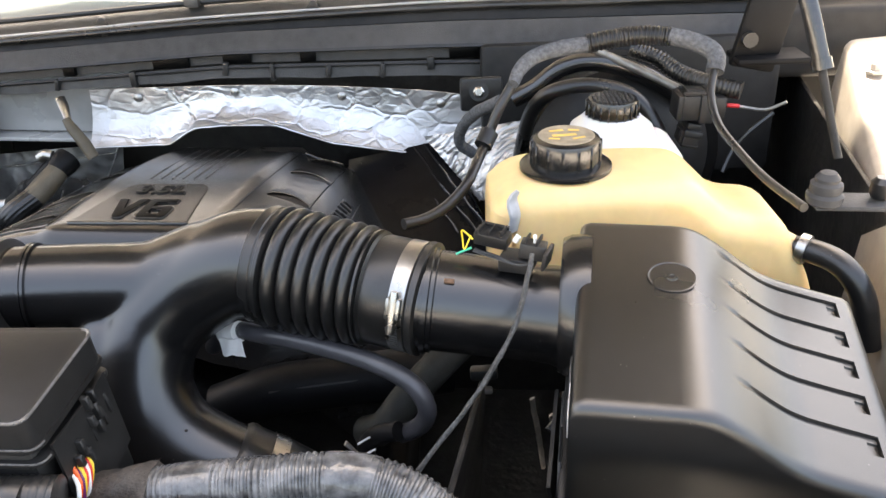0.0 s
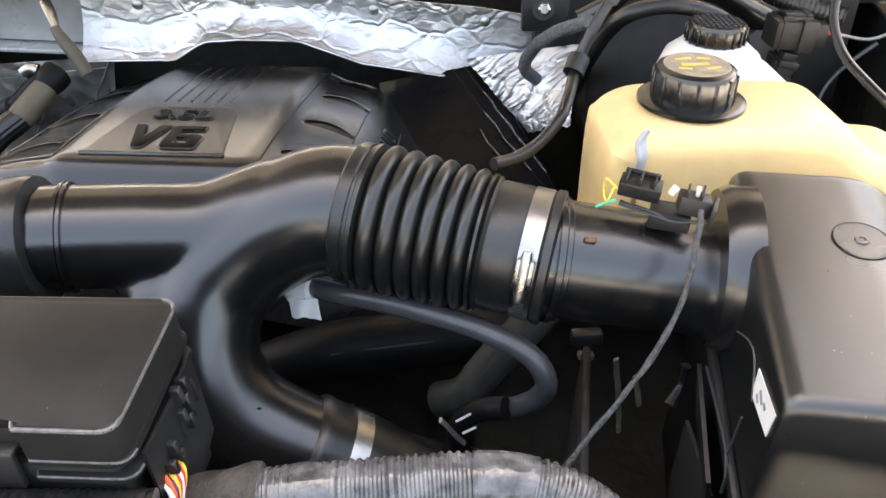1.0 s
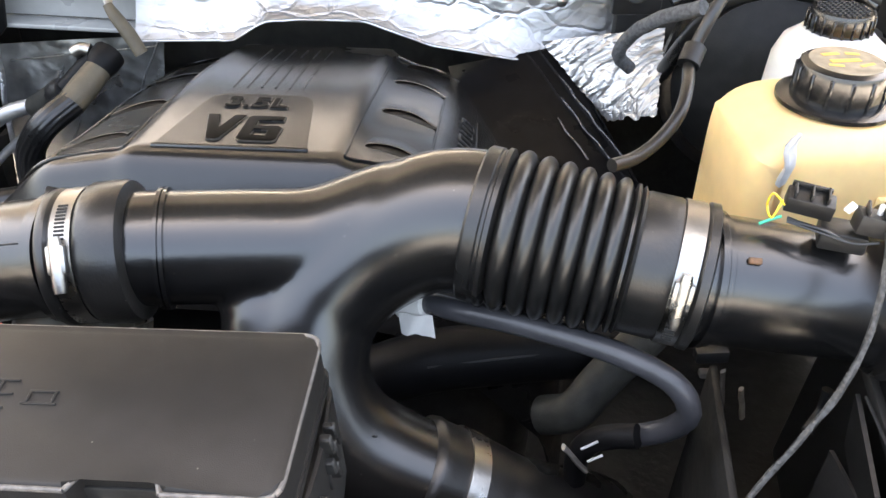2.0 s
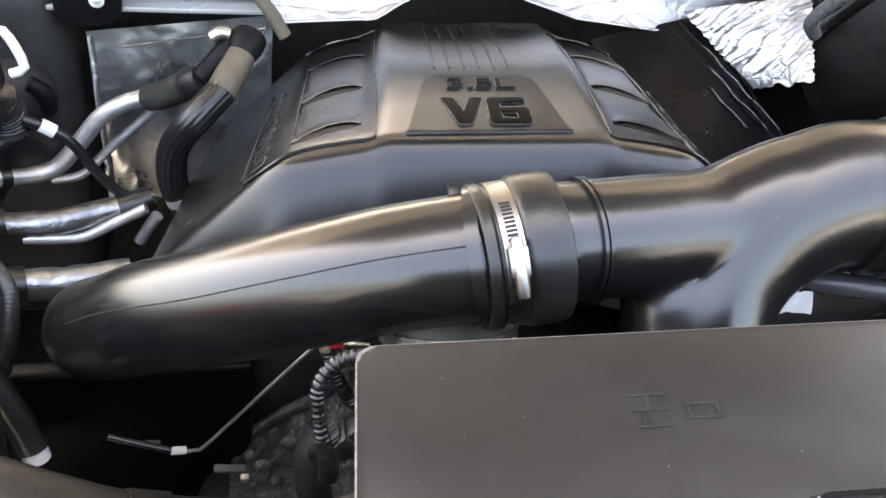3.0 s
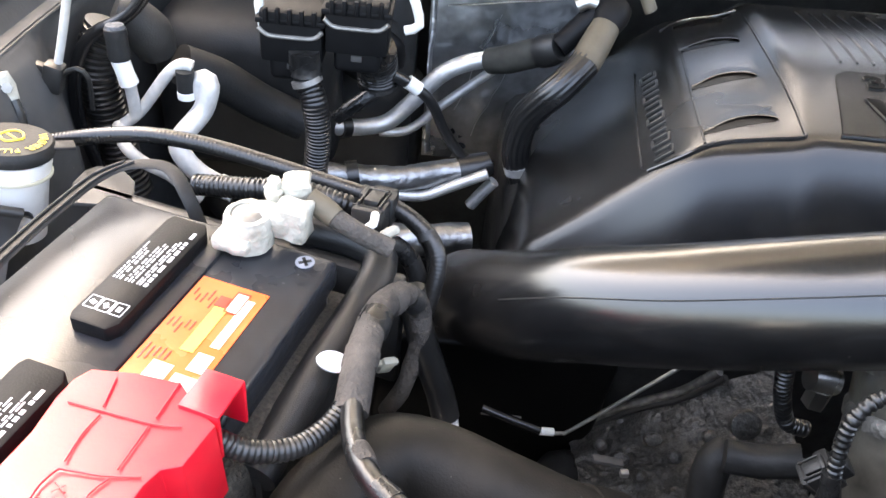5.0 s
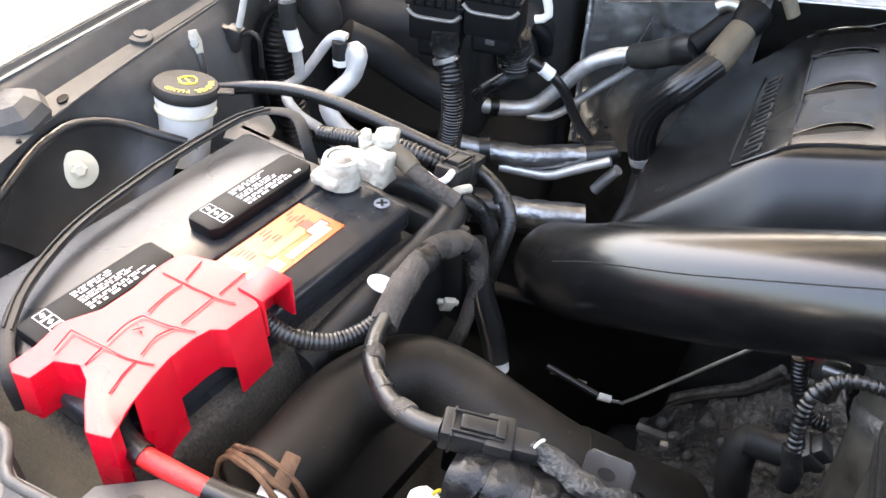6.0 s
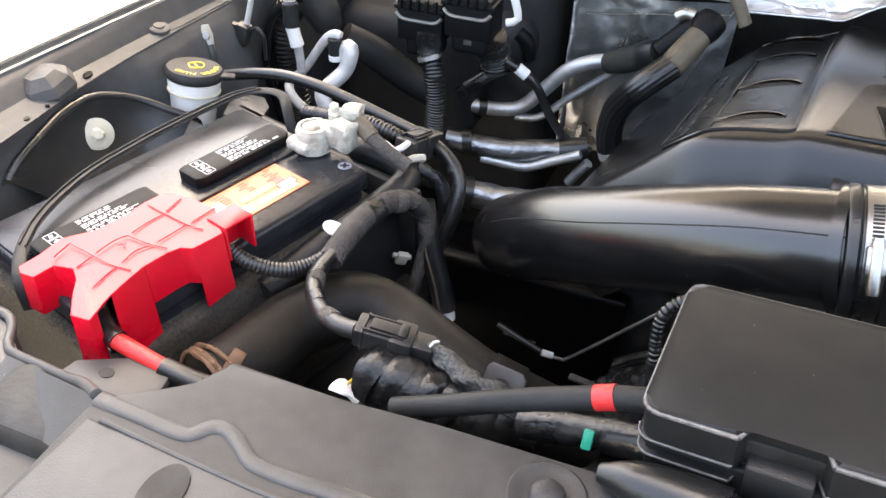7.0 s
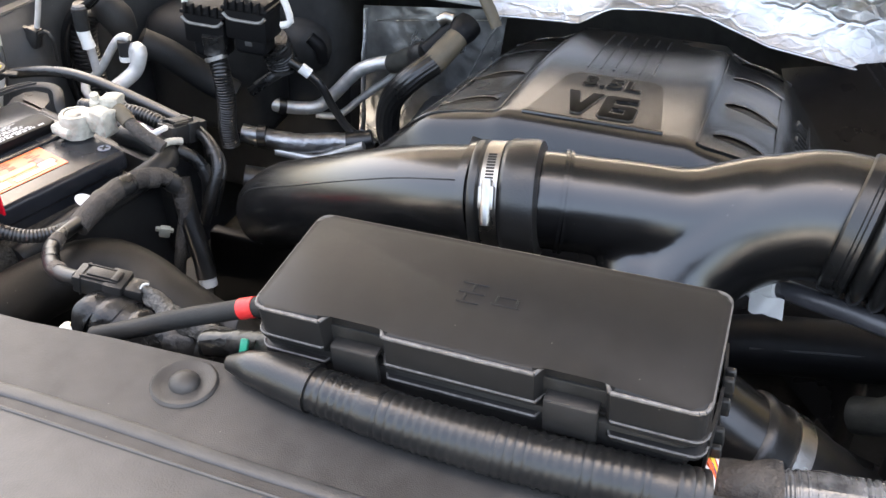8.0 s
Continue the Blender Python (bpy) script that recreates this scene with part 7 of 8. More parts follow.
part("scrap", tube([(-0.783, 0.462, 1.117), (-0.772, 0.466, 1.121), (-0.762, 0.470, 1.117)], [0.004, 0.007, 0.005], 8, 0.003, rough=0.6, flat=0.5), M_PAPER, sp)
part("teal_bit", rbox(0.006, 0.004, 0.003, pose(-0.766, 0.473, 1.123, 20, 0, 30), 0.001), M_GREEN, sp, "teal scrap")
cable("starter_cable", "thick black cable ending in red tape at the fuse box", [(-0.630, 0.484, 1.160), (-0.597, 0.486, 1.175), (-0.559, 0.489, 1.193), (-0.522, 0.491, 1.209), (-0.500, 0.492, 1.218), (-0.478, 0.490, 1.226)], 0.0068, M_MATTE, seg=16, rough=0.04)
cable("red_tape_band", "band of red tape round the thick cable", [(-0.5135, 0.4915, 1.2125), (-0.503, 0.492, 1.217)], 0.0072, M_REDTAPE, "tape", seg=18, rough=0.06)
cable("marker_cable", "black taped cable with a green mark", [(-0.556, 0.508, 1.155), (-0.528, 0.506, 1.165), (-0.500, 0.499, 1.178), (-0.473, 0.492, 1.190)], 0.0100, M_TAPE, seg=16, rough=0.15)
gp = Vector((-0.5135, 0.489, 1.181))
solid("green_mark", rbox(0.006, 0.004, 0.012, Matrix.Translation(gp) @ pose(0, 0, 0, -30, 0, 0), 0.0015), M_GREEN, "dab of bright green tape", "tape")


# ---- lower engine and bay floor ----
def lower_engine():
    t = thing("engine_block", Matrix.Translation((-0.34, 0.9, 0.5)), "grimy dark engine block below the cover", "engine")
    part("block", rbox(0.60, 0.46, 0.36, pose(-0.335, 1.085, 0.81), 0.03, 3), M_DARK, t)
    part("front_case", rbox(0.40, 0.16, 0.26, pose(-0.40, 0.755, 0.74), 0.03, 3), M_DARK, t)

    qa, qb, qc, qd = [Vector(q) for q in [(-0.568, 0.845, 0.864), (-0.420, 0.810, 1.014), (-0.395, 0.710, 0.938), (-0.564, 0.720, 0.906)]]

    def fn(u, v):
        p = qa.lerp(qb, u).lerp(qd.lerp(qc, u), v)
        return p + Vector((0, -0.3, 1)) * (0.006 * noise.noise(p * 45) + 0.0025 * noise.noise(p * 200))

    part("valve_cover", sheet(fn, 110, 70, 0.01), M_BLOCK, t, "rough grimy cast metal valve cover")
    part("cover_flange", tube([(-0.566, 0.842, 0.871), (-0.540, 0.838, 0.902), (-0.515, 0.832, 0.927), (-0.484, 0.825, 0.955), (-0.464, 0.815, 0.995)], 0.0045, 10, 0.01), M_GRIMY, t)
    part("cover_flange", tube([(-0.563, 0.838, 0.870), (-0.537, 0.834, 0.899), (-0.513, 0.828, 0.925), (-0.482, 0.820, 0.953), (-0.459, 0.810, 0.993)], 0.0030, 10, 0.01), M_BOX, t)
    part("hose_stub", tube([(-0.492, 0.700, 0.959), (-0.496, 0.705, 0.988), (-0.495, 0.710, 1.008), (-0.487, 0.715, 1.013)], 0.0135, 18, 0.008), M_DARK, t)
    part("cross_pipe", tube([(-0.496, 0.700, 1.029), (-0.475, 0.695, 1.032), (-0.448, 0.690, 1.042)], 0.0120, 16, 0.01), M_DARK, t)
    # added near-black slab, hides the cover's skirt and stands in for bay shade
    part("side_case", rbox(0.21, 0.02, 0.30, pose(-0.655, 0.832, 0.845, 0, 4, 4), 0.006, 3), M_SHADE, t)
    part("lug", rbox(0.026, 0.008, 0.004, Matrix.Translation((-0.560, 0.740, 0.960)) @ pose(0, 0, 0, 0, 8, 0), 0.002), M_PANEL, t)
    part("bolt", rbox(0.007, 0.006, 0.006, Matrix.Translation((-0.548, 0.730, 0.959)), 0.0015), M_CAST, t)
    part("bolt", lathe([(0.012, 0), (0.012, 0.008), (0.007, 0.010), (0, 0.010)], Matrix.Translation((-0.461, 0.755, 1.002)) @ pose(0, 0, 0, 60, 0, 0), 16), M_BLOCK, t)
    for k in range(9):
        bq = Vector((-0.548 + 0.012 * k, 0.800 - 0.006 * k, 0.905 + 0.011 * k)) + Vector((0.0, -0.018 * (k % 3), 0.002 * (k % 2)))
        part("casting_lump", lathe([(0.006, -0.004), (0.0055, 0.002), (0.003, 0.004), (0, 0.0045)], Matrix.Translation(bq) @ pose(0, 0, 0, 40, 12 * (k % 3), 0) @ Matrix.Diagonal((1 + 0.4 * (k % 2), 1, 1, 1)), 10), M_BLOCK, t)
    part("edge_strip", tube([(-0.658, 0.800, 0.934), (-0.623, 0.800, 0.931)], 0.0016, 6, 0.02), M_CAST, t)
    f = thing("floor", Matrix.Translation((-0.35, 0.7, 0.6)), "dark splash shield below the engine bay", "floor", kind="structure")
    part("splash_shield", rbox(1.85, 1.5, 0.02, pose(-0.30, 0.72, 0.58), 0.004), M_DARK, f)
    d = thing("dipstick_tube", Matrix.Translation((-0.55, 0.77, 0.9)), "thin bent metal tube with a white plastic end", "tube")
    part("rod", tube([(-0.602, 0.777, 0.943), (-0.590, 0.780, 0.940), (-0.580, 0.782, 0.946), (-0.5121, 0.788, 1.0200), (-0.490, 0.790, 1.043)], 0.0017, 10, 0.008), M_CAST, d)
    part("rod_end", tube([(-0.610, 0.776, 0.9455), (-0.5985, 0.778, 0.9430)], 0.0036, 12, 0.006), M_WHITE, d, "white plastic end")
    part("sheath", tube([(-0.660, 0.785, 0.958), (-0.635, 0.780, 0.952), (-0.610, 0.776, 0.946)], 0.0036, 10, 0.01), M_RUBBER, d)
    th = thing("throttle_elbow", Matrix.Translation((-0.45, 0.62, 0.95)), "grey-brown throttle elbow with a cast aluminium collar", "throttle body")
    part("elbow", tube([(-0.407, 0.690, 1.160), (-0.407, 0.672, 1.125), (-0.409, 0.655, 1.08), (-0.412, 0.645, 1.02), (-0.415, 0.64, 0.94)], [0.044, 0.043, 0.042, 0.041, 0.041], 32, 0.008), M_ELBOW, th)
    part("collar", lathe([(0.042, -0.006), (0.0452, -0.005), (0.0452, 0.003), (0.043, 0.006)], aim((-0.407, 0.668, 1.118), (-0.407, 0.682, 1.145)), 40), M_GRIMY, th, "dull cast aluminium collar")
    part("clamp_band", lathe([(0.0440, -0.004), (0.0462, -0.004), (0.0462, 0.004), (0.0440, 0.004)], aim((-0.407, 0.684, 1.148), (-0.407, 0.697, 1.172)), 40), M_GRIMY, th, "worn steel clamp band")
    part("clamp_screw", rbox(0.020, 0.008, 0.008, pose(-0.366, 0.655, 1.158, 20, 30, 30), 0.002), M_STEEL, th)
    part("flange", moved(rbox(0.11, 0.06, 0.018, None, 0.006, 3), pose(-0.40, 0.71, 1.168, -14, 0, 8)), M_CAST, th)
    for x, y in ((-0.362, 0.695), (-0.44, 0.72), (-0.368, 0.725)):
        part("bolt", lathe([(0.0065, 0), (0.0065, 0.007), (0.003, 0.009), (0, 0.009)], pose(x, y, 1.172, -14, 0, 0), 6), M_STEEL, th)
    cable("throttle_loom", "thin corrugated black loom arching over the throttle elbow", [(-0.488, 0.600, 1.118), (-0.495, 0.605, 1.152), (-0.495, 0.610, 1.178), (-0.483, 0.615, 1.191), (-0.466, 0.615, 1.193), (-0.441, 0.615, 1.185), (-0.416, 0.610, 1.161), (-0.398, 0.610, 1.131)], 0.0036, M_RUBBER, "wiring loom", seg=12, ripple=0.0008, pitch=0.0038)
    tm = bpy.data.objects["throttle_loom"]
    part("tape", tube([(-0.490, 0.600, 1.112), (-0.490, 0.601, 1.124), (-0.4945, 0.604, 1.142)], [0.0062, 0.0066, 0.0048], 14, 0.004, rough=0.12), M_TAPE, tm, "taped lower end")
    cable("loom_drop", "short ribbed black loom under the intake tube", [(-0.485, 0.700, 1.123), (-0.478, 0.700, 1.096), (-0.466, 0.700, 1.070), (-0.451, 0.700, 1.064)], 0.0052, M_RUBBER, "wiring loom", seg=12, ripple=0.0008, pitch=0.0038)
    s = thing("sensor", Matrix.Translation((-0.447, 0.720, 1.086)), "zinc sensor body below the intake tube", "sensor")
    part("sensor_body", tube([(-0.477, 0.685, 1.131), (-0.460, 0.685, 1.128)], 0.009, 14, 0.006), M_STEEL, s)
    part("sensor_nut", tube([(-0.466, 0.685, 1.107), (-0.466, 0.685, 1.122)], 0.008, 6, 0.006), M_STEEL, s)
    rp = Vector((-0.480, 0.700, 1.128))
    solid("red_clip", rbox(0.008, 0.006, 0.008, Matrix.Translation(rp), 0.0015), M_REDTAPE, "tiny red connector clip", "clip")
    black_plug("sensor_plug", "black sensor plug low beside the throttle", (-0.487, 0.630, 1.098), (-0.468, 0.630, 1.120), 0.016, 0.015)
    DATUM[0] = driver_half()
    cable("lower_pipe", "broad flat black duct below the ribbed hose", [(-0.230, 0.735, 1.045), (-0.171, 0.735, 1.066), (-0.108, 0.735, 1.074), (-0.036, 0.735, 1.081), (0.010, 0.745, 1.080)], 0.027, M_VENTCAP, "pipe", seg=24)
    cable("pipe_seam", "thin moulded seam on the flat duct", [(-0.171, 0.713, 1.0805), (-0.108, 0.713, 1.0885), (-0.036, 0.713, 1.0955)], 0.0012, M_BOX, "seam", seg=6)
    cable("coolant_hose", "grey-black coolant hose low in the bay", [(-0.075, 0.695, 1.040), (-0.0535, 0.682, 1.058), (-0.033, 0.690, 1.082), (-0.008, 0.700, 1.106), (0.022, 0.715, 1.130)], 0.0165, M_GREYHOSE, "hose", seg=20)
    hf = thing("hose_fitting", Matrix.Translation((-0.07, 0.62, 1.09)), "dusty plastic elbow with a pale clip at the hose end", "fitting")
    part("elbow", tube([(-0.033, 0.592, 1.1263), (-0.048, 0.600, 1.118), (-0.060, 0.608, 1.104), (-0.066, 0.612, 1.085), (-0.066, 0.612, 1.060)], 0.0088, 14, 0.006), M_VENTCAP, hf)
    part("clip", tube([(-0.0806, 0.600, 1.1088), (-0.076, 0.600, 1.103), (-0.068, 0.600, 1.090), (-0.0619, 0.600, 1.0834)], 0.0030, 8, 0.004, rough=0.3, flat=0.6), M_CAST, hf, "pale worn clip")
    for q in ([(-0.0692, 0.596, 1.1105), (-0.0583, 0.596, 1.1178)], [(-0.064, 0.594, 1.100), (-0.054, 0.594, 1.106)]):
        part("bright_edge", tube(q, 0.0010, 6, 0.005), M_PRINT, hf)
    DATUM[0] = PASSENGER
    b = thing("bay_bracket", Matrix.Translation((0.09, 0.55, 0.9)), "dark plastic brackets below the air tube", "bracket")
    part("rib", sheet(lambda u, v: (0.112 + 0.011 * u - 0.012 * v, 0.606 - 0.085 * v + 0.004 * u, 1.182 - 0.026 * v - 0.05 * u), 4, 10, 0.003), M_BOX, b)
    part("edge_strip", tube([(0.1160, 0.6048, 1.1805), (0.1055, 0.5232, 1.1791), (0.1055, 0.5156, 1.1538)], 0.0012, 6, 0.01, flat=0.6), M_PANEL, b)
    part("edge_strip", tube([(0.1055, 0.5232, 1.1791), (0.1035, 0.5169, 1.2157)], 0.0012, 6, 0.01, flat=0.6), M_PANEL, b)
    part("lower_rib", sheet(lambda u, v: (0.120 - 0.012 * v, 0.617 - 0.09 * v, 1.118 + 0.02 * v - 0.07 * u), 4, 8, 0.003), M_TRAY, b)
    part("hook", tube([(0.122, 0.652, 1.142), (0.121, 0.650, 1.124), (0.112, 0.640, 1.112)], [0.004, 0.003, 0.005], 8, 0.004), M_BOX, b)
    for q in ([(0.1085, 0.78, 1.0414), (0.118, 0.78, 0.995), (0.1266, 0.78, 0.9468)], [(0.1306, 0.78, 1.0207), (0.1409, 0.78, 0.9838)]):
        part("threaded_strip", tube(q, 0.0036, 8, 0.003, rough=0.3, flat=0.6), M_CAST, b, "grimy ribbed metal strip")
    part("nut", rbox(0.014, 0.008, 0.006, Matrix.Translation((0.056, 0.70, 1.110)), 0.002), M_CAST, b)
    part("nut_bracket", rbox(0.026, 0.012, 0.012, pose(0.054, 0.70, 1.130, 0, -6, 0), 0.003), M_BOX, b)
    part("lower_wall", rbox(0.006, 0.26, 0.26, pose(0.03, 0.56, 1.0, 0, 0, -10), 0.002), M_DARK, b)
    DATUM[0] = PASSENGER
    rb = thing("bay_bracket", Matrix.Translation((-0.58, 0.55, 1.05)), "small grey steel bracket with a bolt hole", "bracket")
    mb = Matrix.Translation((-0.591, 0.577, 1.100)) @ pose(0, 0, 0, 52, 0, -8)
    part("plate", prism([(-0.015, -0.022), (0.016, -0.022), (0.016, 0.012), (0.012, 0.016), (-0.012, 0.016), (-0.015, 0.012)], -0.0012, 0.0012, mb, 0.0008), M_PANEL, rb)
    part("bolt_hole", lathe([(0, 0), (0.0045, 0), (0.0045, 0.0004), (0, 0.0004)], mb @ pose(0, 0.004, 0.0013) @ Matrix.Diagonal((1.25, 0.85, 1, 1)), 18), M_DARK, rb)


lower_engine()


# ---- rear passenger corner: refrigerant lines, controller plugs ----
def rear_corner():
    cable("refrigerant_line", "bare aluminium refrigerant line with a bend", [(-0.8514, 1.152, 0.990), (-0.830, 1.163, 0.984), (-0.800, 1.182, 0.976), (-0.7751, 1.195, 0.978), (-0.752, 1.201, 1.000), (-0.7188, 1.208, 1.0379), (-0.692, 1.214, 1.053), (-0.6666, 1.2180, 1.0590), (-0.648, 1.205, 1.069)], 0.0100, M_ALU, "pipe", seg=18)
    cable("refrigerant_line", "thin bare aluminium refrigerant line", [(-0.785, 1.205, 0.957), (-0.762, 1.210, 0.956), (-0.7431, 1.213, 0.9645), (-0.715, 1.218, 0.992), (-0.6706, 1.2250, 1.0300), (-0.650, 1.222, 1.050)], 0.0056, M_ALU, "pipe", seg=14)
    cable("line_band", "black band on the refrigerant line", [(-0.828, 1.164, 0.9835), (-0.819, 1.170, 0.981)], 0.0126, M_RUBBER, "band", seg=16)
    cable("line_clip", "white clip on the refrigerant line", [(-0.866, 1.148, 1.006), (-0.850, 1.150, 1.004), (-0.836, 1.154, 0.999)], 0.0032, M_WHITE, "clip", seg=8)
    rc = Vector((-0.864, 1.150, 0.968))
    solid("red_clip", rbox(0.006, 0.006, 0.010, Matrix.Translation(rc), 0.0015), M_REDTAPE, "tiny red clip beside the refrigerant line", "clip")
    cable("heater_hose", "olive-black rubber heater hose joined to the aluminium line", [(-0.662, 1.214, 1.060), (-0.642, 1.197, 1.073), (-0.621, 1.180, 1.090), (-0.606, 1.167, 1.102)], [0.0150, 0.0165, 0.0165, 0.0160], M_GREYHOSE, "hose", seg=20)
    cable("hose_collar", "black plastic hose collar", [(-0.611, 1.171, 1.098), (-0.602, 1.163, 1.105), (-0.594, 1.157, 1.112)], [0.0180, 0.0180, 0.0150], M_BOX, "fitting", seg=24)
    cable("braided_hose", "ribbed black braided hose", [(-0.618, 1.100, 0.978), (-0.630, 1.100, 1.015), (-0.6265, 1.098, 1.0531), (-0.613, 1.093, 1.079), (-0.5954, 1.092, 1.0998), (-0.5722, 1.1164, 1.1157)], 0.0155, M_RUBBER, "hose", seg=64, flute=1)
    cable("hose_sleeve", "dusty tan rubber sleeve at the hose end", [(-0.5740, 1.1130, 1.1140), (-0.5650, 1.1300, 1.1245), (-0.5570, 1.1450, 1.1340), (-0.5505, 1.1574, 1.1418)], [0.0160, 0.0164, 0.0158, 0.0150], M_TAN, "sleeve", seg=24)
    cable("sleeve_cap", "black rubber cap over the sleeve end", [(-0.5520, 1.1545, 1.1400), (-0.5470, 1.1640, 1.1470), (-0.5430, 1.1740, 1.1520)], [0.0158, 0.0190, 0.0190], M_VENTCAP, "cap", seg=20)
    cable("vent_fitting", "black plastic vent fitting with a ring", [(-0.596, 1.158, 1.111), (-0.580, 1.165, 1.126), (-0.562, 1.172, 1.143), (-0.545, 1.178, 1.155)], [0.0125, 0.0130, 0.0140, 0.0130], M_VENTCAP, "fitting", seg=16)
    cable("vent_fitting", "bright steel fitting below the cowl lip", [(-0.582, 1.170, 1.153), (-0.573, 1.170, 1.159), (-0.564, 1.170, 1.157)], 0.008, M_STEEL, "fitting", seg=14)
    cable("rubber_stopper", "tan rubber stopper hanging from the shield", [(-0.5400, 1.185, 1.208), (-0.531, 1.180, 1.196), (-0.517, 1.177, 1.176), (-0.5046, 1.1731, 1.1547)], [0.006, 0.0085, 0.0095, 0.0090], M_TAN, "stopper", seg=16, flat=0.7)
    cable("eyelet_tab", "bare metal eyelet tab above the stopper", [(-0.560, 1.220, 1.229), (-0.550, 1.206, 1.220), (-0.538, 1.187, 1.206)], [0.007, 0.007, 0.0045], M_STEEL, "tab", seg=10, flat=0.35)
    w = thing("sensor_wire", Matrix.Translation((-0.73, 1.09, 1.05)), "thin black wire with a white tape tag", "wire")
    part("wire", tube([(-0.766, 1.085, 1.098), (-0.747, 1.090, 1.086), (-0.726, 1.095, 1.066), (-0.708, 1.100, 1.029), (-0.685, 1.105, 0.997), (-0.652, 1.110, 0.983)], 0.0058, 12, 0.006), M_RUBBER, w)
    part("tag", tube([(-0.751, 1.089, 1.090), (-0.739, 1.091, 1.081)], 0.0075, 14, 0.005), M_PAPER, w, "white tape tag")
    cable("insulated_pipe", "pipe in dirty crinkled foil sleeve", [(-0.812, 1.060, 0.987), (-0.783, 1.067, 0.983), (-0.748, 1.075, 0.981), (-0.711, 1.090, 0.982), (-0.676, 1.100, 0.984)], 0.0138, M_FOILDARK, "pipe", seg=24, rough=0.07, ripple=0.0004, pitch=0.014)
    cable("pipe_grommet", "black rubber boot at the end of the foil sleeve", [(-0.690, 1.096, 0.983), (-0.672, 1.102, 0.985), (-0.655, 1.108, 0.990)], [0.0155, 0.0165, 0.0130], M_RUBBER, "grommet", seg=18)
    cable("pipe_grommet", "black rubber grommet on the foil sleeve", [(-0.808, 1.061, 0.987), (-0.796, 1.064, 0.988)], 0.0158, M_RUBBER, "grommet", seg=18)
    cable("pipe_stub", "foil pipe stub with white tape", [(-0.831, 1.055, 0.992), (-0.808, 1.061, 0.987)], 0.0128, M_FOILDARK, "pipe", seg=18)
    cable("insulated_pipe", "lower pipe in dirty foil sleeve", [(-0.776, 1.000, 0.954), (-0.751, 1.010, 0.948), (-0.711, 1.020, 0.944), (-0.673, 1.030, 0.944)], 0.017, M_FOILDARK, "pipe", seg=18, rough=0.12)
    cable("pipe_boot", "black rubber boot on the lower pipe", [(-0.797, 0.990, 0.960), (-0.772, 1.000, 0.955)], 0.020, M_RUBBER, "boot", seg=18)
    cable("thin_pipe", "thin kinked aluminium pipe", [(-0.783, 1.060, 0.970), (-0.754, 1.065, 0.966), (-0.726, 1.070, 0.964), (-0.700, 1.075, 0.974), (-0.658, 1.080, 0.994)], 0.0060, M_ALU, "pipe", seg=12)
    cable("thin_pipe", "short bright aluminium pipe beside the engine cover", [(-0.672, 1.090, 0.943), (-0.661, 1.090, 0.961), (-0.649, 1.090, 0.978)], 0.0068, M_ALU, "pipe", seg=12)
    # controller plugs with their corrugated lead
    DATUM[0] = Matrix.Translation((0.0255, -0.0229, -0.0026))
    for place, lab in (((-0.884, 1.080, 1.153), "black controller plug with a grey lock lever"), ((-0.824, 1.080, 1.167), "black controller plug beside its twin")):
        c = Vector(place)
        t = thing("controller_plug", Matrix.Translation(c), lab, "connector", group="controller plugs")
        part("body", rbox(0.058, 0.045, 0.050, Matrix.Translation(c), 0.004), M_VENTCAP, t)
        arc = [c + Vector((-0.029 + 0.0058 * k, -0.0235, 0.004 + 0.0000016 * (k - 5) ** 6 * 0.3 - 0.002)) for k in range(11)]
        part("lip", tube(arc, 0.0022, 8, 0.004), M_CAST, t, "pale grey lip")
        part("collar", rbox(0.064, 0.047, 0.006, Matrix.Translation(c + Vector((0, 0, 0.016))), 0.002), M_VENTCAP, t)
        part("nose", rbox(0.044, 0.034, 0.024, Matrix.Translation(c + Vector((0, 0, -0.034))), 0.006, 3), M_VENTCAP, t)
        for k in range(5):
            part("rib", rbox(0.004, 0.006, 0.014, Matrix.Translation(c + Vector((-0.022 + 0.011 * k, -0.024, 0.022))), 0.001), M_VENTCAP, t)
        part("mark", rbox(0.010, 0.002, 0.006, Matrix.Translation(c + Vector((0.0, -0.0175, -0.030))), 0.0006), M_PANEL, t)
    for q, lab in (([(-0.849, 1.073, 1.193), (-0.817, 1.073, 1.202), (-0.786, 1.073, 1.2075), (-0.776, 1.073, 1.200), (-0.768, 1.073, 1.172), (-0.781, 1.073, 1.165)], "white lock lever over the controller plug"), ([(-0.862, 1.070, 1.204), (-0.884, 1.070, 1.195), (-0.909, 1.070, 1.188), (-0.914, 1.070, 1.179), (-0.911, 1.070, 1.157)], "white lock lever across the controller plug")):
        cable("lock_lever", lab, q, 0.0045, M_WHITE, "lever", seg=10)
    cable("controller_lead", "thick corrugated black lead from a controller plug", [(-0.872, 1.062, 1.141), (-0.870, 1.060, 1.113), (-0.862, 1.052, 1.094), (-0.858, 1.050, 1.057), (-0.861, 1.050, 1.017), (-0.859, 1.050, 0.989)], 0.0118, M_RUBBER, "wiring loom", seg=18, ripple=0.0009, pitch=0.0036)
    cable("lead_ring", "chipped white ring on the lead's neck", [(-0.870, 1.056, 1.116), (-0.868, 1.055, 1.111)], 0.0150, M_CAST, "ring", seg=16)
    cable("lead_tape", "taped neck of the corrugated lead", [(-0.872, 1.060, 1.143), (-0.871, 1.060, 1.130), (-0.870, 1.058, 1.118)], 0.0150, M_TAPE, "tape", seg=16, rough=0.12)
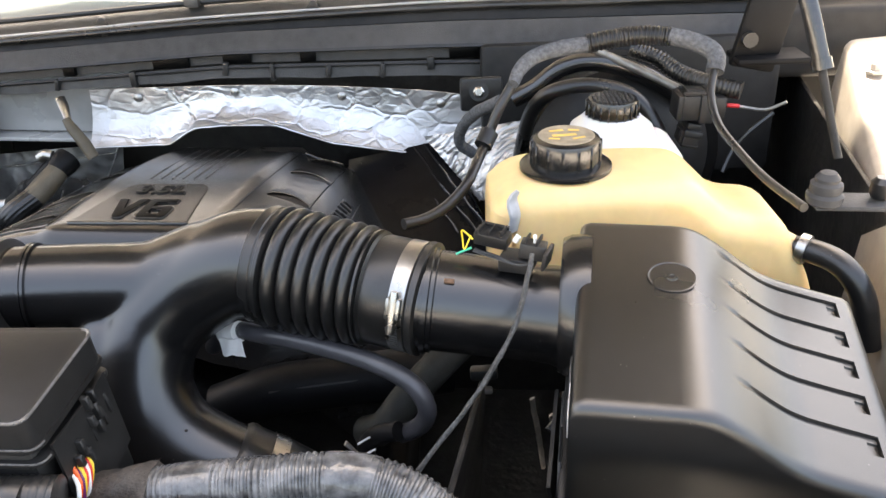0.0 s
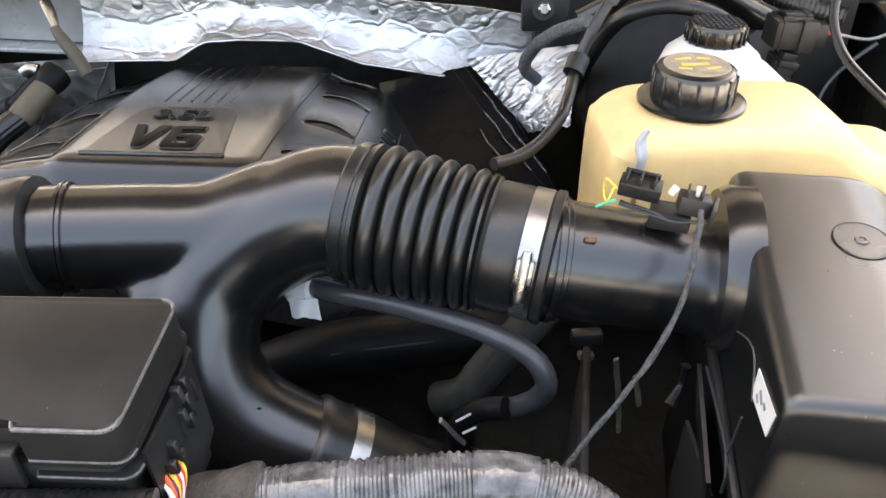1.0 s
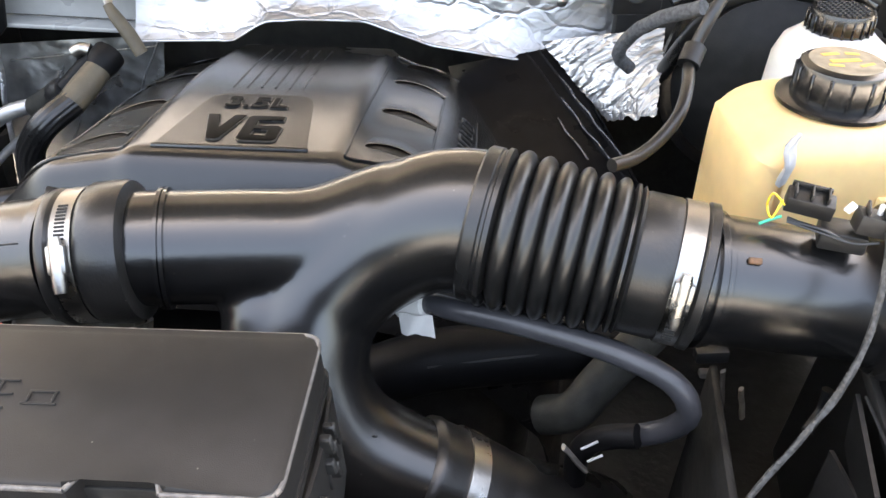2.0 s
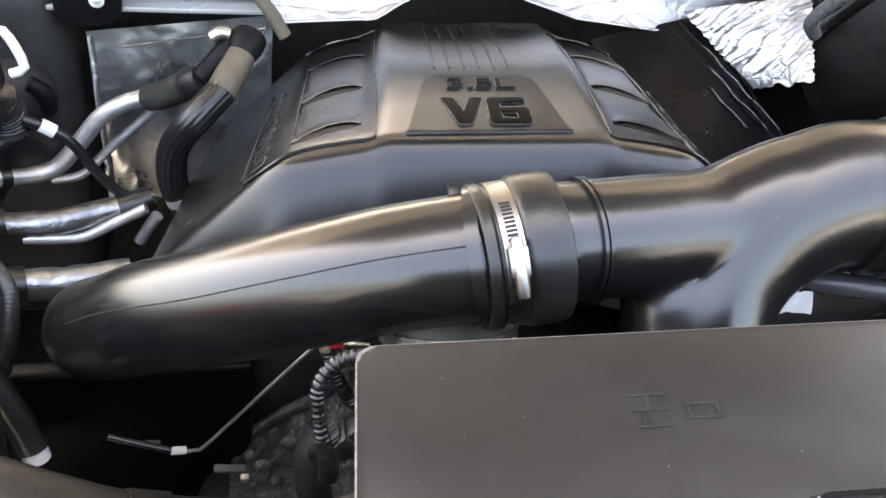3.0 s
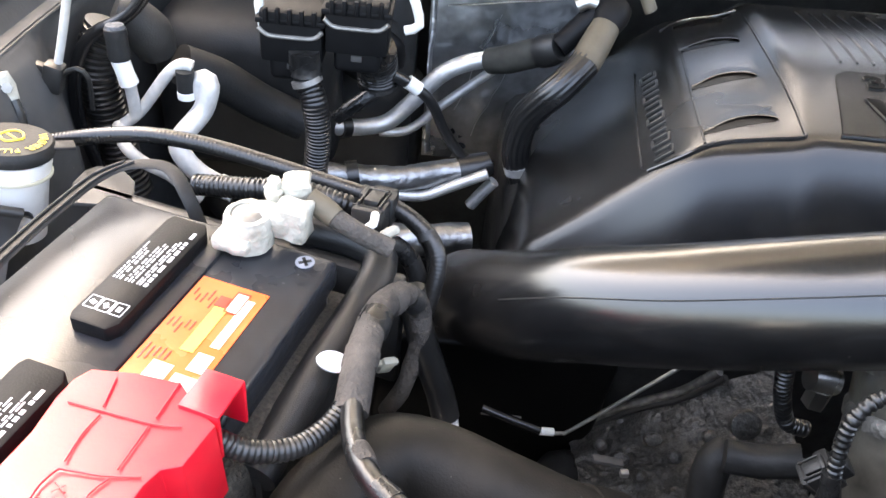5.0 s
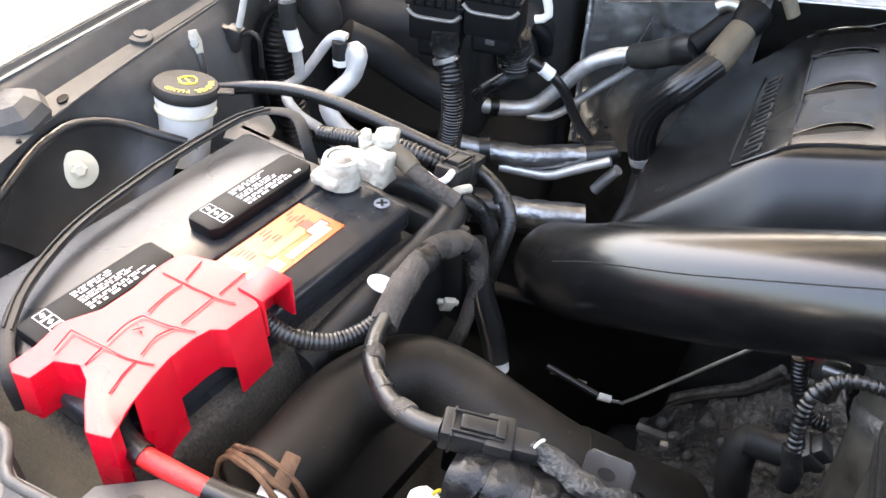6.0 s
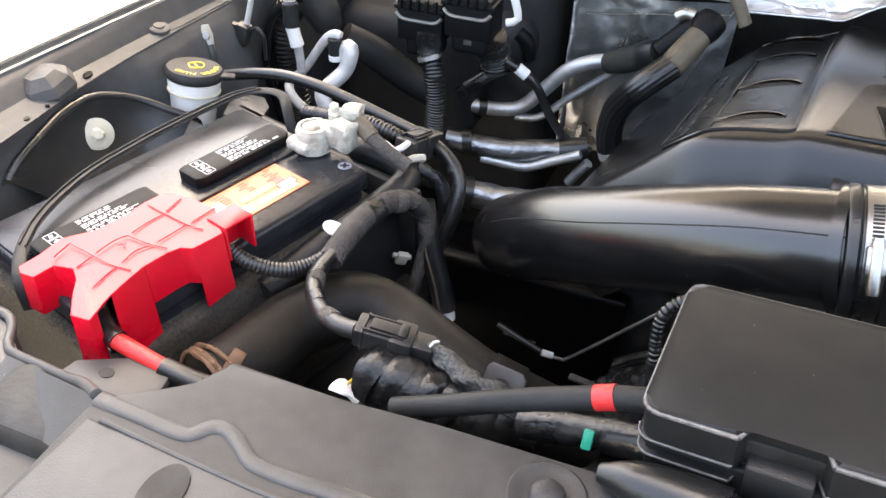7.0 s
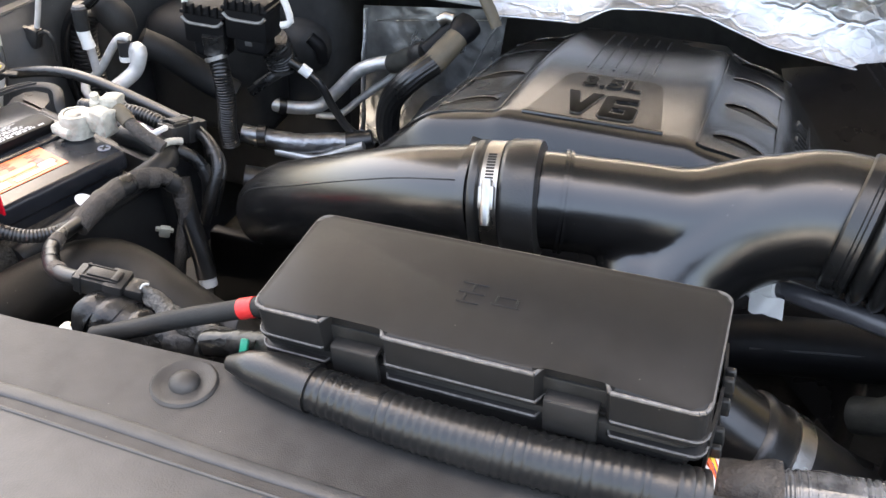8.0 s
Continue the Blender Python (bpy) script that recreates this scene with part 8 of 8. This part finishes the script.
    cable("controller_lead", "ribbed black lead from the second plug", [(-0.810, 1.100, 1.129), (-0.808, 1.115, 1.103), (-0.807, 1.120, 1.084)], 0.020, M_TAPE, "wiring loom", seg=18, ripple=0.0012, pitch=0.006)
    cable("controller_lead", "thin taped lead below the second plug", [(-0.800, 1.110, 1.087), (-0.817, 1.105, 1.074), (-0.835, 1.100, 1.061), (-0.847, 1.100, 1.050)], 0.0075, M_TAPE, "wiring loom", seg=12, rough=0.2)
    DATUM[0] = PASSENGER
    d = thing("accumulator", Matrix.Translation((-0.79, 1.14, 0.95)), "round black accumulator dome on the firewall", "accumulator")
    c = Vector((-0.806, 1.225, 1.066))
    part("dome", lathe([(0.022, -0.042), (0.036, -0.030), (0.042, -0.010), (0.042, 0.010), (0.034, 0.027), (0.018, 0.036), (0, 0.039)], Matrix.Translation(c), 36), M_MATTE, d)
    part("valve_arm", tube([c + Vector((0.022, -0.033, 0.022)), c + Vector((0.036, -0.030, 0.008)), c + Vector((0.038, -0.026, -0.015))], [0.009, 0.010, 0.008], 14, 0.006), M_VENTCAP, d)
    part("canister", lathe([(0.050, -0.12), (0.052, -0.03), (0.048, 0.0), (0, 0.004)], Matrix.Translation(c + Vector((0.02, 0.07, -0.08))), 36), M_MATTE, d)
    cable("fresh_air_hose", "large corrugated black hose on the firewall", [(-1.022, 1.025, 1.152), (-1.031, 1.022, 1.132), (-1.035, 1.020, 1.105), (-1.034, 1.020, 1.075), (-1.031, 1.020, 1.044), (-1.0256, 1.020, 1.009), (-1.019, 1.020, 0.97)], 0.0165, M_RUBBER, "hose", seg=24, ripple=0.0020, pitch=0.0060)
    fh = bpy.data.objects["fresh_air_hose"]
    part("end_cap", tube([(-1.014, 1.030, 1.165), (-1.004, 1.034, 1.158), (-0.990, 1.04, 1.140), (-0.986, 1.045, 1.12)], [0.012, 0.020, 0.022, 0.018], 20, 0.006), M_MATTE, fh)
    cable("hose_guard", "black moulded guard edge round the corrugated hose", [(-0.965, 1.000, 1.215), (-0.9776, 1.000, 1.190), (-0.9972, 1.000, 1.1703), (-1.0241, 1.000, 1.1544), (-1.0406, 1.000, 1.1311), (-1.0511, 1.000, 1.0962), (-1.0525, 1.000, 1.0663), (-1.049, 1.000, 1.0418), (-1.04, 1.00, 1.00)], 0.0058, M_PLASTIC, "guard", seg=14)
    bh = bpy.data.objects["braided_hose"]
    part("crimp_ring", tube([(-0.622, 1.100, 0.990), (-0.625, 1.100, 0.999)], 0.0172, 24, 0.005), M_ALU, bh)
    p = thing("service_port", Matrix.Translation((-0.99, 0.98, 1.05)), "white-grey refrigerant service port with a dark cap", "service port")
    part("cap", lathe([(0.0088, 0), (0.0094, 0.002), (0.0092, 0.020), (0.0098, 0.022), (0.0092, 0.027), (0.006, 0.029), (0, 0.029)], aim((-0.9937, 0.974, 1.1462), (-0.9946, 0.9765, 1.1736)), 20), M_MATTE, p, "dark grey cap")
    part("cap_top", lathe([(0.0085, 0), (0.0075, 0.003), (0, 0.0035)], aim((-0.9945, 0.9763, 1.1735), (-0.9950, 0.9775, 1.185)), 20), M_GREYTAPE, p, "pale worn cap top")
    part("stem", tube([(-0.9937, 0.974, 1.1462), (-0.991, 0.9738, 1.134), (-0.9885, 0.9737, 1.1235)], [0.0080, 0.0078, 0.0084], 16, 0.006), M_WHITE, p)
    part("line", tube([(-0.9890, 0.975, 1.126), (-0.9892, 0.978, 1.1034), (-0.9900, 0.980, 1.088)], 0.0054, 14, 0.006), M_PALEALU, p)
    part("cross_line", tube([(-1.0089, 0.985, 1.0709), (-0.9883, 0.985, 1.0892), (-0.962, 0.985, 1.1251), (-0.9517, 0.985, 1.1366), (-0.9429, 0.985, 1.1414), (-0.9352, 0.985, 1.1400)], 0.0054, 16, 0.005), M_PALEALU, p)
    part("lower_line", tube([(-1.009, 0.984, 1.073), (-0.9975, 0.960, 1.0700), (-0.9819, 0.955, 1.0562), (-0.9579, 0.955, 1.0435), (-0.9463, 0.955, 1.0321), (-0.93, 0.955, 1.02)], 0.0058, 14, 0.006), M_PALEALU, p)
    q = thing("refrigerant_line", Matrix.Translation((-0.93, 1.0, 1.05)), "thick pale aluminium line with a black valve cap", "pipe")
    part("pipe", tube([(-0.9320, 0.985, 1.112), (-0.9310, 0.985, 1.1239), (-0.9259, 0.985, 1.1284), (-0.9213, 0.982, 1.1239), (-0.9270, 0.975, 1.1030), (-0.9390, 0.960, 1.0900), (-0.9425, 0.945, 1.0850), (-0.9355, 0.940, 1.0712), (-0.9220, 0.940, 1.0565), (-0.9051, 0.940, 1.0473)], 0.0092, 20, 0.005), M_PALEALU, q)
    part("collar", tube([(-0.9090, 0.940, 1.049), (-0.8950, 0.938, 1.044)], 0.0108, 14, 0.006), M_WHITE, q)
    part("valve_foot", lathe([(0.0085, 0), (0.0085, 0.006), (0.006, 0.008), (0, 0.008)], pose(-0.9412, 0.980, 1.1120), 16), M_WHITE, q)
    part("valve_cap", tube([(-0.9409, 0.980, 1.1382), (-0.9412, 0.980, 1.128), (-0.9414, 0.980, 1.1188)], 0.0080, 14, 0.006), M_MATTE, q)
    cable("evaporator_pipe", "black foam covered pipe", [(-0.968, 1.050, 1.106), (-0.938, 1.070, 1.084), (-0.902, 1.090, 1.049), (-0.860, 1.100, 1.024)], 0.020, M_MATTE, "pipe", seg=18)
    r = thing("hvac_case", Matrix.Translation((-0.86, 1.25, 0.8)), "dark plastic heater case on the firewall", "heater case")
    part("case", rbox(0.27, 0.20, 0.42, pose(-0.885, 1.32, 0.98), 0.03, 3), M_MATTE, r)
    part("bulge", rbox(0.20, 0.10, 0.18, pose(-0.93, 1.18, 1.02), 0.03, 3), M_MATTE, r)
    cable("bleed_rod", "thin grey rod with a fitting by the fender", [(-1.006, 0.938, 1.236), (-1.0124, 0.938, 1.2123), (-1.0244, 0.938, 1.1733), (-1.0350, 0.935, 1.1400)], 0.0034, M_PALEALU, "rod", seg=12)
    rf = thing("rod_fitting", Matrix.Translation((-1.035, 0.934, 1.146)), "small black plastic rod fitting", "fitting")
    part("body", rbox(0.016, 0.014, 0.026, pose(-1.0340, 0.934, 1.146, 0, 16, 0), 0.003), M_BOX, rf)
    part("ear", rbox(0.020, 0.008, 0.009, pose(-1.0420, 0.934, 1.153, 0, 16, 0), 0.002), M_BOX, rf)
    part("wire", tube([(-1.026, 0.932, 1.150), (-1.012, 0.930, 1.158), (-1.004, 0.930, 1.150), (-1.006, 0.932, 1.12)], 0.0022, 8, 0.006), M_RUBBER, rf)
    wb = thing("hose_bracket", Matrix.Translation((-0.96, 0.825, 1.12)), "grey steel bracket plate with a hole beside the washer neck", "bracket")
    part("plate", prism([(-0.981, 0.822), (-0.978, 0.838), (-0.971, 0.8455), (-0.953, 0.8455), (-0.938, 0.830), (-0.930, 0.800), (-0.973, 0.798)][::-1], 1.1215, 1.1250, None, 0.001), M_PANEL, wb)
    part("bolt_hole", lathe([(0, 0), (0.0042, 0), (0.0042, 0.0005), (0, 0.0005)], pose(-0.9702, 0.8343, 1.1249) @ Matrix.Diagonal((1.2, 0.9, 1, 1)), 18), M_DARK, wb)


rear_corner()


# ---- driver's side: harness, strut, hinge ----
def driver_side():
    cable("wire_harness", "black taped harness rising past the reservoir", [(-0.026, 0.775, 1.232), (-0.004, 0.790, 1.230), (0.019, 0.808, 1.236), (0.038, 0.825, 1.250), (0.050, 0.850, 1.263), (0.063, 0.890, 1.274), (0.077, 0.900, 1.304), (0.092, 0.910, 1.327)], 0.0055, M_RUBBER, "harness", seg=14)
    cable("wire_harness", "grey taped harness arching over the firewall", [(0.092, 0.900, 1.331), (0.103, 0.920, 1.343), (0.123, 0.940, 1.350), (0.151, 0.950, 1.354), (0.184, 0.955, 1.356)], [0.0060, 0.0078, 0.0085, 0.0088, 0.0088], M_GREYTAPE, "harness", seg=16, rough=0.08)
    cable("wire_harness", "corrugated black harness at the top of the arch", [(0.178, 0.955, 1.356), (0.211, 0.955, 1.361), (0.240, 0.955, 1.363), (0.271, 0.950, 1.361)], 0.0095, M_RUBBER, "harness", seg=16, ripple=0.0012, pitch=0.0045)
    cable("wire_harness", "grey taped harness bending down", [(0.268, 0.950, 1.362), (0.290, 0.940, 1.358), (0.306, 0.930, 1.352), (0.312, 0.920, 1.344), (0.308, 0.910, 1.332)], 0.0098, M_GREYTAPE, "harness", seg=16, rough=0.08)
    cable("harness_cable", "black cable running down to the fender", [(0.308, 0.910, 1.336), (0.300, 0.890, 1.315), (0.301, 0.860, 1.293), (0.310, 0.820, 1.279), (0.322, 0.770, 1.268), (0.332, 0.700, 1.269)], 0.0042, M_RUBBER, seg=14)
    cable("harness_tie", "black grommet on the harness", [(0.058, 0.880, 1.270), (0.066, 0.892, 1.281)], 0.0100, M_BOX, "grommet", seg=14)
    cable("wire_harness", "dusty grey harness branch over the foil", [(0.081, 0.930, 1.303), (0.057, 0.970, 1.278), (0.040, 1.000, 1.251), (0.035, 1.020, 1.222), (0.052, 1.030, 1.203)], 0.0070, M_GREYTAPE, "harness", seg=16, rough=0.2)
    cable("vacuum_line", "black moulded line behind the brake booster", [(0.117, 1.140, 1.135), (0.121, 1.080, 1.207), (0.128, 1.040, 1.254), (0.146, 1.020, 1.281), (0.186, 1.020, 1.289), (0.232, 1.020, 1.281), (0.257, 1.010, 1.265), (0.273, 1.000, 1.241), (0.279, 0.980, 1.225)], 0.009, M_RUBBER, "hose", seg=14)
    cable("brake_line", "grey steel brake line on the firewall", [(0.216, 1.100, 1.309), (0.250, 1.090, 1.294), (0.290, 1.080, 1.276), (0.321, 1.060, 1.263)], 0.0055, M_CAST, "pipe", seg=10)
    cable("wiring_loom", "ribbed black loom behind the harness", [(0.254, 1.080, 1.316), (0.286, 1.070, 1.305), (0.309, 1.050, 1.291), (0.335, 1.020, 1.286), (0.372, 1.000, 1.280)], 0.010, M_RUBBER, "wiring loom", seg=14, ripple=0.001, pitch=0.005)
    t = thing("booster_bracket", Matrix.Translation((0.15, 1.14, 1.1)), "black moulded bracket panel on the firewall with a bolt", "bracket")
    part("panel", rbox(0.42, 0.02, 0.20, pose(0.28, 1.19, 1.20), 0.008), M_MATTE, t)
    part("ear", rbox(0.055, 0.010, 0.045, Matrix.Translation((0.066, 1.088, 1.262)), 0.006), M_BOX, t)
    m = aim((0.063, 1.083, 1.267), (0.02, 0.3, 1.45))
    part("washer", lathe([(0.004, 0), (0.0125, 0), (0.0125, 0.002), (0.004, 0.002)], m, 24), M_BOX, t)
    part("bolt", lathe([(0.0075, 0.002), (0.0075, 0.010), (0.005, 0.012), (0, 0.012)], m, 6), M_STEEL, t, "bright zinc bolt")
    part("upper_step", tube([(0.108, 1.100, 1.249), (0.140, 1.100, 1.266), (0.168, 1.100, 1.287), (0.210, 1.100, 1.295), (0.273, 1.100, 1.278), (0.332, 1.100, 1.243)], 0.012, 10, 0.01), M_PLASTIC, t)
    black_plug("fuse_connector", "black wiring connector block on the firewall", (0.290, 1.000, 1.267), (0.351, 1.000, 1.264), 0.035, 0.03)
    black_plug("fuse_connector", "black wiring connector below the block", (0.311, 1.000, 1.214), (0.318, 1.000, 1.245), 0.03, 0.02)
    cable("loose_wire", "thin red and grey loose wires", [(0.354, 1.000, 1.264), (0.377, 1.000, 1.260), (0.400, 0.990, 1.259), (0.420, 0.980, 1.271)], 0.002, M_CAST, "wire", seg=6)
    cable("loose_wire", "thin red wire end", [(0.356, 0.998, 1.264), (0.371, 0.998, 1.262)], 0.0026, M_REDTAPE, "wire", seg=6)
    cable("loose_wire", "thin black drooping wire", [(0.410, 0.990, 1.255), (0.384, 0.990, 1.232), (0.367, 0.990, 1.209), (0.354, 0.980, 1.185)], 0.003, M_RUBBER, "wire", seg=6)
    s = thing("gas_strut", Matrix.Translation((0.36, 0.70, 1.27)), "black hood gas strut with a slim rod", "gas strut")
    part("cylinder", tube([(0.3352, 0.800, 1.4604), (0.3452, 0.780, 1.420), (0.3554, 0.765, 1.378)], 0.0078, 18, 0.02), M_PLASTIC, s)
    part("rod", tube([(0.3548, 0.766, 1.380), (0.363, 0.750, 1.338), (0.371, 0.735, 1.300)], 0.0038, 14, 0.02), M_MATTE, s)
    part("collar", tube([(0.3543, 0.7665, 1.383), (0.3563, 0.7635, 1.374)], 0.0092, 16, 0.004), M_PLASTIC, s)
    c = Vector((0.331, 0.665, 1.295))
    bp = thing("hood_stop", Matrix.Translation(c), "stepped grey rubber hood stop on a steel bracket", "hood stop")
    part("cone", lathe([(0.011, -0.006), (0.0145, -0.003), (0.015, 0.003), (0.012, 0.0055), (0.0132, 0.008), (0.0128, 0.013), (0.0095, 0.015), (0.010, 0.018), (0.0065, 0.0225), (0, 0.024)], Matrix.Translation(c), 28), M_GREYRUB, bp)
    part("plate", rbox(0.060, 0.030, 0.005, Matrix.Translation(c + Vector((0.022, 0.002, -0.006))) @ pose(0, 0, 0, 0, 0, -8), 0.002), M_GREYRUB, bp)
    part("knob", lathe([(0.007, 0), (0.009, 0.004), (0.009, 0.014), (0.005, 0.018), (0, 0.018)], Matrix.Translation(c + Vector((0.046, 0.0, -0.002))), 18), M_RUBBER, bp)
    h = thing("steel_hinge", Matrix.Translation((0.36, 1.1, 1.26)), "dark painted steel hood hinge", "hinge")
    hp = Vector((0.395, 1.020, 1.345))
    part("arm", rbox(0.055, 0.012, 0.09, Matrix.Translation(hp) @ pose(0, 0, 0, 0, 12, 0), 0.004), M_VENTCAP, h)
    part("foot", rbox(0.085, 0.05, 0.008, Matrix.Translation(hp + Vector((0.01, 0, -0.030))), 0.003), M_VENTCAP, h)
    part("bolt", lathe([(0.009, 0), (0.009, 0.008), (0, 0.008)], Matrix.Translation(hp + Vector((-0.018, -0.008, -0.006))) @ pose(0, 0, 0, 90, 0, 0), 12), M_BOX, h)
    solid("cowl_corner", rbox(0.46, 0.02, 0.34, pose(0.50, 1.30, 1.32), 0.006), M_VENTCAP, "dark panel closing the cowl beside the hinge", "panel")
    lw = solid("side_panel", rbox(0.16, 0.25, 0.02, pose(0.36, 0.86, 1.02, 0, 0, 0), 0.006), M_DARK, "dark inner panel beside the reservoir", "panel")


DATUM[0] = driver_half(0.985)
driver_side()
DATUM[0] = PASSENGER
